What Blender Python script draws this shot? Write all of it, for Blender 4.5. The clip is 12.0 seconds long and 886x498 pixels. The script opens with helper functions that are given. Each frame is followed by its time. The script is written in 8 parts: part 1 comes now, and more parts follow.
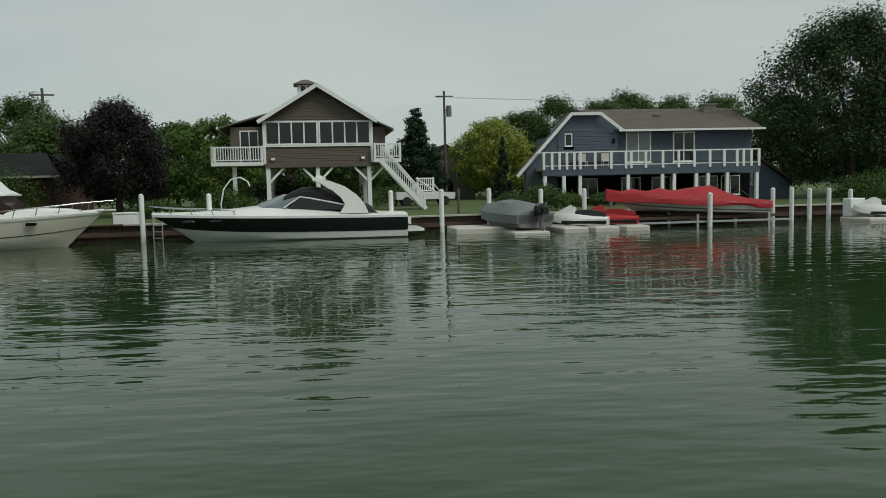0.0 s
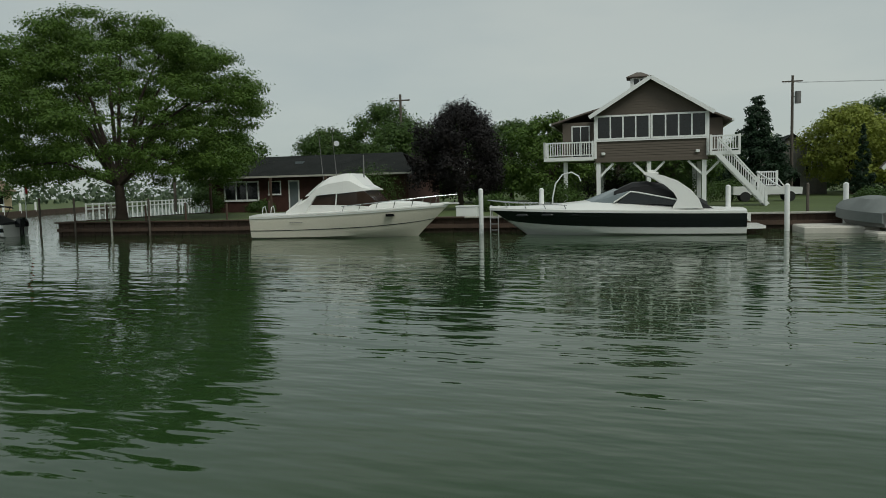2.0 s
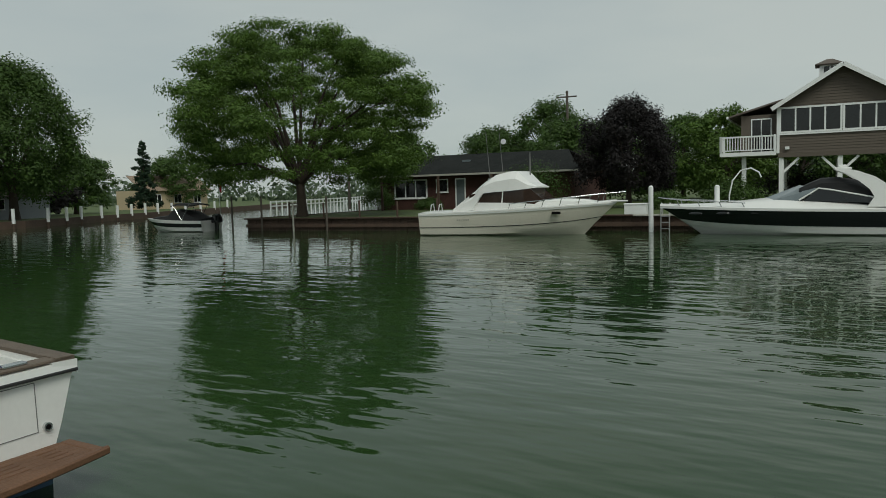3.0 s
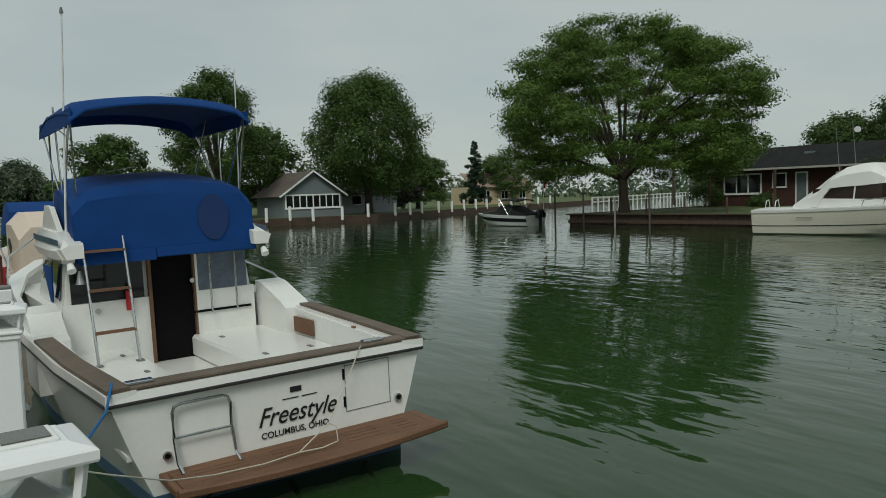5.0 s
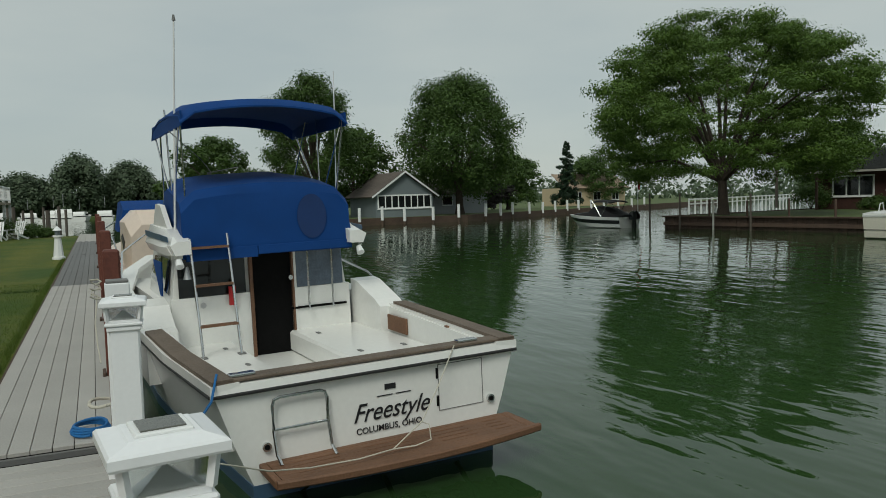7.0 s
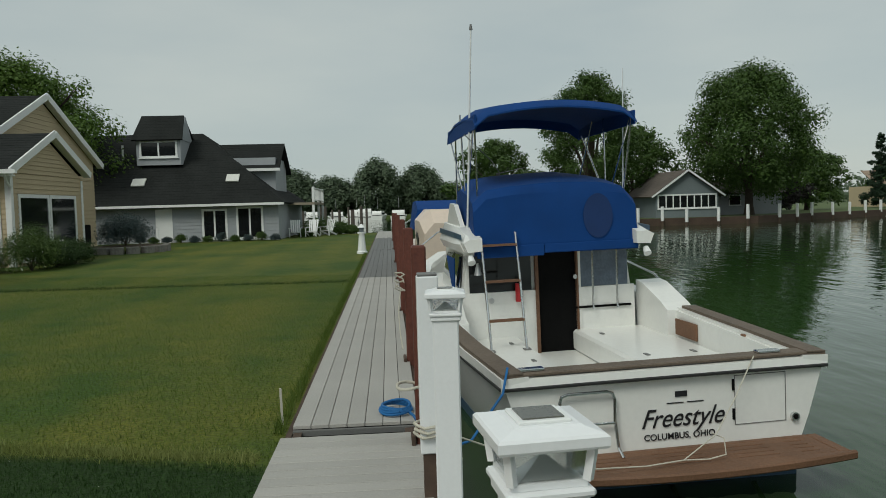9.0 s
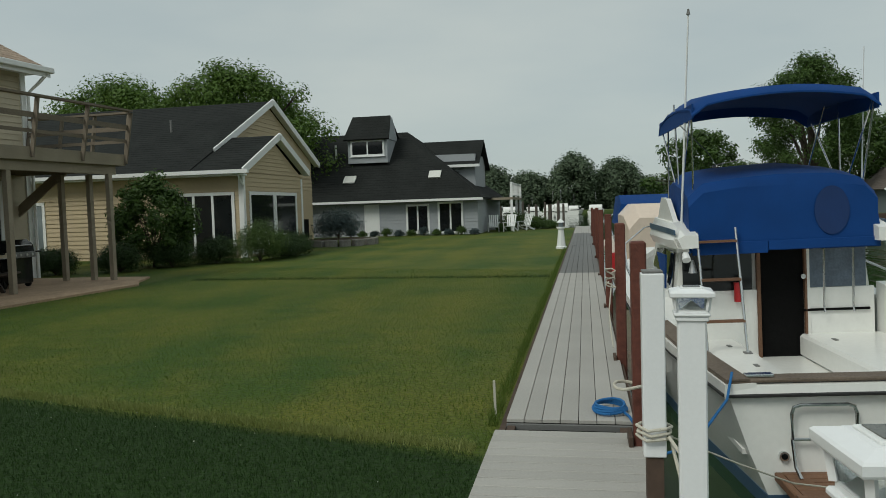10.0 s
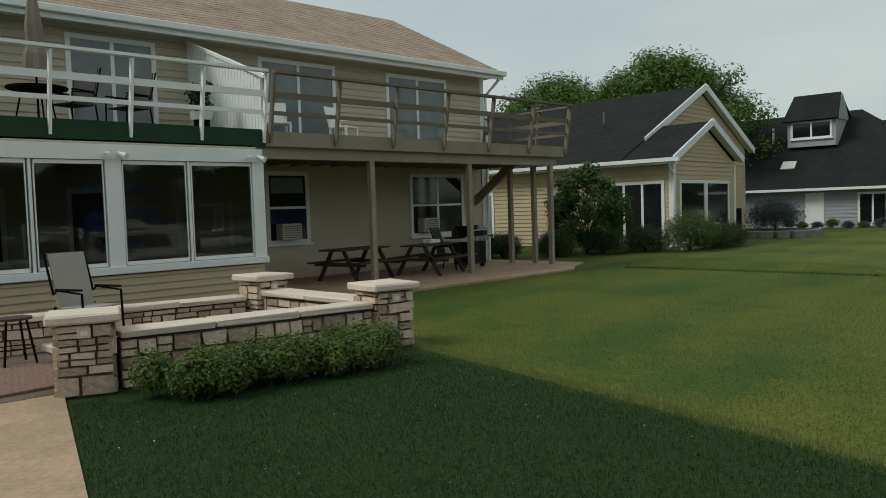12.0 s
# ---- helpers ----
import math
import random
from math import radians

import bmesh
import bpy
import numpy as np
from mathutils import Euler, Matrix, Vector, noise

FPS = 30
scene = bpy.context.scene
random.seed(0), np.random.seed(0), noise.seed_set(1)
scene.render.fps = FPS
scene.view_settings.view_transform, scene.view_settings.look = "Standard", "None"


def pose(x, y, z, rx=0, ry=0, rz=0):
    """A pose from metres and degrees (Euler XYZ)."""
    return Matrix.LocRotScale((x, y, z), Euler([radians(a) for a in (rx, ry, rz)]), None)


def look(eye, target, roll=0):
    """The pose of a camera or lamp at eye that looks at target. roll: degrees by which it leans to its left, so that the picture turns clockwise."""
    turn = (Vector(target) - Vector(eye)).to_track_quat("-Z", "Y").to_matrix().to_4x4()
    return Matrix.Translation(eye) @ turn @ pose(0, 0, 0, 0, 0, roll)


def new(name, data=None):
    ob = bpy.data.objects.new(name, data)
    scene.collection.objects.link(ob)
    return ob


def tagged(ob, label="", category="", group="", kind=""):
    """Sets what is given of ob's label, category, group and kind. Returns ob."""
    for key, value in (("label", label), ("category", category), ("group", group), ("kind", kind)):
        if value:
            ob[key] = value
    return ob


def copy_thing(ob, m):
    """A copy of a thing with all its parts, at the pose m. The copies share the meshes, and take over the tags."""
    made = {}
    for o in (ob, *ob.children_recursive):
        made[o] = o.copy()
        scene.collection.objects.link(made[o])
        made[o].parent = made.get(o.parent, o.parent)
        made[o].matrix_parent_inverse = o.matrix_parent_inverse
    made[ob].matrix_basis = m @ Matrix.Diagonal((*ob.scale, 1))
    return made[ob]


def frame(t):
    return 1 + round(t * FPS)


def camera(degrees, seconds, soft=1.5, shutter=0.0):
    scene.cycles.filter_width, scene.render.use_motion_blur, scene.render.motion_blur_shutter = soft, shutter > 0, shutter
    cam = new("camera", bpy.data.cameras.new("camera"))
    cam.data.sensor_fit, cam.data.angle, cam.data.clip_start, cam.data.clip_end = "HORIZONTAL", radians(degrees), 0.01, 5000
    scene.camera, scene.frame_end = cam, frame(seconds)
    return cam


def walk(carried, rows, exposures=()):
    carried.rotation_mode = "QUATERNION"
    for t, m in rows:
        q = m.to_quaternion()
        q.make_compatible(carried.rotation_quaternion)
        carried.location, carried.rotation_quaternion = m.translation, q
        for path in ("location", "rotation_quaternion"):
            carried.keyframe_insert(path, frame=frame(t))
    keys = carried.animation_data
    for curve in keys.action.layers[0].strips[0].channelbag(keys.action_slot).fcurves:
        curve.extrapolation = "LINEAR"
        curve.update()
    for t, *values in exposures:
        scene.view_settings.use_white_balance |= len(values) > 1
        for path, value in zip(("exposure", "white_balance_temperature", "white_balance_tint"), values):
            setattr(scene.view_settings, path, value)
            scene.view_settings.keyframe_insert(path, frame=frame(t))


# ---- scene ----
cam = camera(60.6, 12.0, soft=0.9, shutter=0.0)
PATH = [
    (0.0, pose(-0.031, 0.441, 2.271, 85.23, 1.29, -1.94)),
    (0.5, pose(-0.069, 0.462, 2.272, 85.31, 1.24, 3.81)),
    (1.0, pose(-0.114, 0.460, 2.273, 85.36, 1.37, 9.87)),
    (1.5, pose(-0.151, 0.424, 2.273, 85.38, 1.36, 16.11)),
    (2.0, pose(-0.182, 0.364, 2.274, 85.40, 1.38, 22.32)),
    (2.5, pose(-0.214, 0.311, 2.275, 85.47, 1.49, 28.49)),
    (3.0, pose(-0.244, 0.263, 2.278, 85.54, 1.59, 34.63)),
    (3.5, pose(-0.279, 0.220, 2.285, 85.58, 1.72, 40.74)),
    (5.5, pose(-0.301, 0.207, 2.271, 86.04, 1.96, 62.25)),
    (6.0, pose(-0.302, 0.202, 2.271, 86.08, 2.07, 63.86)),
    (6.5, pose(-0.322, 0.195, 2.268, 86.10, 1.86, 64.02)),
    (8.5, pose(-0.376, 0.105, 2.268, 86.73, 1.29, 78.73)),
    (9.0, pose(-0.386, 0.070, 2.266, 86.77, 1.57, 85.89)),
    (9.5, pose(-0.401, 0.005, 2.265, 86.81, 1.71, 93.24)),
    (10.0, pose(-0.400, -0.079, 2.271, 86.81, 1.80, 100.56)),
    (10.5, pose(-0.379, -0.162, 2.268, 86.87, 1.71, 108.08)),
    (11.0, pose(-0.335, -0.253, 2.267, 86.91, 1.43, 115.65)),
    (11.5, pose(-0.337, -0.296, 2.271, 86.91, 1.39, 123.58)),
    (12.0, pose(-0.331, -0.307, 2.261, 87.01, 1.85, 131.70)),
]
walk(cam, PATH, [(0, 0.13, 6450, 2.0), (2.5, 0.03, 6450, 2.0), (5.5, 0.08, 6450, 2.0), (8.5, 0.15, 6450, 2.0), (10, 0.20, 6450, 2.0), (12, 0.34, 6450, 2.5)])
# world: bright overcast sky, thin cloud over a clear-sky model
world = bpy.data.worlds.new("overcast")
scene.world = world
world.use_nodes = True
wn, wl = world.node_tree.nodes, world.node_tree.links
sky = wn.new("ShaderNodeTexSky")
sky.sky_type, sky.sun_disc = 'NISHITA', False
sky.sun_elevation, sky.sun_rotation = radians(52), radians(140)
wtc = wn.new("ShaderNodeTexCoord")
wmap = wn.new("ShaderNodeMapping")
wmap.inputs["Scale"].default_value = (1.0, 1.0, 3.5)
wl.new(wtc.outputs["Generated"], wmap.inputs["Vector"])
cloud = wn.new("ShaderNodeTexNoise")
cloud.inputs["Scale"].default_value, cloud.inputs["Detail"].default_value = 1.6, 5
wl.new(wmap.outputs["Vector"], cloud.inputs["Vector"])
cramp = wn.new("ShaderNodeValToRGB")
cramp.color_ramp.elements[0].position, cramp.color_ramp.elements[0].color = 0.32, (3.65, 4.05, 4.22, 1)
cramp.color_ramp.elements[1].position, cramp.color_ramp.elements[1].color = 0.68, (4.85, 5.0, 4.85, 1)
wl.new(cloud.outputs["Fac"], cramp.inputs["Fac"])
wmix = wn.new("ShaderNodeMix")
wmix.data_type = 'RGBA'
wmix.inputs["Factor"].default_value = 0.9
wl.new(sky.outputs["Color"], wmix.inputs["A"])
wl.new(cramp.outputs["Color"], wmix.inputs["B"])
wn["Background"].inputs["Strength"].default_value = 0.10
wl.new(wmix.outputs["Result"], wn["Background"].inputs["Color"])
sun = new("sun", bpy.data.lights.new("sun", 'SUN'))
sun.data.energy, sun.data.angle, sun.data.color = 1.35, radians(22), (1.0, 0.96, 0.9)
sun.matrix_world = look((42, -30, 56), (0, 0, 0))


# ---- materials ----
def mat(name, color, rough=0.6, metal=0.0, vary=0.18, scale=3.0, fine=40.0, bump=0.1, spec=0.5, obj=0.0, tint=None):
    """Procedural surface: a base colour with variation at two scales, and fine relief."""
    m = bpy.data.materials.new(name)
    m.use_nodes = True
    n, l = m.node_tree.nodes, m.node_tree.links
    b = n["Principled BSDF"]
    b.inputs["Roughness"].default_value = rough
    b.inputs["Metallic"].default_value = metal
    b.inputs["Specular IOR Level"].default_value = spec
    tc = n.new("ShaderNodeTexCoord")
    big, small = n.new("ShaderNodeTexNoise"), n.new("ShaderNodeTexNoise")
    big.inputs["Scale"].default_value, big.inputs["Detail"].default_value = scale, 4
    small.inputs["Scale"].default_value, small.inputs["Detail"].default_value = fine, 3
    for q in (big, small):
        l.new(tc.outputs["Object"], q.inputs["Vector"])
    add = n.new("ShaderNodeMath")
    add.operation = 'ADD'
    l.new(big.outputs["Fac"], add.inputs[0])
    l.new(small.outputs["Fac"], add.inputs[1])
    val = add
    if obj:
        info = n.new("ShaderNodeObjectInfo")
        mul = n.new("ShaderNodeMath")
        mul.operation = 'MULTIPLY_ADD'
        mul.inputs[1].default_value, mul.inputs[2].default_value = obj, -obj / 2
        l.new(info.outputs["Random"], mul.inputs[0])
        add2 = n.new("ShaderNodeMath")
        add2.operation = 'ADD'
        l.new(add.outputs[0], add2.inputs[0])
        l.new(mul.outputs[0], add2.inputs[1])
        val = add2
    ramp = n.new("ShaderNodeValToRGB")
    lo = [c * (1 - vary) for c in color]
    hi = [min(1, c * (1 + vary)) for c in (tint or color)]
    ramp.color_ramp.elements[0].position, ramp.color_ramp.elements[0].color = 0.3, (*lo, 1)
    ramp.color_ramp.elements[1].position, ramp.color_ramp.elements[1].color = 0.7, (*hi, 1)
    half = n.new("ShaderNodeMath")
    half.operation = 'MULTIPLY'
    half.inputs[1].default_value = 0.5
    l.new(val.outputs[0], half.inputs[0])
    l.new(half.outputs[0], ramp.inputs["Fac"])
    l.new(ramp.outputs["Color"], b.inputs["Base Color"])
    if bump:
        bp = n.new("ShaderNodeBump")
        bp.inputs["Strength"].default_value, bp.inputs["Distance"].default_value = bump, 0.02
        l.new(small.outputs["Fac"], bp.inputs["Height"])
        l.new(bp.outputs["Normal"], b.inputs["Normal"])
    return m


def leaf_mat(name, color, tint, bough_scale=0.9):
    """Foliage: colour differs from leaf to leaf, and a little light passes through."""
    m = bpy.data.materials.new(name)
    m.use_nodes = True
    n, l = m.node_tree.nodes, m.node_tree.links
    b = n["Principled BSDF"]
    b.inputs["Roughness"].default_value = 0.55
    b.inputs["Specular IOR Level"].default_value = 0.3
    geo = n.new("ShaderNodeNewGeometry")
    ramp = n.new("ShaderNodeValToRGB")
    ramp.color_ramp.elements[0].color, ramp.color_ramp.elements[1].color = (*color, 1), (*tint, 1)
    # half from leaf to leaf, half from bough to bough
    tc = n.new("ShaderNodeTexCoord")
    bough = n.new("ShaderNodeTexNoise")
    bough.inputs["Scale"].default_value, bough.inputs["Detail"].default_value = bough_scale, 2
    l.new(tc.outputs["Object"], bough.inputs["Vector"])
    wide = n.new("ShaderNodeMapRange")
    wide.inputs["From Min"].default_value, wide.inputs["From Max"].default_value = 0.3, 0.7
    l.new(bough.outputs["Fac"], wide.inputs["Value"])
    fac = n.new("ShaderNodeMix")
    fac.inputs["Factor"].default_value = 0.5
    l.new(geo.outputs["Random Per Island"], fac.inputs["A"])
    l.new(wide.outputs[0], fac.inputs["B"])
    l.new(fac.outputs["Result"], ramp.inputs["Fac"])
    l.new(ramp.outputs["Color"], b.inputs["Base Color"])
    tr = n.new("ShaderNodeBsdfTranslucent")
    l.new(ramp.outputs["Color"], tr.inputs["Color"])
    mx = n.new("ShaderNodeMixShader")
    mx.inputs[0].default_value = 0.3
    l.new(b.outputs[0], mx.inputs[1])
    l.new(tr.outputs[0], mx.inputs[2])
    l.new(mx.outputs[0], n["Material Output"].inputs["Surface"])
    return m


def glass_mat(name, tint=(0.9, 0.95, 0.95), rough=0.02):
    m = bpy.data.materials.new(name)
    m.use_nodes = True
    b = m.node_tree.nodes["Principled BSDF"]
    b.inputs["Base Color"].default_value = (*tint, 1)
    b.inputs["Roughness"].default_value = rough
    b.inputs["Transmission Weight"].default_value = 1.0
    b.inputs["IOR"].default_value = 1.45
    return m


def water_mat():
    m = bpy.data.materials.new("canal_water")
    m.use_nodes = True
    n, l = m.node_tree.nodes, m.node_tree.links
    b = n["Principled BSDF"]
    b.inputs["Base Color"].default_value = (0.021, 0.049, 0.015, 1)
    b.inputs["Roughness"].default_value = 0.012
    b.inputs["IOR"].default_value = 1.33
    tc = n.new("ShaderNodeTexCoord")
    prev = None
    # long low swell, cross ripples, small wavelets
    for sc, ang, dist in (((0.30, 0.85, 1), 6, 0.030), ((0.8, 2.3, 1), -12, 0.021), ((2.8, 5.6, 1), 16, 0.0018)):
        mp = n.new("ShaderNodeMapping")
        mp.inputs["Scale"].default_value = sc
        mp.inputs["Rotation"].default_value = (0, 0, radians(ang))
        l.new(tc.outputs["Object"], mp.inputs["Vector"])
        nz = n.new("ShaderNodeTexNoise")
        nz.inputs["Scale"].default_value, nz.inputs["Detail"].default_value = 1.0, 2.0
        l.new(mp.outputs["Vector"], nz.inputs["Vector"])
        bp = n.new("ShaderNodeBump")
        bp.inputs["Strength"].default_value, bp.inputs["Distance"].default_value = 1.0, dist
        l.new(nz.outputs["Fac"], bp.inputs["Height"])
        if prev:
            l.new(prev.outputs["Normal"], bp.inputs["Normal"])
        prev = bp
    l.new(prev.outputs["Normal"], b.inputs["Normal"])
    return m


def lawn_mat():
    """Mown grass: patches of fresh and dry colour, a darker well-watered lawn on the near side of a worn border."""
    m = bpy.data.materials.new("lawn")
    m.use_nodes = True
    n, l = m.node_tree.nodes, m.node_tree.links
    b = n["Principled BSDF"]
    b.inputs["Roughness"].default_value = 0.8
    b.inputs["Specular IOR Level"].default_value = 0.2
    tc = n.new("ShaderNodeTexCoord")

    def noise_tex(scale, detail=4):
        q = n.new("ShaderNodeTexNoise")
        q.inputs["Scale"].default_value, q.inputs["Detail"].default_value = scale, detail
        l.new(tc.outputs["Object"], q.inputs["Vector"])
        return q

    big, mid, fine = noise_tex(0.35, 5), noise_tex(2.6, 4), noise_tex(28, 3)
    r1 = n.new("ShaderNodeValToRGB")
    r1.color_ramp.elements[0].position, r1.color_ramp.elements[0].color = 0.30, (0.046, 0.086, 0.012, 1)
    r1.color_ramp.elements[1].position, r1.color_ramp.elements[1].color = 0.72, (0.122, 0.130, 0.020, 1)
    # faint mowing stripes along the lawn
    sp = n.new("ShaderNodeSeparateXYZ")
    l.new(tc.outputs["Object"], sp.inputs[0])
    ph = n.new("ShaderNodeMath")
    ph.operation = 'MULTIPLY_ADD'
    ph.inputs[1].default_value = 3.3
    l.new(sp.outputs["Y"], ph.inputs[0])
    bw = n.new("ShaderNodeMath")
    bw.operation = 'MULTIPLY'
    bw.inputs[1].default_value = 5.0
    l.new(big.outputs["Fac"], bw.inputs[0])
    l.new(bw.outputs[0], ph.inputs[2])
    sn = n.new("ShaderNodeMath")
    sn.operation = 'SINE'
    l.new(ph.outputs[0], sn.inputs[0])
    fs = n.new("ShaderNodeMath")
    fs.operation = 'MULTIPLY_ADD'
    fs.inputs[1].default_value = 0.075
    l.new(sn.outputs[0], fs.inputs[0])
    l.new(big.outputs["Fac"], fs.inputs[2])
    ms = n.new("ShaderNodeMath")
    ms.operation = 'MULTIPLY_ADD'
    ms.inputs[1].default_value = 0.5
    l.new(mid.outputs["Fac"], ms.inputs[0])
    lo = n.new("ShaderNodeMath")
    lo.operation = 'SUBTRACT'
    lo.inputs[1].default_value = 0.25
    l.new(fs.outputs[0], lo.inputs[0])
    l.new(lo.outputs[0], ms.inputs[2])
    l.new(ms.outputs[0], r1.inputs["Fac"])
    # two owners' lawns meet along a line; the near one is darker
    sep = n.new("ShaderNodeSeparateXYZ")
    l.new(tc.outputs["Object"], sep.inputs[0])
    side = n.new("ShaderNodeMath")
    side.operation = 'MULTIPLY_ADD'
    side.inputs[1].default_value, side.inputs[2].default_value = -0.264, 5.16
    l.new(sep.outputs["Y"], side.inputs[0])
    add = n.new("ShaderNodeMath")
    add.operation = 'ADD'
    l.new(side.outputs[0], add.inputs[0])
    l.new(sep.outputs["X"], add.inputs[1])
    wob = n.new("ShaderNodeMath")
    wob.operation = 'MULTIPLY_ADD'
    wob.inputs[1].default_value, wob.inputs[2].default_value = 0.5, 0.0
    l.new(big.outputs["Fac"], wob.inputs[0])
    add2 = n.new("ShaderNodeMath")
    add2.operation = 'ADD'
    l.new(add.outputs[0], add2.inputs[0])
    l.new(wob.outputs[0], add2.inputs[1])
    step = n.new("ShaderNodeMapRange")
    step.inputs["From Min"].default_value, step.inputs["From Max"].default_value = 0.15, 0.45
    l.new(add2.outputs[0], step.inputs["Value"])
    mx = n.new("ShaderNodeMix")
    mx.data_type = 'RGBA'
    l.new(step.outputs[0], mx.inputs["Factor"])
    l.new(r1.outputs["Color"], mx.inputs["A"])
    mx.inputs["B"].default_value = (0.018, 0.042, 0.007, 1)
    # blade-scale variation
    r2 = n.new("ShaderNodeValToRGB")
    r2.color_ramp.elements[0].position, r2.color_ramp.elements[0].color = 0.3, (0.6, 0.6, 0.6, 1)
    r2.color_ramp.elements[1].position, r2.color_ramp.elements[1].color = 0.75, (1.3, 1.3, 1.2, 1)
    l.new(fine.outputs["Fac"], r2.inputs["Fac"])
    mul = n.new("ShaderNodeMix")
    mul.data_type, mul.blend_type = 'RGBA', 'MULTIPLY'
    mul.inputs["Factor"].default_value = 1.0
    l.new(mx.outputs["Result"], mul.inputs["A"])
    l.new(r2.outputs["Color"], mul.inputs["B"])
    l.new(mul.outputs["Result"], b.inputs["Base Color"])
    bp = n.new("ShaderNodeBump")
    bp.inputs["Strength"].default_value, bp.inputs["Distance"].default_value = 0.8, 0.03
    l.new(fine.outputs["Fac"], bp.inputs["Height"])
    l.new(bp.outputs["Normal"], b.inputs["Normal"])
    return m


WATER, LAWN = water_mat(), lawn_mat()
GRASS_FAR = mat("far_grass", (0.07, 0.10, 0.025), 0.9, vary=0.3, scale=0.3, fine=6, bump=0.3)
EARTH = mat("earth", (0.09, 0.065, 0.045), 0.95, vary=0.3, scale=1, fine=20, bump=0.5)
SEAWALL = mat("seawall_timber", (0.075, 0.048, 0.034), 0.85, vary=0.35, scale=1.2, fine=14, bump=0.4, obj=0.3)
CAPBOARD = mat("cap_board", (0.42, 0.41, 0.36), 0.75, vary=0.2, scale=1.5, fine=20)
WHITE = mat("white_paint", (0.78, 0.79, 0.78), 0.45, vary=0.04, scale=2, fine=30, bump=0.04)
VINYL = mat("white_vinyl", (0.80, 0.81, 0.82), 0.32, vary=0.03, scale=4, fine=60, bump=0.02)
GEL = mat("white_gelcoat", (0.78, 0.78, 0.75), 0.22, vary=0.04, scale=1.5, fine=20, bump=0.01)
CREAM = mat("cream_gelcoat", (0.70, 0.66, 0.56), 0.3, vary=0.06, scale=0.8, fine=12, bump=0.01)
BLACKGEL = mat("black_gelcoat", (0.010, 0.012, 0.013), 0.12, vary=0.2, scale=1, fine=10, bump=0.0)
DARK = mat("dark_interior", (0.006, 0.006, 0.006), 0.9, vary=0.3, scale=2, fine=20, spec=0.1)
RUBBER = mat("black_rubber", (0.02, 0.02, 0.02), 0.6, vary=0.3)
GLASSD = mat("tinted_window", (0.012, 0.014, 0.015), 0.06, vary=0.3, scale=0.7, fine=2, bump=0.0)
CHROME = mat("stainless", (0.62, 0.63, 0.63), 0.22, metal=1.0, vary=0.08, bump=0.0)
ALU = mat("aluminium", (0.5, 0.5, 0.5), 0.4, metal=0.9, vary=0.1, bump=0.02)
TEAK = mat("weathered_teak", (0.145, 0.072, 0.038), 0.65, vary=0.3, scale=2.5, fine=50, bump=0.25, obj=0.3)
TEAKG = mat("grey_teak", (0.13, 0.10, 0.075), 0.7, vary=0.35, scale=3, fine=50, bump=0.25)
BLUECAN = mat("blue_canvas", (0.003, 0.043, 0.185), 0.8, vary=0.18, scale=2.2, fine=160, bump=0.12, spec=0.25)
BLUEROPE = mat("blue_rope", (0.01, 0.12, 0.33), 0.7, vary=0.3, fine=120, bump=0.4)
ROPE = mat("pale_rope", (0.55, 0.52, 0.44), 0.85, vary=0.2, fine=150, bump=0.5)
PLANK = mat("grey_composite", (0.36, 0.345, 0.32), 0.7, vary=0.12, scale=1.2, fine=60, bump=0.12, obj=0.35)
PLANK2 = mat("dark_composite", (0.14, 0.14, 0.137), 0.7, vary=0.12, scale=1.2, fine=60, bump=0.12, obj=0.3)
REDWOOD = mat("stained_pile", (0.115, 0.034, 0.022), 0.75, vary=0.35, scale=2.0, fine=30, bump=0.3, obj=0.25)
BROWNSIDE = mat("taupe_siding", (0.110, 0.090, 0.072), 0.8, vary=0.08, scale=0.6, fine=8)
BLUESIDE = mat("slate_blue_siding", (0.078, 0.102, 0.135), 0.8, vary=0.08, scale=0.6, fine=8)
TANSIDE = mat("tan_siding", (0.48, 0.385, 0.25), 0.75, vary=0.06, scale=0.8, fine=10, bump=0.05)
TAUPESIDE = mat("beige_siding", (0.50, 0.44, 0.33), 0.75, vary=0.06, scale=0.8, fine=10, bump=0.05)
GREYSIDE = mat("grey_siding", (0.33, 0.35, 0.37), 0.8, vary=0.06, scale=0.6, fine=8)
BRICK = mat("red_brick", (0.062, 0.026, 0.020), 0.9, vary=0.3, scale=2, fine=9, bump=0.3)
SHINGLE = mat("charcoal_shingle", (0.021, 0.023, 0.022), 0.95, vary=0.35, scale=0.8, fine=9, bump=0.4, spec=0.12)
SHINGLEB = mat("brown_shingle", (0.30, 0.225, 0.165), 0.9, vary=0.42, scale=1.6, fine=14, bump=0.5, obj=0.2)
SHINGLET = mat("taupe_shingle", (0.12, 0.10, 0.085), 0.9, vary=0.25, scale=0.8, fine=9, bump=0.4)
DECKWOOD = mat("weathered_deck_wood", (0.28, 0.24, 0.18), 0.85, vary=0.22, scale=2, fine=40, bump=0.3, obj=0.2)
STONE = mat("pale_stone", (0.46, 0.33, 0.23), 0.85, vary=0.3, scale=5, fine=30, bump=0.7, obj=0.7, tint=(0.68, 0.54, 0.41))
MORTAR = mat("dark_mortar", (0.12, 0.09, 0.065), 0.95, vary=0.3, fine=40, bump=0.4)
CAPSTONE = mat("limestone_cap", (0.62, 0.53, 0.44), 0.8, vary=0.14, scale=3, fine=30, bump=0.3)
CONCRETE = mat("concrete", (0.37, 0.26, 0.17), 0.9, vary=0.3, scale=2.2, fine=22, bump=0.3)
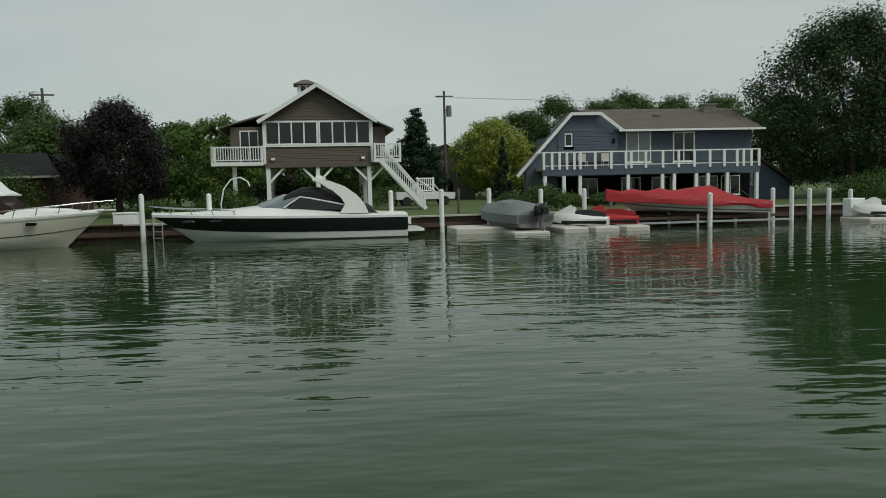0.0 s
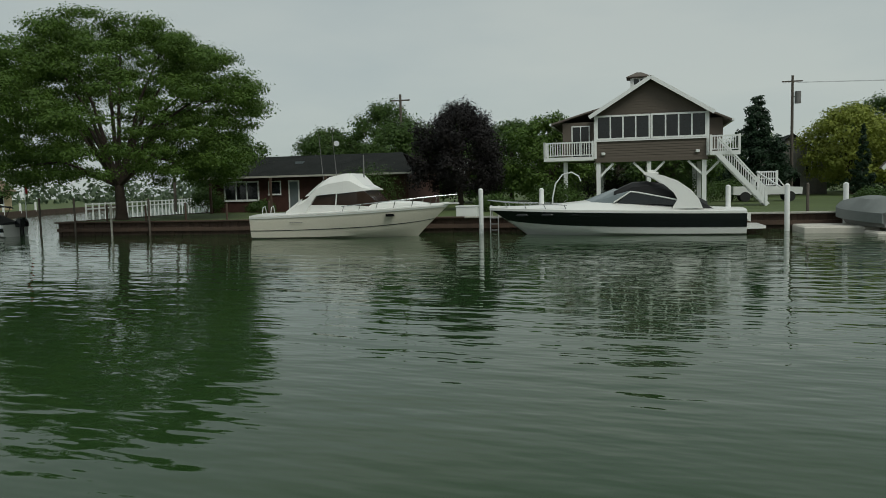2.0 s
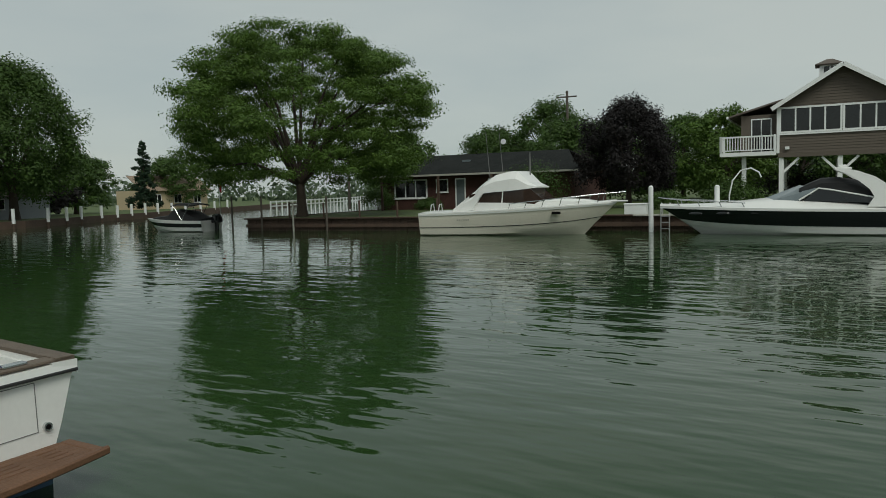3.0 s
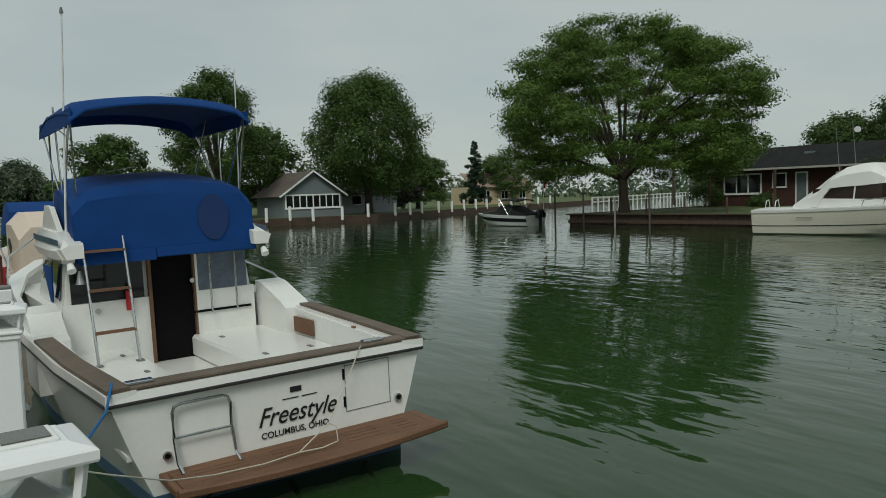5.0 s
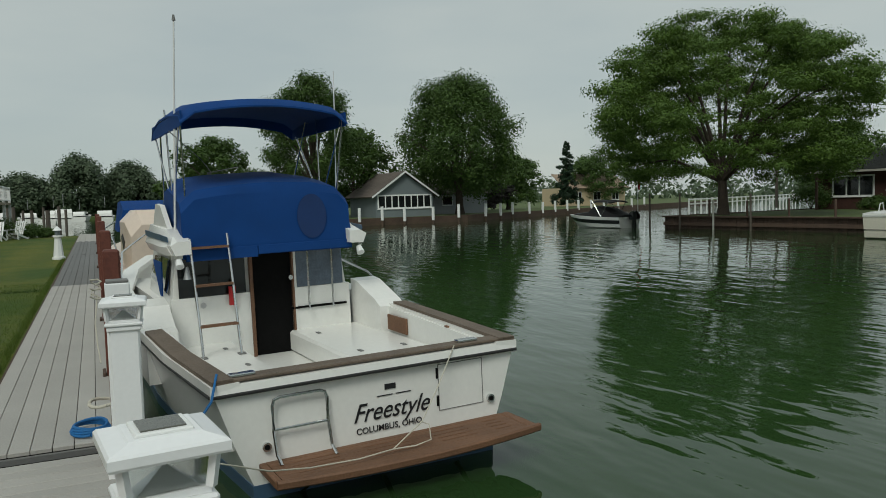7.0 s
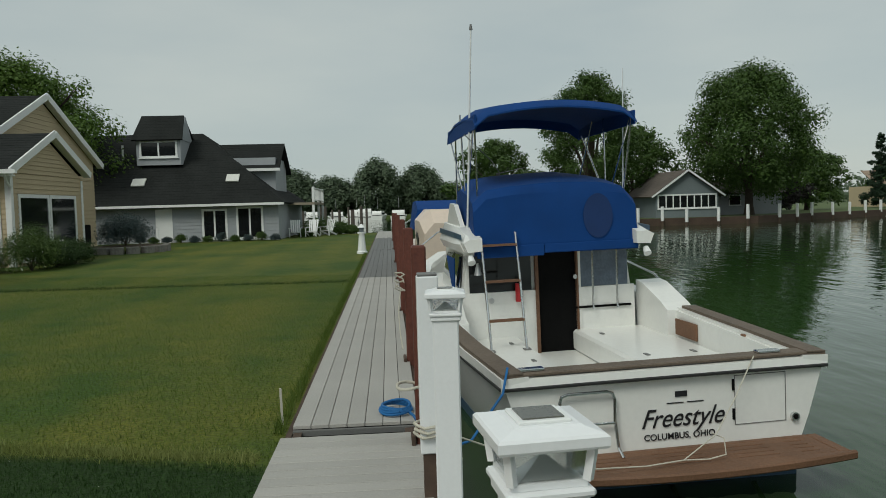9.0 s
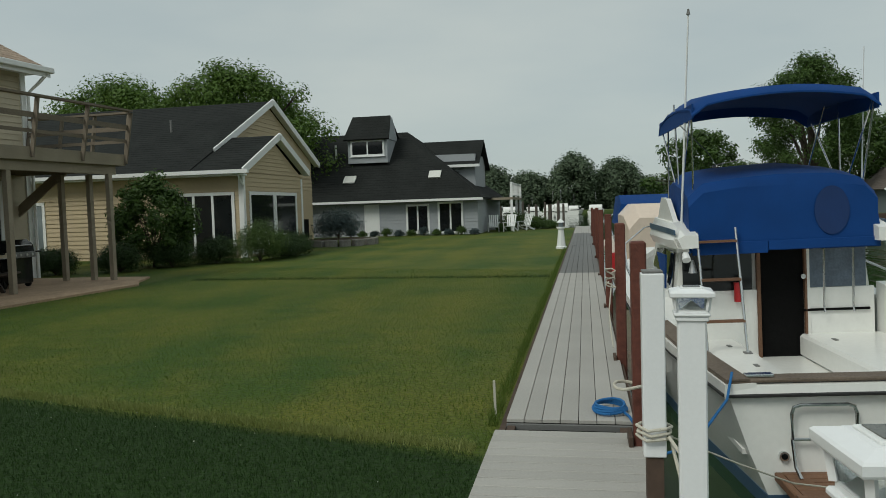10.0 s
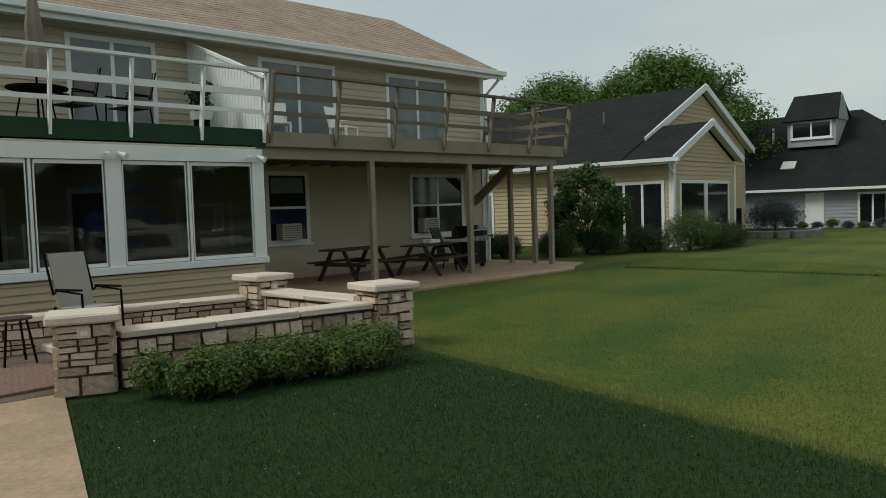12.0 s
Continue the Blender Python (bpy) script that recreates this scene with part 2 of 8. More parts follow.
PAVER = mat("brick_paver", (0.22, 0.13, 0.10), 0.9, vary=0.25, scale=4, fine=30, bump=0.3)
BARK = mat("bark", (0.055, 0.042, 0.032), 0.95, vary=0.35, scale=3, fine=18, bump=0.8)
CARPET = mat("green_carpet", (0.012, 0.045, 0.022), 0.95, vary=0.2, fine=90, bump=0.3)
REDCAN = mat("red_canvas", (0.33, 0.010, 0.018), 0.7, vary=0.2, scale=1.2, fine=40, bump=0.15)
GREYCAN = mat("grey_canvas", (0.17, 0.185, 0.18), 0.85, vary=0.15, scale=1.5, fine=60, bump=0.15)
REDPAINT = mat("red_plastic", (0.40, 0.02, 0.025), 0.35, vary=0.1, bump=0.02)
FLOATP = mat("float_plastic", (0.55, 0.52, 0.46), 0.6, vary=0.12, scale=2, fine=20)
POLEWOOD = mat("pole_wood", (0.10, 0.085, 0.07), 0.9, vary=0.25)
GREYPL = mat("grey_plastic", (0.16, 0.16, 0.155), 0.6, vary=0.15)
BLINDS = mat("pale_blind", (0.62, 0.62, 0.58), 0.7, vary=0.06)
HAZYGLASS = mat("pale_pane", (0.16, 0.19, 0.20), 0.08, vary=0.25, scale=0.8, fine=2, bump=0.0)
BLUESTRIPE = mat("blue_stripe", (0.05, 0.10, 0.17), 0.3, vary=0.1, bump=0.0)
LETTER = mat("black_lettering", (0.012, 0.012, 0.014), 0.4, vary=0.1, bump=0.0)
CURTAIN = mat("blue_curtain", (0.12, 0.15, 0.19), 0.85, vary=0.3, scale=8, fine=40)
GREEN = leaf_mat("leaves_green", (0.038, 0.078, 0.016), (0.080, 0.138, 0.027))
LOCUST = leaf_mat("leaves_locust", (0.055, 0.108, 0.017), (0.110, 0.182, 0.029))
PURPLE = leaf_mat("leaves_purple", (0.012, 0.011, 0.011), (0.025, 0.020, 0.020))
YELLOW = leaf_mat("leaves_yellow", (0.19, 0.23, 0.03), (0.30, 0.34, 0.07))
CONIFER = leaf_mat("needles", (0.010, 0.028, 0.012), (0.030, 0.060, 0.028))
SPRUCE = leaf_mat("blue_needles", (0.035, 0.055, 0.055), (0.07, 0.10, 0.10))
# distance haze is mixed into this leaf colour: paler and greyer green
HAZELEAF = leaf_mat("leaves_far_hazed", (0.070, 0.105, 0.062), (0.120, 0.160, 0.092), 0.35)
SHRUB = leaf_mat("leaves_shrub", (0.028, 0.062, 0.012), (0.095, 0.150, 0.032))
BLADE = leaf_mat("grass_blades", (0.062, 0.112, 0.016), (0.122, 0.166, 0.030), 1.2)
BLADE_P = leaf_mat("pale_grass_blades", (0.15, 0.19, 0.045), (0.27, 0.29, 0.10))
HEDGELEAF = leaf_mat("leaves_hedge", (0.045, 0.085, 0.015), (0.135, 0.180, 0.035))
PETAL = mat("white_petal", (0.75, 0.76, 0.70), 0.7, vary=0.1)
NAVY = mat("navy_canvas", (0.003, 0.026, 0.11), 0.8, vary=0.2, scale=3, fine=100)
BLACKCAN = mat("black_canvas", (0.012, 0.012, 0.013), 0.75, vary=0.25, scale=2, fine=60, bump=0.15)
GLASSB = mat("brown_window", (0.035, 0.022, 0.016), 0.12, vary=0.3, scale=0.8, fine=3, bump=0.0)
STONEG = mat("grey_fieldstone", (0.20, 0.19, 0.17), 0.9, vary=0.35, scale=2.5, fine=12, bump=0.4)
GREYB = mat("blue_grey_siding", (0.16, 0.19, 0.20), 0.8, vary=0.08, scale=0.6, fine=8)
DARKWOOD = mat("dark_stained_wood", (0.045, 0.032, 0.024), 0.7, vary=0.3, scale=3, fine=50, bump=0.25)
TAUPECAN = mat("taupe_canvas", (0.20, 0.165, 0.135), 0.85, vary=0.15, scale=4, fine=100)
ORANGE = mat("orange_shade", (0.55, 0.22, 0.06), 0.5, vary=0.1)
PINKGEL = mat("cream_pink_gelcoat", (0.66, 0.55, 0.46), 0.35, vary=0.06, scale=1, fine=12, bump=0.0)
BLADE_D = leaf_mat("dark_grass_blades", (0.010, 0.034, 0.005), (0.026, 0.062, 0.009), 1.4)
DARKGREEN = leaf_mat("leaves_dark_green", (0.022, 0.048, 0.012), (0.042, 0.078, 0.018))
RAILWOOD = mat("weathered_rail_wood", (0.17, 0.14, 0.105), 0.85, vary=0.25, scale=2, fine=40, bump=0.3)
SCREEN = glass_mat("porch_glass", (0.42, 0.44, 0.43), 0.0)
FROST = glass_mat("lantern_frosted", (0.82, 0.86, 0.85), 0.22)
SILVER = mat("lantern_reflector", (0.72, 0.74, 0.74), 0.3, metal=0.6, vary=0.05, bump=0.0)
SLING = mat("sling_fabric", (0.33, 0.32, 0.28), 0.8, vary=0.12, scale=6, fine=150, bump=0.1)


# ---- building helpers ----
def bm_box(bm, x0, x1, y0, y1, z0, z1, bevel=0.0):
    m = Matrix.LocRotScale(((x0 + x1) / 2, (y0 + y1) / 2, (z0 + z1) / 2), None, (abs(x1 - x0), abs(y1 - y0), abs(z1 - z0)))
    r = bmesh.ops.create_cube(bm, size=1, matrix=m)
    if bevel:
        es = list({e for v in r["verts"] for e in v.link_edges})
        bmesh.ops.bevel(bm, geom=es, offset=bevel, segments=1, affect='EDGES', profile=0.5)
    return r["verts"]


def bm_cyl(bm, p, q, r, r2=None, n=10):
    """A round bar from p to q."""
    p, q = Vector(p), Vector(q)
    d = q - p
    rot = d.to_track_quat('Z', 'Y').to_matrix().to_4x4()
    bmesh.ops.create_cone(bm, cap_ends=True, segments=n, radius1=r, radius2=r if r2 is None else r2, depth=d.length,
                          matrix=Matrix.Translation((p + q) / 2) @ rot)


def bm_bar(bm, p, q, w, h):
    """A square bar from p to q."""
    p, q = Vector(p), Vector(q)
    d = q - p
    rot = d.to_track_quat('Z', 'Y').to_matrix().to_4x4()
    bmesh.ops.create_cube(bm, size=1, matrix=Matrix.Translation((p + q) / 2) @ rot @ Matrix.Diagonal((w, h, d.length, 1)))


def bm_tube(bm, pts, r, n=7):
    """A bent round tube through the points."""
    pts = [Vector(p) for p in pts]
    rings = []
    for i, p in enumerate(pts):
        d = (pts[min(i + 1, len(pts) - 1)] - pts[max(i - 1, 0)]).normalized()
        side = d.cross(Vector((0, 0, 1)))
        side = side.normalized() if side.length > 1e-3 else Vector((1, 0, 0))
        up = side.cross(d).normalized()
        rings.append([bm.verts.new(p + r * (math.cos(a) * side + math.sin(a) * up)) for a in np.linspace(0, 2 * math.pi, n, endpoint=False)])
    for a, b in zip(rings, rings[1:]):
        for k in range(n):
            bm.faces.new((a[k], a[(k + 1) % n], b[(k + 1) % n], b[k]))
    bm.faces.new(rings[0][::-1])
    bm.faces.new(rings[-1])


def bm_loft(bm, rings, close=False, caps=True):
    """Skin between rings of equal point counts. close: each ring is a loop."""
    vs = [[bm.verts.new(p) for p in ring] for ring in rings]
    n = len(vs[0])
    for a, b in zip(vs, vs[1:]):
        for k in range(n if close else n - 1):
            bm.faces.new((a[k], a[(k + 1) % n], b[(k + 1) % n], b[k]))
    if caps:
        for ring in (vs[0][::-1], vs[-1]):
            bm.faces.new(ring)
    return vs


def bm_prism(bm, poly, axis, a, b):
    """A flat outline of (u, w) points pushed from a to b along an axis: x -> (y, z), y -> (x, z), z -> (x, y)."""
    def at(u, w, s):
        return {"x": (s, u, w), "y": (u, s, w), "z": (u, w, s)}[axis]
    lo = [bm.verts.new(at(u, w, a)) for u, w in poly]
    hi = [bm.verts.new(at(u, w, b)) for u, w in poly]
    n = len(poly)
    bm.faces.new(lo)
    bm.faces.new(hi)
    for k in range(n):
        bm.faces.new((lo[k], lo[(k + 1) % n], hi[(k + 1) % n], hi[k]))


def mesh_of(name, bm, material, smooth=False):
    bmesh.ops.recalc_face_normals(bm, faces=bm.faces)
    me = bpy.data.meshes.new(name)
    bm.to_mesh(me)
    bm.free()
    me.materials.append(material)
    if smooth:
        me.polygons.foreach_set("use_smooth", [True] * len(me.polygons))
        me.set_sharp_from_angle(angle=radians(35))
    return me


def part(name, bm, material, parent, label="", smooth=False, kind=""):
    ob = new(name, mesh_of(name, bm, material, smooth))
    ob.parent = parent
    return tagged(ob, label, kind=kind)


def solo(name, bm, material, label, category, m=None, group="", kind="", smooth=False):
    ob = new(name, mesh_of(name, bm, material, smooth))
    if m is not None:
        ob.matrix_world = m
    return tagged(ob, label, category, group, kind)


def thing(name, label, category, m=None, group="", kind=""):
    ob = new(name)
    ob.empty_display_size = 0.2
    if m is not None:
        ob.matrix_world = m
    return tagged(ob, label, category, group, kind)


def piece(name, me, parent, m):
    """A small piece that shares its mesh with its likes."""
    ob = new(name, me)
    ob.parent = parent
    ob.matrix_local = m
    return ob


def pbox(name, material, parent, x0, x1, y0, y1, z0, z1, bevel=0.0, label=""):
    bm = bmesh.new()
    bm_box(bm, x0, x1, y0, y1, z0, z1, bevel)
    return part(name, bm, material, parent, label)


def pbar(name, material, parent, p, q, w, h, label=""):
    bm = bmesh.new()
    bm_bar(bm, p, q, w, h)
    return part(name, bm, material, parent, label)


def pcyl(name, material, parent, p, q, r, r2=None, n=10, label=""):
    bm = bmesh.new()
    bm_cyl(bm, p, q, r, r2, n)
    return part(name, bm, material, parent, label, smooth=True)


def ptube(name, material, parent, pts, r, label="", n=7):
    bm = bmesh.new()
    bm_tube(bm, pts, r, n)
    return part(name, bm, material, parent, label, smooth=True)


def raw_mesh(name, verts, faces, material):
    me = bpy.data.meshes.new(name)
    me.from_pydata(verts, [], faces)
    me.materials.append(material)
    return me


FAR = pose(0, 38.4, 0, 0, 0, 8)      # frame of the opposite bank: x along it, y inland


def far(u, v, z=0.0, turn=0.0):
    return FAR @ pose(u, v, z, 0, 0, turn)


def clump_leaves(centres, radii, count, size, rng, flat=0.7, hollow=0.55):
    """Leaf quads scattered in the outer part of each ball. Returns vertices and faces."""
    centres, radii = np.asarray(centres, float), np.asarray(radii, float)
    w = radii ** 2
    idx = rng.choice(len(centres), count, p=w / w.sum())
    d = rng.normal(size=(count, 3))
    d /= np.linalg.norm(d, axis=1)[:, None]
    rr = radii[idx] * (hollow + (1.12 - hollow) * rng.random(count) ** 0.7) * (1 + 0.35 * rng.random(count) ** 4)
    p = centres[idx] + d * rr[:, None] * np.array([1, 1, flat])
    nrm = d * 0.9 + rng.normal(size=(count, 3)) * 0.35 + np.array([0, 0, 0.5])
    nrm /= np.linalg.norm(nrm, axis=1)[:, None]
    a = np.cross(nrm, rng.normal(size=(count, 3)))
    a /= np.linalg.norm(a, axis=1)[:, None]
    b = np.cross(nrm, a)
    s = size * (0.6 + 0.8 * rng.random(count))[:, None]
    verts = np.stack([p + a * s, p + b * s * 0.5, p - a * s, p - b * s * 0.5], 1).reshape(-1, 3)
    faces = np.arange(count * 4).reshape(-1, 4)
    return verts, faces


def leaf_object(name, verts, faces, material, parent, label=""):
    me = bpy.data.meshes.new(name)
    nf = len(faces)
    me.vertices.add(len(verts))
    me.vertices.foreach_set("co", verts.astype(np.float32).ravel())
    me.loops.add(nf * 4)
    me.loops.foreach_set("vertex_index", faces.astype(np.int32).ravel())
    me.polygons.add(nf)
    me.polygons.foreach_set("loop_start", np.arange(0, nf * 4, 4, dtype=np.int32))
    me.materials.append(material)
    me.update()
    me.validate()
    ob = new(name, me)
    ob.parent = parent
    return tagged(ob, label)


def tree(label, m, height, spread, trunk_h, leaf, seed, count=6000, size=0.22, trunk_r=0.25, clumps=40, shape="round", name="tree", flat=0.7, crown_low=0.25, category="tree", puff=1.0):
    """Tapered trunk, forked limbs that reach the clumps of the crown, and a crown of many leaves with gaps."""
    rng = np.random.default_rng(seed)
    t = thing(name, label, category, m)
    cs, rs = [], []
    clumps *= 3
    for k in range(clumps):
        f = (k + 0.5) / clumps
        zz = crown_low * height + (height * 0.93 - crown_low * height) * f
        h = (zz - crown_low * height) / (height * (0.93 - crown_low))
        if shape == "round":
            reach = spread * math.sqrt(max(0.05, 1 - (2 * h - 0.85) ** 2 * 0.85)) * (1 if h < 0.6 else 0.95)
        elif shape == "vase":
            reach = spread * (0.78 + 0.22 * math.sin(math.pi * min(1, h * 0.9 + 0.1))) * math.sqrt(max(0.04, 1 - max(0, h - 0.45) ** 2 * 2.6))
        else:
            reach = spread * (1 - h) + 0.12 * spread
        a = k * 2.39996 + rng.normal() * 0.35
        reach *= 1 + 0.14 * math.sin(2 * a + seed) + 0.10 * math.sin(3 * a + 2 * seed) + 0.08 * math.sin(5 * a + seed * 3)
        q = reach * (0.25 + 0.72 * math.sqrt(rng.random())) if shape != "cone" else reach * (0.3 + 0.6 * rng.random())
        cs.append((q * math.cos(a), q * math.sin(a), zz + rng.normal() * 0.02 * height))
        rs.append(puff * spread * (0.13 + 0.11 * rng.random()) * (1.0 if shape != "cone" else (0.5 + 0.8 * (1 - h))))
    bm = bmesh.new()
    lean = [Vector((rng.normal() * 0.02 * trunk_h, rng.normal() * 0.02 * trunk_h, 0)) for _ in range(3)]
    top = Vector((0, 0, trunk_h)) + lean[0]
    bm_cyl(bm, (0, 0, -0.1), (0, 0, trunk_h * 0.25), trunk_r * 1.35, trunk_r * 1.0, 10)
    bm_cyl(bm, (0, 0, trunk_h * 0.22), top, trunk_r, trunk_r * 0.75, 10)
    part("trunk", bm, BARK, t)
    bm = bmesh.new()
    order = rng.permutation(clumps)[: min(clumps, 16)]
    for k in order:
        c = Vector(cs[k])
        if shape == "cone":
            bm_cyl(bm, (0, 0, c.z - 0.2), c, trunk_r * 0.15, trunk_r * 0.05, 5)
            continue
        mid = top.lerp(c, 0.45) + Vector((0, 0, 0.08 * height))
        bm_cyl(bm, top - Vector((0, 0, 0.15)), mid, trunk_r * 0.5, trunk_r * 0.28, 6)
        bm_cyl(bm, mid, c, trunk_r * 0.28, trunk_r * 0.07, 5)
        for j in range(2):
            e = c + Vector(rng.uniform(-1, 1, 3) * rs[k] * 0.5)
            bm_cyl(bm, mid.lerp(c, 0.6), e, trunk_r * 0.12, trunk_r * 0.04, 4)
    if shape == "cone":
        bm_cyl(bm, top, (0, 0, height * 0.95), trunk_r * 0.7, trunk_r * 0.1, 6)
    part("branchwork", bm, BARK, t)
    v, f = clump_leaves(cs, rs, int(count * 2.6), size * 0.60, rng, flat, 0.15)
    leaf_object("crown", v, f, leaf, t)
    return t


def bush(label, m, rx, ry, h, leaf, seed, count=900, size=0.07, name="shrub", category="shrub", flowers=0):
    rng = np.random.default_rng(seed)
    t = thing(name, label, category, m)
    cs, rs = [], []
    n = 14
    for k in range(n):
        a = k * 2.39996
        q = math.sqrt((k + 0.5) / n)
        cs.append((rx * 0.72 * q * math.cos(a), ry * 0.72 * q * math.sin(a), h * (0.30 + 0.40 * (1 - q * q) + 0.08 * rng.random())))
        rs.append(0.36 * min(rx, ry, h) + 0.12 * rng.random() * h)
    bm = bmesh.new()
    for k in range(8):
        bm_cyl(bm, (0, 0, 0), cs[k], 0.02, 0.008, 4)
    part("branchwork", bm, BARK, t)
    v, f = clump_leaves(cs, rs, int(count * 2.2), size * 0.62, rng, 0.9, 0.4)
    v[:, 2] = np.maximum(v[:, 2], 0.01)
    leaf_object("leaves", v, f, leaf, t)
    if flowers:
        v, f = clump_leaves(cs, [r * 1.08 for r in rs], flowers, size * 0.8, rng, 0.9, 0.95)
        leaf_object("blossoms", v, f, PETAL, t, "small white blossoms")
    return t


def siding(bm, x0, x1, z0, z1, y, step=0.2, depth=0.03, cuts=()):
    """Lapped boards on a wall that faces -y, from x0 to x1; cuts are (xa, xb, za, zb) openings left free."""
    z = z0
    while z < z1 - 0.01:
        zt = min(z + step, z1)
        spans = [(x0, x1)]
        for xa, xb, za, zb in cuts:
            if za < zt - 0.02 and zb > z + 0.02:
                nxt = []
                for a, b in spans:
                    if xb <= a or xa >= b:
                        nxt.append((a, b))
                    else:
                        if xa > a:
                            nxt.append((a, xa))
                        if xb < b:
                            nxt.append((xb, b))
                spans = nxt
        for a, b in spans:
            pts = [(a, y), (a, y - depth), (b, y - depth), (b, y)]
            lo = [bm.verts.new((px, py, z)) for px, py in pts]
            hi = [bm.verts.new((px, py if py == y else y - 0.004, zt)) for px, py in pts]
            bm.faces.new(lo)
            bm.faces.new(hi)
            for k in range(4):
                bm.faces.new((lo[k], lo[(k + 1) % 4], hi[(k + 1) % 4], hi[k]))
        z = zt


def window_unit(parent, name, x0, x1, z0, z1, y, frame_m=WHITE, pane_m=GLASSD, cols=1, rows=1, f=0.07, proud=0.05, sill=True):
    """A framed window in a wall that faces -y: frame, panes, sill."""
    bm = bmesh.new()
    ring = [[(x0 - f, z0 - f), (x1 + f, z0 - f), (x1 + f, z1 + f), (x0 - f, z1 + f)], [(x0, z0), (x1, z0), (x1, z1), (x0, z1)]]
    bm_loft(bm, [[(u, yy, w_) for u, w_ in ring[k]] for k, yy in ((0, y + 0.02), (0, y - proud), (1, y - proud), (1, y + 0.02))], True, False)
    win = part(name, bm, frame_m, parent)
    w = (x1 - x0) / cols
    h = (z1 - z0) / rows
    for k in range(1, cols):
        pbox("mullion", frame_m, win, x0 + k * w - f * 0.4, x0 + k * w + f * 0.4, y - proud * 0.8, y + 0.018, z0, z1)
    for k in range(1, rows):
        pbox("glazing_bar", frame_m, win, x0, x1, y - proud * 0.7, y + 0.016, z0 + k * h - f * 0.3, z0 + k * h + f * 0.3)
    for i in range(cols):
        for j in range(rows):
            pbox("pane", pane_m, win, x0 + i * w, x0 + (i + 1) * w, y - 0.022, y - 0.012, z0 + j * h, z0 + (j + 1) * h)
    if sill:
        pbox("sill", frame_m, win, x0 - f * 1.4, x1 + f * 1.4, y - proud - 0.05, y, z0 - f - 0.04, z0 - f + 0.004)
    return win


def roof_slab(parent, name, pts, material, thick=0.09):
    """A roof plane from four corners (a-b eave, d-c ridge), its shingle courses lapped as small steps."""
    a, b, c, d = [Vector(p) for p in pts]
    nrm = (b - a).cross(d - a).normalized()
    if nrm.z < 0:
        nrm = -nrm
    n = max(2, int((d - a).length / 0.26))
    prof = [(0, -thick)]
    for k in range(n):
        prof += [(k / n, 0.008), ((k + 1) / n, 0.002)]
    prof.append((1, -thick))
    bm = bmesh.new()
    bm_loft(bm, [[p.lerp(q, t) + nrm * h for t, h in prof] for p, q in ((a, d), (b, c))], True)
    return part(name, bm, material, parent)


# ---- water and land ----
ZD = 0.65        # dock top above the water
ZG = 0.60        # near lawn
ZF = 0.75        # far bank

bm = bmesh.new()
bmesh.ops.create_grid(bm, x_segments=2, y_segments=2, size=1500)
solo("water", bm, WATER, "calm murky green canal water with ripples", "water", kind="structure")

bm = bmesh.new()
bm_prism(bm, [(-52, -0.74), (80, -0.74), (80, -900), (-52, -900)], "z", -1.5, ZG)
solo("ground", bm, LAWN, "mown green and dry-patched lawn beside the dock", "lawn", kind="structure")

bm = bmesh.new()
bm_prism(bm, [(-38.6, 0.15), (300, 0.15), (900, 900), (-120, 900), (-38.6, 60)], "z", -1.5, ZF)
solo("ground_far_bank", bm, GRASS_FAR, "grassy opposite bank of the canal", "ground", FAR, kind="structure")
bm = bmesh.new()
bm_prism(bm, [(-66.2, 12), (-66.2, 33), (-72, 42.6), (-78, 54), (-110, 110), (-400, 500), (-900, 500), (-900, 12)], "z", -1.5, 0.6)
solo("ground_cottage_bank", bm, GRASS_FAR, "grassy point with cottages across the water", "ground", kind="structure")
bm = bmesh.new()
bm_prism(bm, [(-168, 12), (-168, -700), (-1200, -700), (-1200, 12)], "z", -1.5, 0.5)
solo("ground_distance", bm, GRASS_FAR, "low wooded shore in the distance", "ground", kind="structure")

# far seawall: vertical timber planks, a waler and a pale cap board
wall_far = thing("seawall", "brown timber seawall with a pale cap board along the canal", "seawall", FAR, kind="structure")
bm = bmesh.new()
bm_box(bm, 0, 0.24, -0.06, 0.0, -0.9, 0.0, 0.006)
plank_me = mesh_of("wall_plank", bm, SEAWALL)
for k in range(270):
    piece("wall_plank", plank_me, wall_far, pose(-38.6 + k * 0.25, 0.15 + 0.012 * math.sin(k * 2.7), ZF - 0.04))
bm = bmesh.new()
for k in range(480):
    bm_box(bm, 28.95 + k * 0.25, 29.19 + k * 0.25, 0.09, 0.15, -0.9, ZF - 0.04)
part("wall_planks_beyond", bm, SEAWALL, wall_far, kind="stuff")
pbox("waler", SEAWALL, wall_far, -38.6, 150, -0.06, 0.085, 0.22, 0.42)
for u0, u1 in ((-38.7, -14), (-13.98, -2), (-1.98, 12), (12.02, 40), (40.02, 150)):
    pbox("cap_board", CAPBOARD if u0 > -14 else SEAWALL, wall_far, u0, u1, -0.12, 0.30, ZF - 0.03, ZF + 0.055, 0.012)
side = thing("seawall", "brown timber seawall on the side canal", "seawall", FAR @ pose(-38.6, 0.15, 0, 0, 0, 90), kind="structure")
for k in range(60):
    piece("wall_plank", plank_me, side, pose(k * 0.25, 0.05, ZF - 0.04))
pbox("cap_board", SEAWALL, side, 0, 60, -0.05, 0.3, ZF - 0.03, ZF + 0.05)

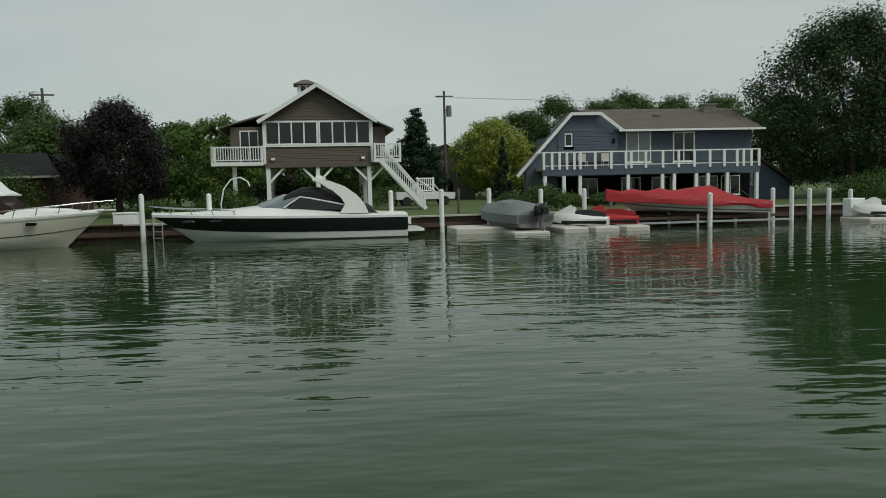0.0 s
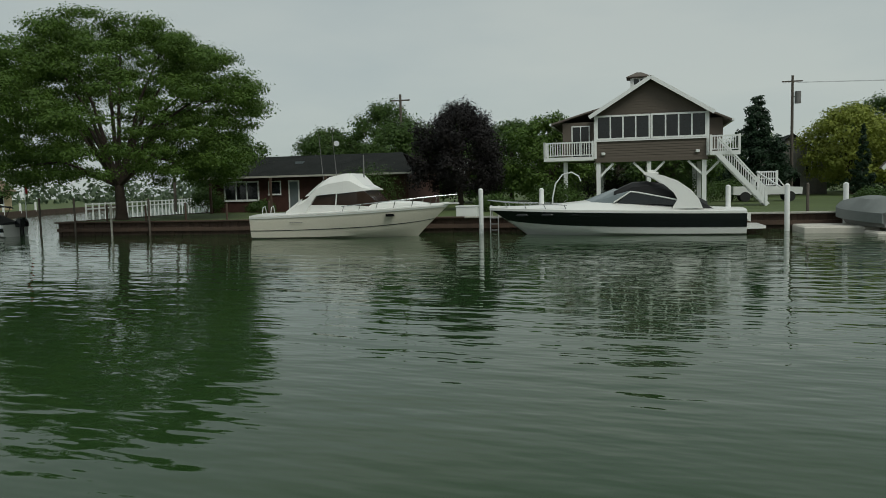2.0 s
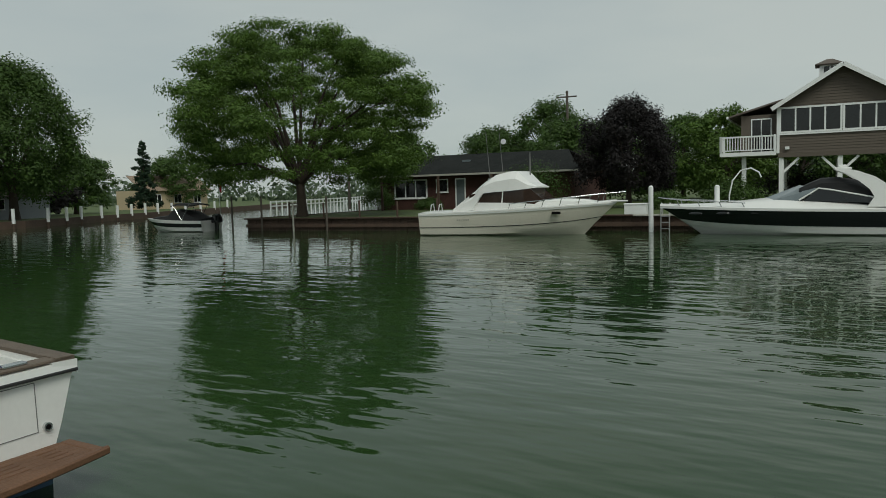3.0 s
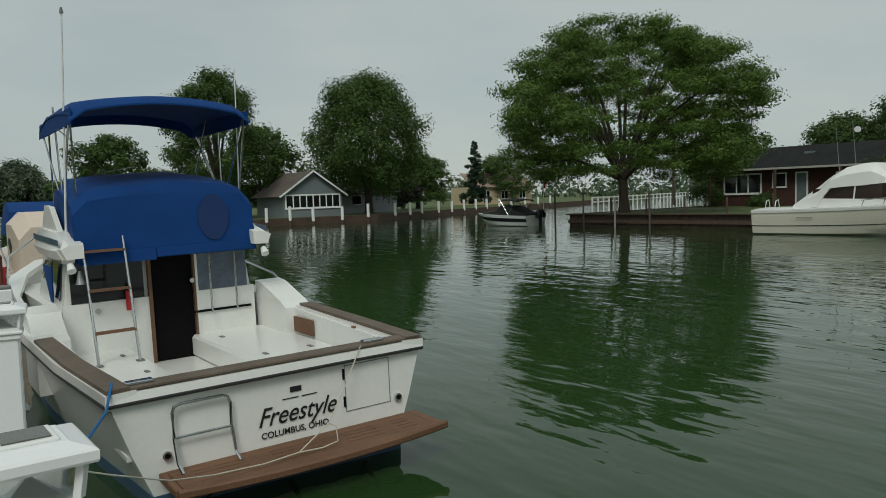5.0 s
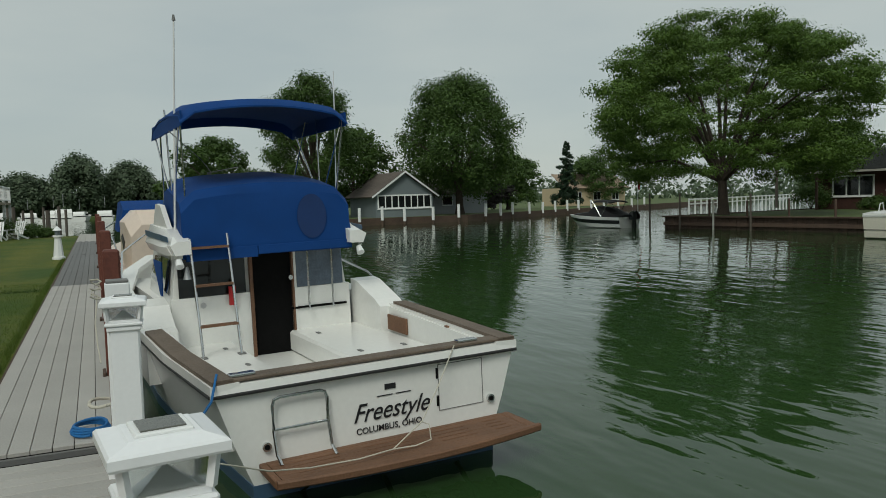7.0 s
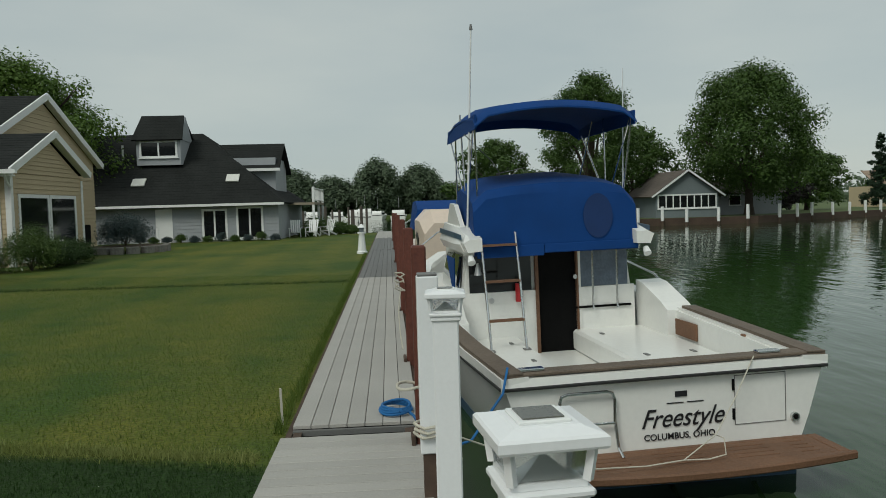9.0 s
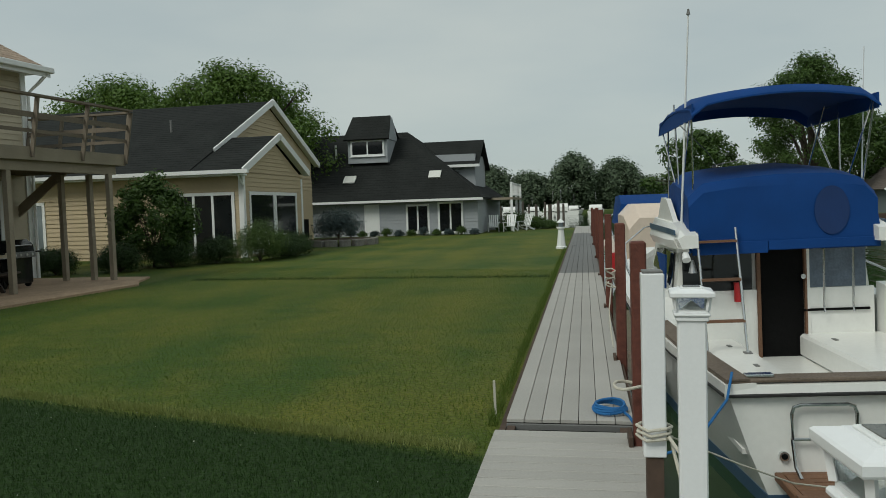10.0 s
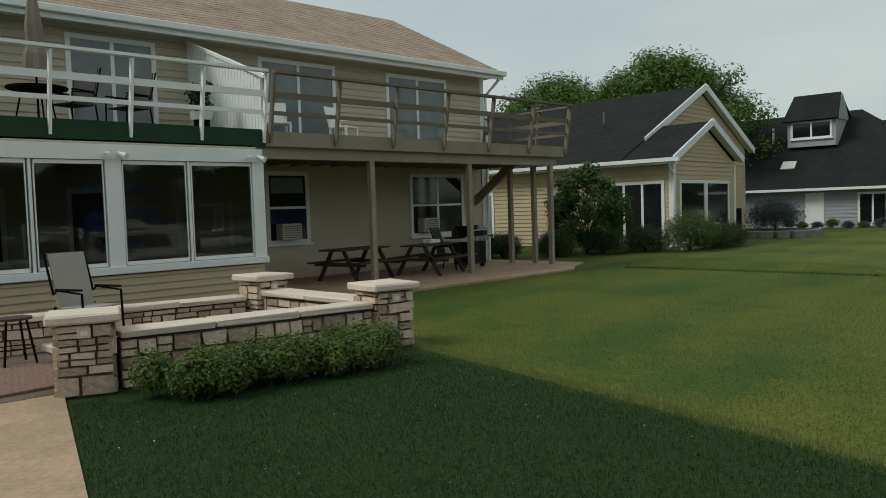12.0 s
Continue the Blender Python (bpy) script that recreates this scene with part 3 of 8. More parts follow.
cot_wall = thing("seawall", "dark weathered seawall in front of the cottages", "seawall", kind="structure")
pts = [(-66.2, 12), (-66.2, 33), (-72, 42.6), (-78, 54), (-110, 110)]
for (xa, ya), (xb, yb) in zip(pts, pts[1:]):
    pbar("wall_face", SEAWALL, cot_wall, (xa + 0.1, ya, 0.05), (xb + 0.1, yb, 0.05), 0.2, 1.2)
rngp = random.Random(4)
pile_w = thing("mooring_pile", "white-capped timber mooring pile in the canal", "pile", pose(-65.9, 22, 0), "piles before the cottages")
pcyl("shaft", WHITE, pile_w, (0, 0, -1), (0, 0, 1.62), 0.15, 0.14, 10)
pcyl("foot", SEAWALL, pile_w, (0, 0, -1), (0, 0, 0.35), 0.156, 0.156, 10)
for x, y in ((-65.9, 15), (-65.9, 18.6), (-65.9, 24.2), (-65.9, 26.4), (-65.9, 29.3), (-65.9, 32.0), (-67.6, 35.8), (-69.2, 38.4), (-70.6, 40.6), (-72.4, 43.8), (-73.8, 46.4), (-75.2, 49), (-76.6, 51.6), (-78, 54.2), (-79.8, 57.4), (-82, 61), (-84.2, 65), (-86.6, 69.2), (-89, 73.4)):
    copy_thing(pile_w, pose(x, y, rngp.uniform(-0.12, 0.1), rngp.uniform(-1, 1), rngp.uniform(-1, 1), 0))


# ---- near dock ----
dock = thing("dock", "long grey composite dock beside the lawn", "dock", kind="structure")
pbox("stringer", SEAWALL, dock, -52, 30, 0.14, 0.20, 0.36, ZD - 0.03)
pbox("stringer", SEAWALL, dock, -52, 30, -0.68, -0.62, 0.36, ZD - 0.03)
pbox("bulkhead", SEAWALL, dock, -52, 30, -0.735, -0.69, -1.0, ZD - 0.035)
bm = bmesh.new()
bm_box(bm, -6.0, 6.0, -0.065, 0.065, -0.03, 0.0, 0.004)
long_me = mesh_of("plank", bm, PLANK)
bm = bmesh.new()
bm_box(bm, -6.0, 6.0, -0.065, 0.065, -0.03, 0.0, 0.004)
long_me2 = mesh_of("plank", bm, PLANK2)
for k in range(7):
    y = -0.625 + k * 0.134
    piece("plank", long_me, dock, pose(-12.02, y, ZD + 0.012))
    for j, (xa, mm) in enumerate(((-24.05, long_me2), (-36.08, long_me2), (-47.5, long_me))):
        piece("plank", mm, dock, pose(xa, y, ZD - 0.02 + 0.006 * (k % 2 == j % 2)))
bm = bmesh.new()
bm_box(bm, -0.065, 0.065, -0.52, 0.52, -0.03, 0.0, 0.004)
cross_me = mesh_of("cross_plank", bm, PLANK)
for k in range(64):
    piece("cross_plank", cross_me, dock, pose(-5.78 + k * 0.14, -0.24, ZD - 0.022, 0, 0, 0.25 * math.sin(k * 3.1)))
pbox("riser", PLANK2, dock, -6.02, -5.985, -0.69, 0.245, ZD - 0.06, ZD - 0.021)
pbox("edge_board", SEAWALL, dock, -52, -6.0, 0.24, 0.275, 0.32, ZD - 0.03)


def solar_post(m, base_z, first=True):
    """Square vinyl post with a moulded collar and a solar lantern cap; the origin is the post's top."""
    t = thing("lantern_post", "white vinyl post with a solar lantern cap on the dock edge", "post", m, "lantern posts on the dock")
    bm = bmesh.new()
    bm_box(bm, -0.052, 0.052, -0.052, 0.052, base_z, 0, 0.006)
    part("sleeve", bm, VINYL, t)
    bm = bmesh.new()
    bm_box(bm, -0.060, 0.060, -0.060, 0.060, -0.012, 0.006, 0.004)
    bm_box(bm, -0.066, 0.066, -0.066, 0.066, 0.0065, 0.020, 0.004)
    part("collar", bm, VINYL, t)
    lan = pbox("lantern_base", VINYL, t, -0.056, 0.056, -0.056, 0.056, 0.0205, 0.030)
    for sx in (-1, 1):
        for sy in (-1, 1):
            pbar("corner_bar", VINYL, lan, (sx * 0.056, sy * 0.056, 0.030), (sx * 0.062, sy * 0.062, 0.078), 0.012, 0.012)
    bm = bmesh.new()
    bm_loft(bm, [[(-s, -s, z), (s, -s, z), (s, s, z), (-s, s, z)] for s, z in ((0.053, 0.031), (0.060, 0.077))], True, False)
    pane = part("glass_panes", bm, FROST, lan, "clear faceted lantern glass")
    pane.visible_shadow = False
    bm = bmesh.new()
    bm_loft(bm, [[(-s, -s, z), (s, -s, z), (s, s, z), (-s, s, z)] for s, z in ((0.042, 0.031), (0.002, 0.066))], True)
    part("reflector", bm, SILVER, lan, "faceted mirror reflector")
    bm = bmesh.new()
    bm_loft(bm, [[(-s, -s, z), (s, -s, z), (s, s, z), (-s, s, z)] for s, z in ((0.070, 0.078), (0.079, 0.080), (0.081, 0.084), (0.081, 0.097), (0.077, 0.101), (0.052, 0.108), (0.049, 0.110))], True)
    cap = part("cap", bm, VINYL, t)
    pbox("panel_frame", WHITE, cap, -0.040, 0.040, -0.040, 0.040, 0.1085, 0.1150, 0.002)
    pbox("solar_panel", SOLAR, cap, -0.031, 0.031, -0.031, 0.031, 0.1152, 0.1172, 0.0, "small dark solar panel")
    return t


SOLAR = mat("solar_cells", (0.10, 0.10, 0.085), 0.25, vary=0.2, scale=30, fine=200, bump=0.0)
solar_post(pose(-1.25, 0.236, 1.931, 0, 0, 6) @ Matrix.Scale(0.79, 4), -2.2)
solar_post(pose(-2.92, 0.25, 1.895, 0, 0, -4) @ Matrix.Scale(0.84, 4), -2.2)

post = thing("dock_post", "white square vinyl sleeve over a timber post with rope round it", "post", pose(-4.62, 0.27, 0))
pbox("sleeve", VINYL, post, -0.06, 0.06, -0.06, 0.06, 0.88, 1.88, 0.006)
pbox("top_plate", GREYPL, post, -0.055, 0.055, -0.055, 0.055, 1.881, 1.895, 0.004)
pbox("timber", SEAWALL, post, -0.045, 0.045, -0.045, 0.045, -1.2, 0.885)
for z, s in ((0.985, 0.0), (1.012, 0.3), (1.04, 0.1)):
    ptube("rope_turn", ROPE, post, [(0.085 * math.cos(a + s) * (1.15 if k % 2 else 1), 0.085 * math.sin(a + s) * (1.1 if k % 2 else 1), z + 0.006 * math.sin(3 * a)) for k, a in enumerate(np.linspace(0, 6.28, 13))], 0.009)


def red_pile(x, top, y=0.20, w=0.12, d=0.16, lean=0.0):
    t = thing("dock_pile", "red-brown stained square timber pile at the dock edge", "pile", pose(x, y, 0, 0, lean, 0), "red-brown piles along the dock")
    pbox("timber", REDWOOD, t, -d / 2, d / 2, 0.0, w, -1.2, top, 0.012)
    pbox("foot_board", SEAWALL, t, -d / 2 - 0.03, d / 2 + 0.03, -0.035, -0.004, 0.0, ZD + 0.05, 0.006)
    return t


for k, (x, top) in enumerate(((-5.62, 2.0), (-8.3, 2.05), (-12.2, 2.08), (-17.4, 2.1), (-23, 2.1), (-30, 2.0), (-38, 2.0))):
    red_pile(x, top, 0.215, 0.10, 0.17, (-0.6, 0.4, -0.3)[k % 3])
wrap = thing("mooring_line", "pale mooring rope knotted round a dock pile", "rope", pose(0, 0, 0))
ptube("loop", ROPE, wrap, [(-5.55 + 0.10 * math.cos(a), 0.19 + 0.10 * math.sin(a), 1.04 + 0.01 * math.sin(2 * a)) for a in np.linspace(0, 6.28, 15)], 0.011)
knot = thing("mooring_line", "pale frayed rope knot hanging on a pile", "rope", pose(0, 0, 0))
for j in range(2):
    ptube("strand", ROPE, knot, [(-8.15 + 0.05 * math.cos(a + j), 0.19 - 0.03 + 0.05 * math.sin(a * 2 + j), 1.55 - 0.09 * j + 0.05 * math.sin(a + j)) for a in np.linspace(0, 5.6, 9)], 0.008)
ptube("tail", ROPE, knot, [(-8.15, 0.17, 1.45), (-8.05, 0.14, 1.2), (-8.0, 0.15, 1.0), (-7.9, 0.17, 0.85)], 0.007)

coil = thing("rope_coil", "coil of blue rope lying on the dock planks", "rope", pose(-6.28, 0.08, ZD + 0.024))
for j in range(4):
    r = 0.17 - 0.008 * j
    ptube("rope_turn", BLUEROPE, coil, [(r * math.cos(a) * 1.0, r * 0.75 * math.sin(a), 0.012 + 0.012 * j + 0.006 * math.sin(a * 2 + j)) for a in np.linspace(0.2 * j, 6.28 + 0.2 * j, 21)], 0.011)
ptube("tail", BLUEROPE, coil, [(0.1, 0.1, 0.01), (0.22, 0.13, 0.015), (0.38, 0.16, 0.0), (0.46, 0.175, -0.15), (0.47, 0.18, -0.4)], 0.011)

stake = solo("stake", bmesh.new(), FLOATP, "thin pale wooden stake standing in the lawn", "stake")
bm = bmesh.new()
bm_box(bm, -0.012, 0.012, -0.008, 0.008, -0.1, 0.30, 0.002)
bm.to_mesh(stake.data)
bm.free()
stake.matrix_world = pose(-6.25, -0.80, ZG, 2, 3, 20)


# ---- opposite bank: stilt house ----
H = thing("stilt_house", "taupe house raised on white posts with a row of windows", "house", far(0, 12, ZF))
x0, x1, zb, zt, za = -8.05, -1.25, 3.15, 5.95, 8.1
bm = bmesh.new()
bm_prism(bm, [(x0, zb), (x1, zb), (x1, zt), ((x0 + x1) / 2, za - 0.1), (x0, zt)], "y", 0.06, 9)
bm_box(bm, x0 - 2.2, x0, 1.5, 9, zb, zt - 0.35)
bm_box(bm, x1, x1 + 1.1, 2.2, 9, zb, zt - 0.35)
part("wall", bm, BROWNSIDE, H)
bm = bmesh.new()
siding(bm, x0, x1, zb, zt - 0.02, 0.06, 0.16, cuts=[(x0, x1, 4.32, 5.86)])
k = 0
while k < 12:
    za0 = zt + k * 0.17
    w = (x1 - x0) / 2 * (1 - (za0 + 0.17 - zt) / (za - zt))
    siding(bm, (x0 + x1) / 2 - w, (x0 + x1) / 2 + w, za0, za0 + 0.17, 0.06, 0.17)
    k += 1
part("siding", bm, BROWNSIDE, H)
mid = (x0 + x1) / 2
for s, xe in ((-1, x0 - 0.35), (1, x1 + 0.35)):
    ze = zt - 0.15
    roof_slab(H, "roof", [(xe, -0.5, ze), (xe, 9.4, ze), (mid, 9.4, za), (mid, -0.5, za)], SHINGLET)
    pbar("barge_board", WHITE, H, (xe, -0.53, ze - 0.07), (mid, -0.53, za - 0.05), 0.06, 0.24)
roof_slab(H, "side_roof", [(x0 - 2.9, 0.9, 5.55), (x0 - 2.9, 9.4, 5.55), (x0 + 0.2, 9.4, 6.5), (x0 + 0.2, 1.6, 6.5)], SHINGLET)
roof_slab(H, "side_roof", [(x1 + 1.6, 1.6, 5.45), (x1 + 1.6, 9.4, 5.45), (x1 - 0.2, 9.4, 6.3), (x1 - 0.2, 1.8, 6.3)], SHINGLET)
pbox("gutter", WHITE, H, x0 - 3.0, x0 - 2.88, 0.85, 9.4, 5.42, 5.56)
pbox("gutter", WHITE, H, x1 + 1.58, x1 + 1.7, 1.55, 9.4, 5.32, 5.46)
window_unit(H, "door", x0 - 1.55, x0 - 0.5, 3.3, 5.3, 1.5, cols=2)
for xa, xb in ((x0 + 0.16, mid - 0.12), (mid + 0.12, x1 - 0.16)):
    window_unit(H, "window", xa, xb, 4.42, 5.74, 0.02, cols=4, f=0.11, proud=0.06, sill=False)
pbox("belt_trim", WHITE, H, x0 - 0.04, x1 + 0.04, -0.05, 0.055, 4.21, 4.30)
pbox("corner_trim", WHITE, H, x0 - 0.08, x0 + 0.08, -0.045, 0.05, zb, zt)
pbox("corner_trim", WHITE, H, x1 - 0.08, x1 + 0.08, -0.045, 0.05, zb, zt)
pbox("beam", BROWNSIDE, H, x0, x1, -0.02, 0.2, zb - 0.25, zb - 0.005)
for x in (x0 + 0.5, x1 - 0.6):
    pbox("flood_lamp", WHITE, H, x - 0.12, x + 0.12, -0.12, 0.04, 3.35, 3.52, 0.02)
for x in (x0 + 0.18, mid - 0.1, x1 - 0.2):
    for y in (0.2, 4.4, 8.6):
        pbox("post", WHITE, H, x - 0.13, x + 0.13, y - 0.13, y + 0.13, -0.3, zb - 0.25)
    for s in (-1, 1):
        if (x < -7 and s < 0):
            continue
        pbar("brace", WHITE, H, (x + s * 0.1, 0.2, zb - 1.15), (x + s * 0.95, 0.2, zb - 0.3), 0.14, 0.14)
pbox("post", WHITE, H, x0 - 2.05, x0 - 1.8, 0.3, 0.55, -0.3, 3.0)
# balconies with slatted rails
pbox("balcony_floor", WHITE, H, x0 - 3.25, x0 - 0.09, -0.35, 1.5, 3.05, 3.28)
pbox("balcony_floor", WHITE, H, x1 + 0.09, x1 + 1.85, -0.35, 2.2, 3.15, 3.38)


def rail_run(parent, p, q, top, n, mat_r=WHITE, w=0.05):
    """Balusters between a top and bottom rail from p to q at the floor's height."""
    p, q = Vector(p), Vector(q)
    up = Vector((0, 0, top))
    pbar("handrail", mat_r, parent, p + up, q + up, 0.07, 0.09)
    pbar("bottom_rail", mat_r, parent, p + Vector((0, 0, 0.12)), q + Vector((0, 0, 0.12)), 0.05, 0.06)
    bm = bmesh.new()
    bm_box(bm, -w / 2, w / 2, -0.02, 0.02, 0.13, top - 0.03)
    me = mesh_of("baluster", bm, mat_r)
    for k in range(n):
        c = p.lerp(q, (k + 0.5) / n)
        piece("baluster", me, parent, Matrix.Translation(c))
    for c in (p, q):
        pbox("newel", mat_r, parent, c.x - 0.06, c.x + 0.06, c.y - 0.06, c.y + 0.06, c.z, c.z + top + 0.08)


rail_run(H, (x0 - 3.2, -0.3, 3.28), (x0 - 0.15, -0.3, 3.28), 0.92, 20)
rail_run(H, (x0 - 3.2, -0.3, 3.28), (x0 - 3.2, 1.45, 3.28), 0.92, 11)
rail_run(H, (x1 + 0.15, -0.3, 3.38), (x1 + 1.8, -0.3, 3.38), 0.92, 11)
# stairs down to the lawn
bm = bmesh.new()
sx0, sx1 = x1 + 0.6, x1 + 3.3
tread = mesh_of("tread", (bm_box(bm, -0.16, 0.16, -0.5, 0.5, -0.02, 0.02), bm)[1], WHITE)
for k in range(15):
    f = k / 14
    piece("tread", tread, H, pose(sx0 + (sx1 - sx0) * f, 0.1, 3.25 - 3.1 * f))
for y in (-0.45, 0.65):
    pbar("stringer", WHITE, H, (sx0 - 0.1, y, 3.25), (sx1 + 0.1, y, 0.05), 0.05, 0.28)
    pbar("stair_rail", WHITE, H, (sx0, y, 4.2), (sx1, y, 1.05), 0.07, 0.09)
    bm = bmesh.new()
    me = mesh_of("baluster", (bm_box(bm, -0.022, 0.022, -0.02, 0.02, 0, 0.88), bm)[1], WHITE)
    for k in range(20):
        f = (k + 0.5) / 20
        piece("baluster", me, H, pose(sx0 + (sx1 - sx0) * f, y, 3.3 - 3.12 * f))
    pbox("newel", WHITE, H, sx1 - 0.07, sx1 + 0.07, y - 0.07, y + 0.07, -0.1, 1.15)
rail_run(H, (sx1 - 0.1, 2.0, 1.1), (sx1 + 1.0, 2.0, 1.1), 0.95, 8)
pbox("landing", WHITE, H, sx1 - 0.3, sx1 + 1.1, 0.9, 2.05, 0.95, 1.1)
pbar("stair_rail", WHITE, H, (sx1 - 0.2, 2.0, 2.05), (sx1 + 0.9, 0.2, 1.1), 0.08, 0.1)
# cupola
bm = bmesh.new()
bm_box(bm, mid - 1.25, mid - 0.15, 3.0, 4.1, 7.2, 8.5)
cup = part("cupola", bm, WHITE, H)
for xx in (mid - 1.0, mid - 0.6):
    pbox("louvre", GLASSD, cup, xx, xx + 0.3, 2.98, 2.995, 8.05, 8.4)
bm = bmesh.new()
bm_loft(bm, [[(mid - 0.7 - s, 3.55 - s, z), (mid - 0.7 + s, 3.55 - s, z), (mid - 0.7 + s, 3.55 + s, z), (mid - 0.7 - s, 3.55 + s, z)] for s, z in ((0.78, 8.5), (0.8, 8.55), (0.15, 8.9))], True)
part("cupola_roof", bm, SHINGLET, cup)
# shaded carport things below the house
car = thing("pickup", "dark vehicle parked under the raised house", "car", far(-4.2, 16, ZF))
bm = bmesh.new()
bm_loft(bm, [[(-2.2, y, 0.5), (2.2, y, 0.5), (2.25, y, 0.95), (1.1, y, 1.0), (0.7, y, 1.6), (-1.6, y, 1.6), (-2.15, y, 1.0)] for y in (-0.85, 0.85)], True)
part("body", bm, BLACKGEL, car)
for x in (-1.4, 1.4):
    for y in (-0.86, 0.86):
        w = pcyl("wheel", RUBBER, car, (x, y - 0.1, 0.34), (x, y + 0.1, 0.34), 0.34, None, 14)
        pcyl("rim", ALU, w, (x, y - 0.105, 0.34), (x, y + 0.105, 0.34), 0.19, None, 10)

# ---- slate-blue house with the long deck ----
BLUE = far(1.21, 14.1, ZF, -4) @ Matrix.Diagonal((0.915, 1, 1, 1))
B = thing("blue_house", "slate-blue sided house with a long white-railed deck", "house", BLUE)
bm = bmesh.new()
bm_box(bm, 12.2, 27.0, 0.0, 9, -0.2, 5.05)
bm_prism(bm, [(9.0, -0.2), (11.4, -0.2), (11.4, 5.0), (11.4, 5.35), (9.0, 2.55)], "y", -0.4, 0.4)
bm_prism(bm, [(11.4, 4.0), (16.1, 4.0), (16.1, 5.2), (14.7, 6.15), (12.4, 6.15), (11.4, 5.2)], "y", -0.42, 1.6)
part("wall", bm, BLUESIDE, B)
bm = bmesh.new()
siding(bm, 16.15, 16.9, 2.9, 5.05, -0.002, 0.18)
part("siding", bm, BLUESIDE, B)
for xa, xb in ((18.9, 20.6), (22.4, 27.0)):
    bm = bmesh.new()
    siding(bm, xa, xb, 2.9, 5.05, -0.002, 0.18)
    part("siding", bm, BLUESIDE, B)
bm = bmesh.new()
siding(bm, 11.45, 16.1, 2.9, 5.2, -0.422, 0.18, cuts=[(11.9, 12.7, 3.9, 5.0)])
part("siding", bm, BLUESIDE, B)
roof_slab(B, "roof", [(15.9, -0.7, 5.12), (27.6, -0.7, 5.12), (27.6, 4.6, 7.0), (14.5, 4.6, 7.0)], SHINGLET)
roof_slab(B, "roof", [(27.6, 9.6, 5.1), (14.5, 9.6, 5.1), (14.5, 4.6, 7.0), (27.6, 4.6, 7.0)], SHINGLET)
roof_slab(B, "roof", [(8.3, -0.75, 2.1), (8.3, 0.5, 2.1), (12.4, 0.5, 6.28), (12.4, -0.75, 6.28)], SHINGLET)
roof_slab(B, "roof", [(12.4, -0.75, 6.27), (14.75, -0.75, 6.27), (14.75, 3.0, 6.27), (12.4, 3.0, 6.27)], SHINGLET)
pbar("barge_board", WHITE, B, (8.25, -0.78, 2.02), (12.45, -0.78, 6.22), 0.06, 0.22)
pbar("barge_board", WHITE, B, (12.4, -0.78, 6.22), (14.75, -0.78, 6.22), 0.06, 0.2)
pbar("barge_board", WHITE, B, (14.7, -0.78, 6.22), (16.4, -0.78, 5.05), 0.06, 0.22)
pbox("gutter", WHITE, B, 16.1, 27.7, -0.82, -0.70, 4.98, 5.12)
pbox("roof_vent", GREYPL, B, 20.2, 20.8, 2.4, 2.8, 6.25, 6.45, 0.03)
bm = bmesh.new()
bm_box(bm, 24.9, 25.9, 3.4, 4.2, 6.0, 7.15)
bm_box(bm, 24.82, 25.98, 3.32, 4.28, 7.15, 7.25)
part("chimney", bm, STONEG, B, "grey stone chimney")
window_unit(B, "door", 17.0, 18.8, 2.92, 5.0, 0.0, cols=2, f=0.1, pane_m=HAZYGLASS)
window_unit(B, "door", 20.75, 22.3, 2.92, 4.85, 0.0, cols=2, f=0.1)
window_unit(B, "window", 12.05, 12.5, 4.1, 4.85, -0.42)
pbox("lamp", DARK, B, 15.7, 15.85, -0.56, -0.425, 4.2, 4.5, 0.01)
dz = 2.55
pbox("deck_fascia", BLUESIDE, B, 9.7, 26.2, -2.62, -2.5, dz - 0.55, dz)
pbox("deck_floor", DECKWOOD, B, 9.7, 26.2, -2.5, 0.0, dz - 0.2, dz - 0.01)
for x in (9.9, 11.3, 12.5, 16.1, 18.7, 19.6, 21.3, 22.2, 23.7, 26.0):
    pbox("post", WHITE, B, x - 0.12, x + 0.12, -2.6, -2.36, -0.3, dz - 0.55)
pbox("handrail", WHITE, B, 9.7, 26.2, -2.66, -2.5, dz + 0.95, dz + 1.03)
pbox("handrail", WHITE, B, 9.7, 9.85, -2.5, -0.4, dz + 0.95, dz + 1.03)
bm = bmesh.new()
newel = mesh_of("newel", (bm_box(bm, -0.09, 0.09, -0.05, 0.05, -0.15, 0.95), bm)[1], WHITE)
for x in (9.8, 10.4, 10.95, 11.5, 12.05, 12.5, 13.6, 14.8, 15.9, 16.3, 17.4, 18.7, 19.9, 21.1, 22.3, 23.4, 24.4, 24.9, 25.5, 26.1):
    piece("newel", newel, B, pose(x, -2.62, dz))
pbox("rail_board", WHITE, B, 9.75, 26.15, -2.6, -2.57, dz + 0.08, dz + 0.14)
# near-black sheet over the blue wall: shade beneath the deck, put in as colour
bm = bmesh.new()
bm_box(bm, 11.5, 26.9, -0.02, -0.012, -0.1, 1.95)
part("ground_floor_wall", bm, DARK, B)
for x in (13.2, 16.6, 19.0, 22.8, 24.6):
    window_unit(B, "window", x, x + 1.4, 0.5, 1.75, -0.024, cols=2)
bm = bmesh.new()
bm_prism(bm, [(27.0, -0.2), (31.5, -0.2), (31.5, 1.2), (27.0, 4.0)], "y", 2.0, 9)
part("side_wing", bm, BLUESIDE, B)
roof_slab(B, "roof", [(31.9, 1.7, 1.2), (31.9, 9.3, 1.2), (27.0, 9.3, 4.2), (27.0, 1.7, 4.2)], SHINGLET)
window_unit(B, "window", 27.8, 28.2, 1.2, 2.0, 2.0)
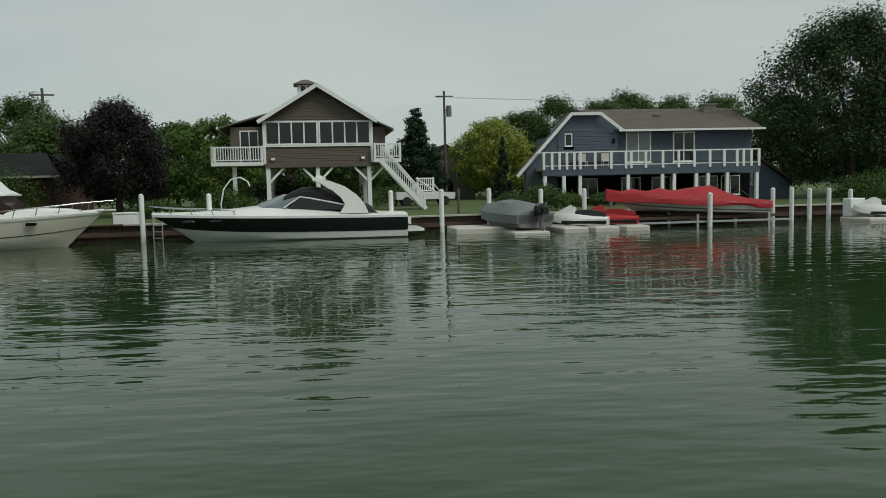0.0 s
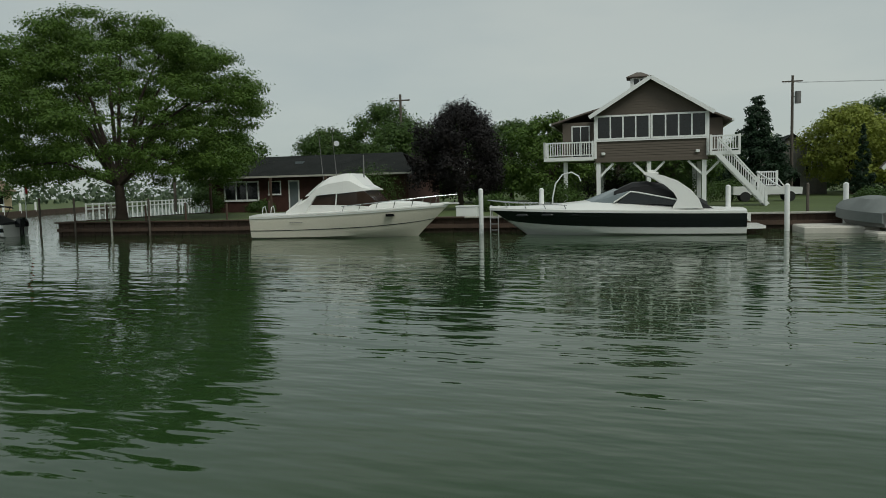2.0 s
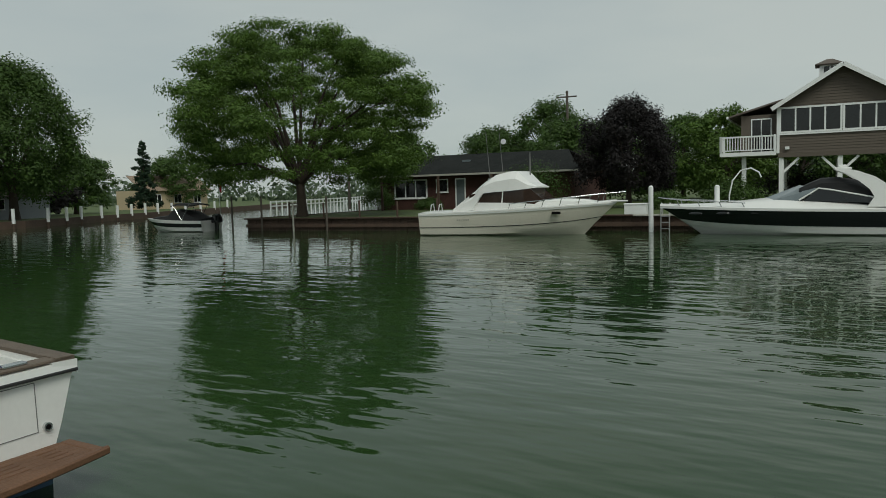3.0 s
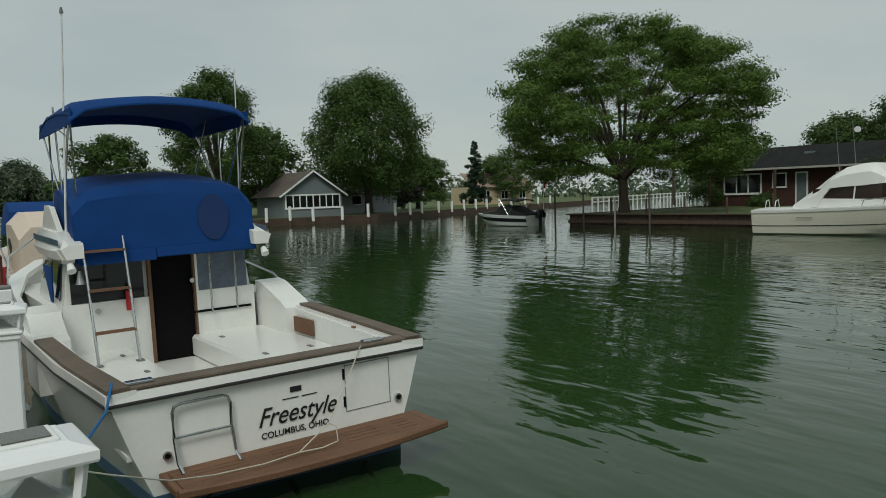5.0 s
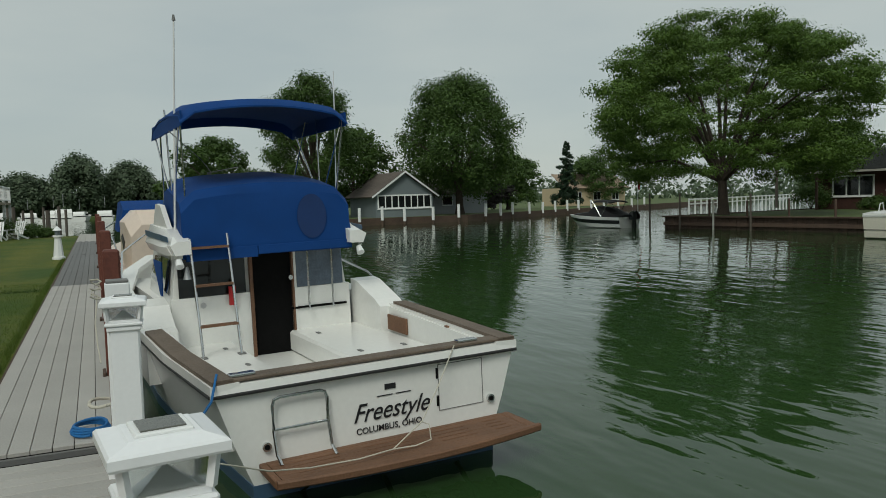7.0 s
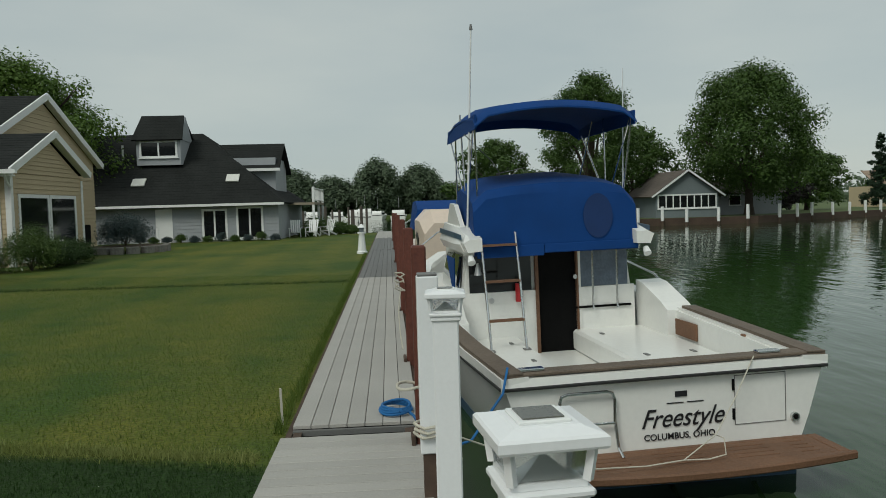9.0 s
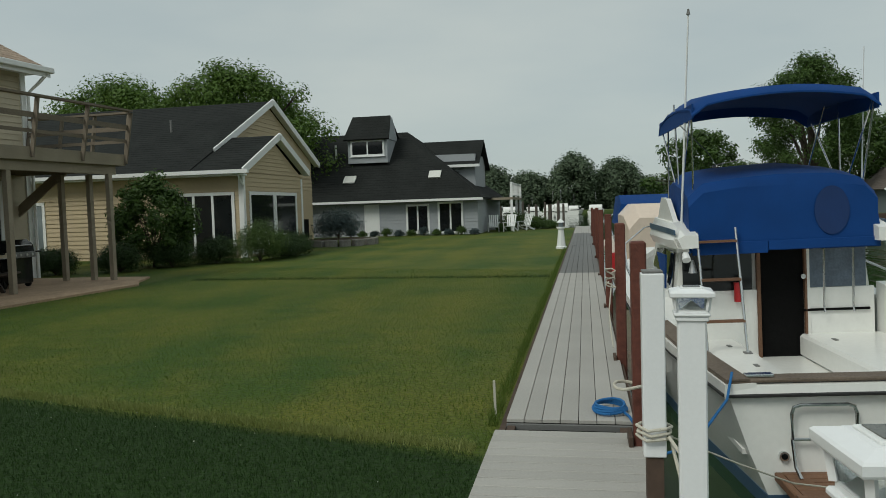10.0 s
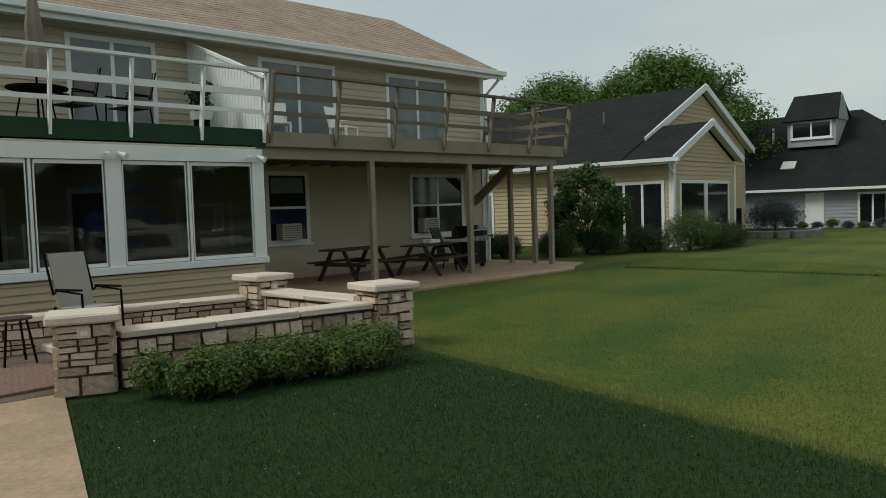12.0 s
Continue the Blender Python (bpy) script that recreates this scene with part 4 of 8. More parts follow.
# furniture on the deck: plain chairs
for x in (13.2, 15.0):
    c = thing("deck_chair", "pale plastic chair on the blue house's deck", "chair", BLUE @ pose(x, -1.0, dz))
    pbox("seat", FLOATP, c, -0.3, 0.3, -0.25, 0.25, 0.38, 0.43, 0.01)
    pbox("backrest", FLOATP, c, -0.3, 0.3, 0.22, 0.27, 0.43, 0.95, 0.01)
    for sx in (-0.27, 0.27):
        for sy in (-0.22, 0.22):
            pbox("leg", FLOATP, c, sx - 0.025, sx + 0.025, sy - 0.025, sy + 0.025, 0, 0.38)

# ---- brick ranch house behind the locust ----
R = thing("ranch_house", "low red-brick ranch house with a dark shingle roof", "house", far(0, 16, ZF))
bm = bmesh.new()
bm_box(bm, -38.2, -21.8, 0, 9, -0.2, 2.75)
part("wall", bm, BRICK, R)
roof_slab(R, "roof", [(-38.8, -0.7, 2.75), (-21.2, -0.7, 2.75), (-23.6, 4.5, 4.45), (-36.4, 4.5, 4.45)], SHINGLE)
roof_slab(R, "roof", [(-21.2, 9.7, 2.75), (-38.8, 9.7, 2.75), (-36.4, 4.5, 4.45), (-23.6, 4.5, 4.45)], SHINGLE)
pbox("gutter", CAPBOARD, R, -38.8, -21.2, -0.82, -0.7, 2.62, 2.76)
window_unit(R, "window", -36.8, -34.0, 1.0, 2.3, 0.0, cols=3, f=0.12)
window_unit(R, "window", -33.0, -32.1, 1.4, 2.3, 0.0, f=0.08)
window_unit(R, "door", -31.3, -30.6, 0.1, 2.3, 0.0, pane_m=HAZYGLASS, f=0.1)
window_unit(R, "window", -28.5, -26.0, 1.0, 2.2, 0.0, cols=2, f=0.1)
pbox("skylight", HAZYGLASS, R, -31.8, -31.2, 2.2, 3.0, 3.72, 3.9)
for x in (-36.9, -31.9, -27.5):
    pbox("porch_post", SEAWALL, R, x, x + 0.15, -2.2, -2.05, -0.3, 2.6)


# ---- near bank: deck house ----
TURN = pose(-18.6, -11.9, 0) @ pose(0, 0, 0, 0, 0, -5) @ pose(18.6, 11.9, 0)   # the house stands at a slight angle to the dock
M = thing("deck_house", "two-storey beige-sided house with long upper deck", "house", TURN @ pose(0, 0, ZG, 0, 0, 180) @ Matrix.Diagonal((1, 1, 1.05, 1)))
DECK_Z = ZG + 3.145 * 1.05
# built facing local -y, so local x = -world x and local y = -world y
WY = 15.2


bm = bmesh.new()
bm_box(bm, -8, 18.65, WY, WY + 9, -0.2, 5.45)
part("wall", bm, TAUPESIDE, M)
WINS = [(11.05, 12.1, 0.98, 2.5), (15.7, 17.65, 0.95, 2.48)]
DOORS = [(6.65, 8.3, 3.2, 5.12), (11.0, 13.05, 3.2, 5.12), (14.95, 17.05, 3.2, 5.12)]
bm = bmesh.new()
siding(bm, 8.7, 18.65, -0.05, 2.72, WY - 0.002, 0.15, cuts=[(a - 0.1, b + 0.1, c - 0.1, d + 0.1) for a, b, c, d in WINS])
siding(bm, -8, 18.65, 3.2, 5.45, WY - 0.002, 0.15, cuts=[(a - 0.1, b + 0.1, c - 0.1, d + 0.1) for a, b, c, d in DOORS])
part("siding", bm, TAUPESIDE, M)
for a, b, c, d in WINS:
    w = window_unit(M, "window", a, b, c, d, WY, cols=1 if b - a < 1.5 else 2, rows=2, f=0.10, pane_m=GLASSD)
    # drawn pale blind behind the first upper sash
    pbox("blind", HAZYGLASS, w, a + 0.06, (a + b) / 2 - 0.05 if b - a > 1.5 else b - 0.06, WY - 0.028, WY - 0.0235, (c + d) / 2 + 0.05 if b - a > 1.5 else d - 0.42, d - 0.05, 0.0, "pale half-drawn blind")
for a, b, c, d in DOORS:
    w = window_unit(M, "door", a, b, c, d, WY, cols=2, f=0.10, pane_m=HAZYGLASS)
bm = bmesh.new()
bm_box(bm, 18.57, 18.73, WY - 0.06, WY + 0.1, -0.1, 5.45)
part("corner_trim", bm, WHITE, M)
roof_slab(M, "roof", [(-8.5, WY - 0.65, 5.52), (19.0, WY - 0.65, 5.52), (18.85, WY + 4.4, 7.98), (-8.5, WY + 4.4, 7.98)], SHINGLEB)
roof_slab(M, "roof", [(19.0, WY - 0.65, 5.52), (19.0, WY + 9.6, 5.52), (18.85, WY + 4.42, 7.98), (18.85, WY + 4.4, 7.98)], SHINGLEB)
pbox("soffit", WHITE, M, -8.5, 18.95, WY - 0.6, WY + 9, 5.40, 5.46)
pbox("gutter", WHITE, M, -8.5, 19.05, WY - 0.78, WY - 0.66, 5.40, 5.54, 0.015)
pbox("fascia", WHITE, M, -8.5, 19.02, WY - 0.655, WY - 0.63, 5.30, 5.52)
ptube("downspout", WHITE, M, [(18.9, WY - 0.7, 5.42), (18.8, WY - 0.45, 5.15), (18.74, WY - 0.12, 4.9), (18.74, WY - 0.12, 0.0)], 0.045)
# upper deck
DY = 11.9
pbox("deck_floor", DECKWOOD, M, 9.15, 18.5, DY + 0.05, WY, 2.93, 3.13)
pbox("deck_fascia", DECKWOOD, M, 9.1, 18.55, DY, DY + 0.05, 2.86, 3.14)
pbox("deck_fascia", DECKWOOD, M, 18.5, 18.55, DY, WY, 2.86, 3.14)
pbox("beam", DECKWOOD, M, 8.9, 18.3, DY + 0.12, DY + 0.27, 2.64, 2.92)
for k in range(16):
    pbox("joist", DECKWOOD, M, 9.3 + k * 0.6, 9.35 + k * 0.6, DY + 0.28, WY, 2.72, 2.93)
for x, y in ((11.83, DY + 0.2), (14.9, DY + 0.2), (18.05, DY + 0.15), (18.05, DY + 0.75), (17.9, DY + 1.5)):
    pbox("post", DECKWOOD, M, x - 0.06, x + 0.06, y - 0.06, y + 0.06, 0, 2.66)
pbar("stair_stringer", DECKWOOD, M, (18.3, DY + 1.6, 2.9), (18.3, DY + 3.6, 1.6), 0.05, 0.25)


def lean_rail(parent, p, q, out, wood, n, label=""):
    """Outward-leaning posts carrying two boards and a flat cap."""
    p, q, out = Vector(p), Vector(q), Vector(out)
    for k in range(n):
        c = p.lerp(q, k / (n - 1))
        pbar("rail_post", wood, parent, c + out * 0.02 - Vector((0, 0, 0.22)), c + out * 0.26 + Vector((0, 0, 1.02)), 0.045, 0.10)
    for z, o, hb in ((0.33, 0.115, 0.075), (0.66, 0.18, 0.115)):
        pbar("rail_board", wood, parent, p + out * (o - 0.035) + Vector((0, 0, z)), q + out * (o - 0.035) + Vector((0, 0, z)), 0.035, hb)
    pbar("handrail", wood, parent, p + out * 0.25 + Vector((0, 0, 1.06)), q + out * 0.25 + Vector((0, 0, 1.06)), 0.15, 0.05)


lean_rail(M, (9.2, DY, 3.14), (18.52, DY, 3.14), (0, -1, 0), RAILWOOD, 7)
lean_rail(M, (18.52, DY, 3.14), (18.52, WY - 0.1, 3.14), (1, 0, 0), RAILWOOD, 4)
# white half of the deck above the sun room
pbox("carpet_edge", CARPET, M, -8, 9.1, DY - 0.03, DY + 0.03, 2.86, 3.16, 0.0, "dark green outdoor carpet over the deck edge")
pbox("deck_floor", CARPET, M, -8, 9.15, DY + 0.03, WY, 2.98, 3.135)
lean_rail(M, (-7.55, DY, 3.14), (9.05, DY, 3.14), (0, -1, 0), WHITE, 14)
bm = bmesh.new()
slat = mesh_of("screen_slat", (bm_box(bm, -0.02, 0.02, -0.055, 0.055, 0, 1), bm)[1], WHITE)
for k in range(25):
    f = k / 24
    piece("screen_slat", slat, M, Matrix.Translation((9.12, DY + 0.15 + 3.0 * f, 3.14)) @ Matrix.Diagonal((1, 1, 0.98 + 1.15 * f ** 1.0, 1)))
pbar("screen_cap", WHITE, M, (9.12, DY - 0.1, 4.12), (9.12, WY - 0.05, 5.32), 0.10, 0.06)
# sun room
PY = 11.55
P = thing("sun_room", "white-framed glazed sun room below the deck", "porch", TURN @ pose(0.6, 0, ZG, 0, 0, 180) @ Matrix.Diagonal((1, 1, 1.035, 1)) @ pose(1.2, 0, 0))
bm = bmesh.new()
siding(bm, -8, 8.16, -0.05, 0.72, PY, 0.12)
part("siding", bm, TANSIDE, P)
pbox("floor", PAVER, P, -9.2, 8.0, PY + 0.13, WY - 0.01, -0.05, 0.06)
window_unit(P, "inner_door", 5.9, 6.7, 0.1, 2.15, WY - 0.03, f=0.09)
window_unit(P, "inner_window", 3.2, 4.6, 0.9, 2.15, WY - 0.03, cols=2, f=0.09)
bm = bmesh.new()
bm_box(bm, -8, 8.14, PY, PY + 0.12, -0.1, 0.72)
bm_box(bm, 8.02, 8.14, PY, WY, -0.1, 0.72)
part("knee_wall", bm, TANSIDE, P)
pbox("sill", WHITE, P, -8, 8.24, PY - 0.08, PY + 0.14, 0.74, 0.86, 0.01)
pbox("header", WHITE, P, -8, 8.2, PY - 0.04, PY + 0.12, 2.56, 2.80)
pbox("header", WHITE, P, 8.06, 8.2, PY + 0.12, WY, 2.56, 2.80)
pbox("ceiling_board", TAUPESIDE, P, -8, 8.1, PY, WY, 2.80, 2.84)
for x, w in ((8.1, 0.12), (5.45, 0.13), (2.85, 0.12), (0.25, 0.12), (-2.4, 0.12)):
    pbox("post", WHITE, P, x - w, x + w, PY - 0.03, PY + 0.12, 0.86, 2.56)
for x in (6.75, 4.2, 1.55, -1.05):
    pbox("mullion", WHITE, P, x - 0.022, x + 0.022, PY - 0.01, PY + 0.06, 0.86, 2.56)
for xa, xb in ((6.79, 7.97), (5.6, 6.7), (4.25, 5.3), (2.99, 4.15), (1.6, 2.71), (0.39, 1.5), (-1, 0.1)):
    bm = bmesh.new()
    for a, b, c, d in ((xa, xa + 0.02, 0.87, 2.55), (xb - 0.02, xb, 0.87, 2.55), (xa, xb, 0.87, 0.93), (xa, xb, 2.49, 2.55)):
        bm_box(bm, a, b, PY + 0.0, PY + 0.03, c, d)
    fr = part("screen_frame", bm, WHITE, P)
    pbox("pane", SCREEN, fr, xa + 0.02, xb - 0.02, PY + 0.012, PY + 0.018, 0.93, 2.49, 0.0, "dark tinted pane")
pbox("side_screen", SCREEN, P, 8.08, 8.1, PY + 0.13, WY - 0.1, 0.87, 2.55)
for x in (5.45, 8.0):
    lamp = pcyl("flood_lamp", WHITE, P, (x - 0.08, PY - 0.06, 2.66), (x - 0.16, PY - 0.2, 2.60), 0.035, 0.055, 10)
    pcyl("flood_lamp", WHITE, P, (x + 0.08, PY - 0.06, 2.66), (x + 0.16, PY - 0.2, 2.60), 0.035, 0.055, 10)

# patio slab under the deck
bm = bmesh.new()
bm_prism(bm, [(-8.3, -11.2), (-11.5, -11.05), (-16.9, -10.65), (-17.6, -11.1), (-18.9, -11.6), (-18.9, -16.5), (-8.3, -16.8)], "z", 0.4, ZG + 0.05)
solo("patio", bm, CONCRETE, "tan concrete patio slab beneath the deck", "patio", kind="structure")

# ---- tan gabled house ----
Y = thing("tan_house", "tan lap-sided house with dark gable roofs and white trim", "house", pose(0, 0, ZG))
bm = bmesh.new()
# faces +y toward the canal and +x toward the camera
bm_prism(bm, [(-26.7, -0.2), (-32.6, -0.2), (-32.6, 3.2), (-29.75, 4.5), (-26.7, 3.2)], "y", -12.5, -14.6)
bm_prism(bm, [(-26.7, -0.2), (-39.6, -0.2), (-39.6, 4.3), (-34.2, 6.6), (-26.7, 3.3)], "y", -14.6, -30)
part("wall", bm, TANSIDE, Y)
QX, QY = pose(0, 0, 0, 0, 0, 90), pose(0, 0, 0, 0, 0, 180)   # walls that face +x, walls that face +y
bm = bmesh.new()
siding(bm, -30, -12.55, -0.05, 3.15, 26.7 - 0.002, 0.17, cuts=[(-15.4, -12.8, 0.2, 2.5), (-22.2, -20.8, 0, 2.3)])
part("siding", bm, TANSIDE, Y).matrix_local = QX
bm = bmesh.new()
siding(bm, 26.75, 32.6, -0.05, 3.2, 12.5 - 0.002, 0.17, cuts=[(27.2, 31.9, 0.0, 2.4)])
for k in range(8):
    w = 2.95 * (1 - (k + 1) / 8.4)
    siding(bm, 29.7 - w, 29.7 + w, 3.2 + k * 0.155, 3.2 + (k + 1) * 0.155, 12.5 - 0.002, 0.155)
for k in range(15):
    z = 3.4 + k * 0.2
    xa, xb = 34.2 - 7.3 * (6.6 - z) / 3.2, 34.2 + 5.4 * (6.6 - z - 0.2) / 2.4
    siding(bm, max(27.0, xa + 0.3), min(39.55, xb), z, z + 0.2, 14.6 - 0.002, 0.2)
siding(bm, 32.7, 39.6, -0.05, 3.4, 14.6 - 0.002, 0.2)
part("siding", bm, TANSIDE, Y).matrix_local = QY
for a, b in (((-26.2, 3.25), (-29.75, 4.78)), ((-32.95, 3.4), (-29.75, 4.78))):
    roof_slab(Y, "roof", [(a[0], -12.25, a[1]), (a[0], -15.5, a[1]), (b[0], -20, b[1]), (b[0], -12.25, b[1])], SHINGLE)
    pbar("barge_board", WHITE, Y, (a[0], -12.22, a[1] - 0.06), (b[0], -12.22, b[1] - 0.03), 0.06, 0.26)
    pbar("rake_soffit", WHITE, Y, (a[0], -12.385, a[1] - 0.135), (b[0], -12.385, b[1] - 0.135), 0.25, 0.03)
for a, b in (((-26.2, 3.28), (-34.2, 6.85)), ((-40.2, 4.2), (-34.2, 6.85))):
    roof_slab(Y, "roof", [(a[0], -14.35, a[1]), (a[0], -30.5, a[1]), (b[0], -30.5, b[1]), (b[0], -14.35, b[1])], SHINGLE)
    c = (-28.2, 4.17) if a[0] > -30 else a
    pbar("barge_board", WHITE, Y, (c[0], -14.32, c[1] - 0.06), (b[0], -14.32, b[1] - 0.03), 0.06, 0.28)
    pbar("rake_soffit", WHITE, Y, (c[0], -14.48, c[1] - 0.135), (b[0], -14.48, b[1] - 0.135), 0.24, 0.03)
pbox("gutter", WHITE, Y, -26.2, -26.06, -30.5, -12.0, 3.12, 3.26)
pbox("soffit", WHITE, Y, -26.7, -26.2, -30, -12.3, 3.05, 3.11)
ptube("downspout", WHITE, Y, [(-26.15, -12.4, 3.15), (-26.35, -12.42, 2.85), (-26.62, -12.45, 2.7), (-26.62, -12.45, 0.0)], 0.045)
pbox("corner_trim", WHITE, Y, -26.85, -26.66, -12.65, -12.46, -0.1, 3.1)
pbox("corner_trim", WHITE, Y, -32.68, -32.5, -12.6, -12.46, -0.1, 3.1)
w = window_unit(Y, "window", -15.25, -12.95, 0.3, 2.35, 26.7, cols=3, f=0.12)
w.matrix_local = QX
w = window_unit(Y, "window", -22.1, -20.9, 0.1, 2.2, 26.7, cols=1, f=0.12, pane_m=HAZYGLASS)
w.matrix_local = QX
w = window_unit(Y, "window", 27.3, 29.4, 0.3, 2.35, 12.5, cols=1, f=0.13)
w.matrix_local = QY
w = window_unit(Y, "window", 29.7, 31.8, 0.3, 2.35, 12.5, cols=1, f=0.13)
w.matrix_local = QY
pcyl("vent_pipe", GREYPL, Y, (-30.6, -17.5, 5.2), (-30.6, -17.5, 5.75), 0.05, None, 8)
pbox("electric_box", DARK, Y, -33.4, -32.8, -12.9, -12.5, 0.5, 1.3)

# ---- grey house with the dormer ----
G = thing("grey_house", "grey house with a tall charcoal roof and dormer", "house", pose(0, 0, ZG))
bm = bmesh.new()
bm_box(bm, -57, -45, -26, -6.3, -0.2, 2.2)
part("wall", bm, GREYSIDE, G)
bm = bmesh.new()
siding(bm, -26, -6.3, -0.05, 2.15, 45 - 0.002, 0.2, cuts=[(-13.2, -12.4, 0, 1.85), (-10.7, -9.3, 0.3, 1.8), (-8.7, -7.1, 0.2, 1.9)])
part("siding", bm, GREYSIDE, G).matrix_local = QX
roof_slab(G, "roof", [(-44.5, -26, 2.15), (-44.5, -5.9, 2.15), (-50.5, -11.7, 6.75), (-50.5, -26, 6.75)], SHINGLE)
roof_slab(G, "roof", [(-44.5, -5.9, 2.15), (-57.5, -5.9, 2.15), (-50.6, -11.7, 6.75), (-50.5, -11.7, 6.75)], SHINGLE)
roof_slab(G, "roof", [(-57.5, -26, 2.15), (-57.5, -5.9, 2.15), (-50.5, -11.7, 6.75), (-50.5, -26, 6.75)], SHINGLE)
pbox("gutter", WHITE, G, -44.5, -44.38, -26, -5.9, 2.02, 2.16)
bm = bmesh.new()
bm_box(bm, -53.5, -48.6, -11.5, -6.9, 2.2, 5.0)
part("upper_wing", bm, GREYSIDE, G)
roof_slab(G, "wing_roof", [(-48.2, -11.5, 4.3), (-48.2, -6.6, 4.3), (-51.0, -6.6, 6.05), (-51.0, -11.9, 6.05)], SHINGLE)
roof_slab(G, "wing_roof", [(-54, -11.5, 4.2), (-54, -6.6, 4.2), (-51.0, -6.6, 6.05), (-51.0, -11.9, 6.05)], SHINGLE)
pbox("wing_trim", WHITE, G, -48.22, -48.1, -9.2, -6.55, 4.15, 4.32)
bm = bmesh.new()
bm_box(bm, -49.6, -47.3, -14.9, -12.3, 4.6, 6.2)
dorm = part("dormer", bm, GREYSIDE, G)
roof_slab(G, "dormer_roof", [(-47.0, -15.1, 6.1), (-47.0, -12.1, 6.1), (-48.6, -12.35, 7.7), (-48.6, -14.9, 7.7)], SHINGLE)
roof_slab(G, "dormer_roof", [(-50.2, -15.1, 6.1), (-50.2, -12.1, 6.1), (-48.6, -12.35, 7.7), (-48.6, -14.9, 7.7)], SHINGLE)
for y in (-14.9, -12.3):
    bm = bmesh.new()
    bm_prism(bm, [(-47.3, 6.1), (-50, 6.1), (-48.6, 7.6)], "y", y - 0.05, y + 0.05)
    part("dormer_cheek", bm, GREYSIDE, G)
for nm, a, b, c, d, mm, cc, yy in (("window", -14.6, -12.6, 5.15, 5.95, GLASSD, 2, 47.3), ("window", -10.55, -9.35, 0.25, 1.75, GLASSD, 2, 45), ("window", -8.6, -7.3, 0.2, 1.85, GLASSD, 2, 45), ("door", -13.15, -12.45, 0.05, 1.8, WHITE, 1, 45)):
    w = window_unit(G, nm, a, b, c, d, yy, cols=cc, f=0.12, pane_m=mm)
    w.matrix_local = QX
for y, x, z in ((-14.5, -45.9, 3.2), (-9.1, -46.1, 3.35)):
    pbar("skylight", BLINDS, G, (x, y, z + 0.12), (x - 0.55, y, z + 0.55), 0.75, 0.08)
pcyl("vent_pipe", WHITE, G, (-48.2, -16.0, 5.0), (-48.2, -16.0, 5.9), 0.07, None, 8)
# small rear deck with rail past the house
rd = thing("side_deck", "small white-railed deck beside the grey house", "deck", pose(0, 0, ZG))
pbox("floor", DECKWOOD, rd, -56, -49, -6.2, -4.6, 2.0, 2.15)
for x in (-55.9, -52.5, -49.1):
    pbox("post", WHITE, rd, x - 0.08, x + 0.08, -4.75, -4.6, 0, 3.1)
rail_run(rd, (-55.9, -4.65, 2.15), (-49.1, -4.65, 2.15), 0.9, 12)

# ---- stone terrace ----
rs = random.Random(11)


def stone_face(parent, p, q, z0, z1, out, w_pt=0.0):
    """Courses of uneven stones, proud of the mortar, from p to q."""
    p, q, out = Vector((*p, 0)), Vector((*q, 0)), Vector((*out, 0))
    d = (q - p)
    L = d.length
    d.normalize()
    ang = math.degrees(math.atan2(d.y, d.x))
    z = z0
    while z < z1 - 0.03:
        h = min(rs.choice((0.09, 0.13, 0.17, 0.21)), z1 - z)
        s = 0.0
        while s < L - 0.02:
            w = min(rs.uniform(0.11, 0.34), L - s)
            if L - s - w < 0.08:
                w = L - s
            c = p + d * (s + w / 2) + out * 0.004
            cuts = [(z, h)] if h < 0.12 or rs.random() < 0.6 else [(z, h * 0.45), (z + h * 0.45, h * 0.55)]
            for zc, hc in cuts:
                me = STONES[rs.randrange(len(STONES))]
                piece("stone", me, parent, Matrix.Translation((c.x, c.y, zc + hc / 2)) @ pose(0, 0, 0, 0, rs.uniform(-2.5, 2.5), ang) @ Matrix.Diagonal((w - 0.012, rs.uniform(0.045, 0.075), hc - 0.012, 1)))
            s += w
        z += h


STONES = []
for k in range(6):
    bm = bmesh.new()
    vs = bm_box(bm, -0.5, 0.5, -0.5, 0.5, -0.5, 0.5)
    for v in bm.verts:
        v.co.x += rs.uniform(-0.05, 0.05) * (1 if k else 0)
        v.co.z += rs.uniform(-0.07, 0.07)
        if abs(v.co.y) > 0.3:
            v.co.x *= 0.94
            v.co.z *= 0.90
    STONES.append(mesh_of("stone", bm, STONE))


def pillar(x, y, turn, label):
    t = thing("stone_pillar", label, "pillar", pose(x, y, ZG, 0, 0, turn), "terrace pillars")
    pbox("core", MORTAR, t, -0.23, 0.23, -0.23, 0.23, -0.1, 0.70)
    for p, q, o in (((-0.25, -0.24), (0.25, -0.24), (0, -1)), ((0.24, -0.25), (0.24, 0.25), (1, 0)), ((0.25, 0.24), (-0.25, 0.24), (0, 1)), ((-0.24, 0.25), (-0.24, -0.25), (-1, 0))):
        stone_face(t, p, q, 0.0, 0.69, o)
    bm = bmesh.new()
    bm_box(bm, -0.33, 0.33, -0.33, 0.33, 0.70, 0.79, 0.018)
    for v in bm.verts:
        v.co.z += rs.uniform(-0.006, 0.006)
    part("capstone", bm, CAPSTONE, t)
    lamp = pbox("lamp_plate", CAPSTONE, t, -0.06, 0.06, 0.262, 0.285, 0.56, 0.66, 0.006, "small pale light fitting")
    pbox("lamp_slot", WHITE, lamp, -0.03, 0.03, 0.286, 0.289, 0.59, 0.63)
    return t


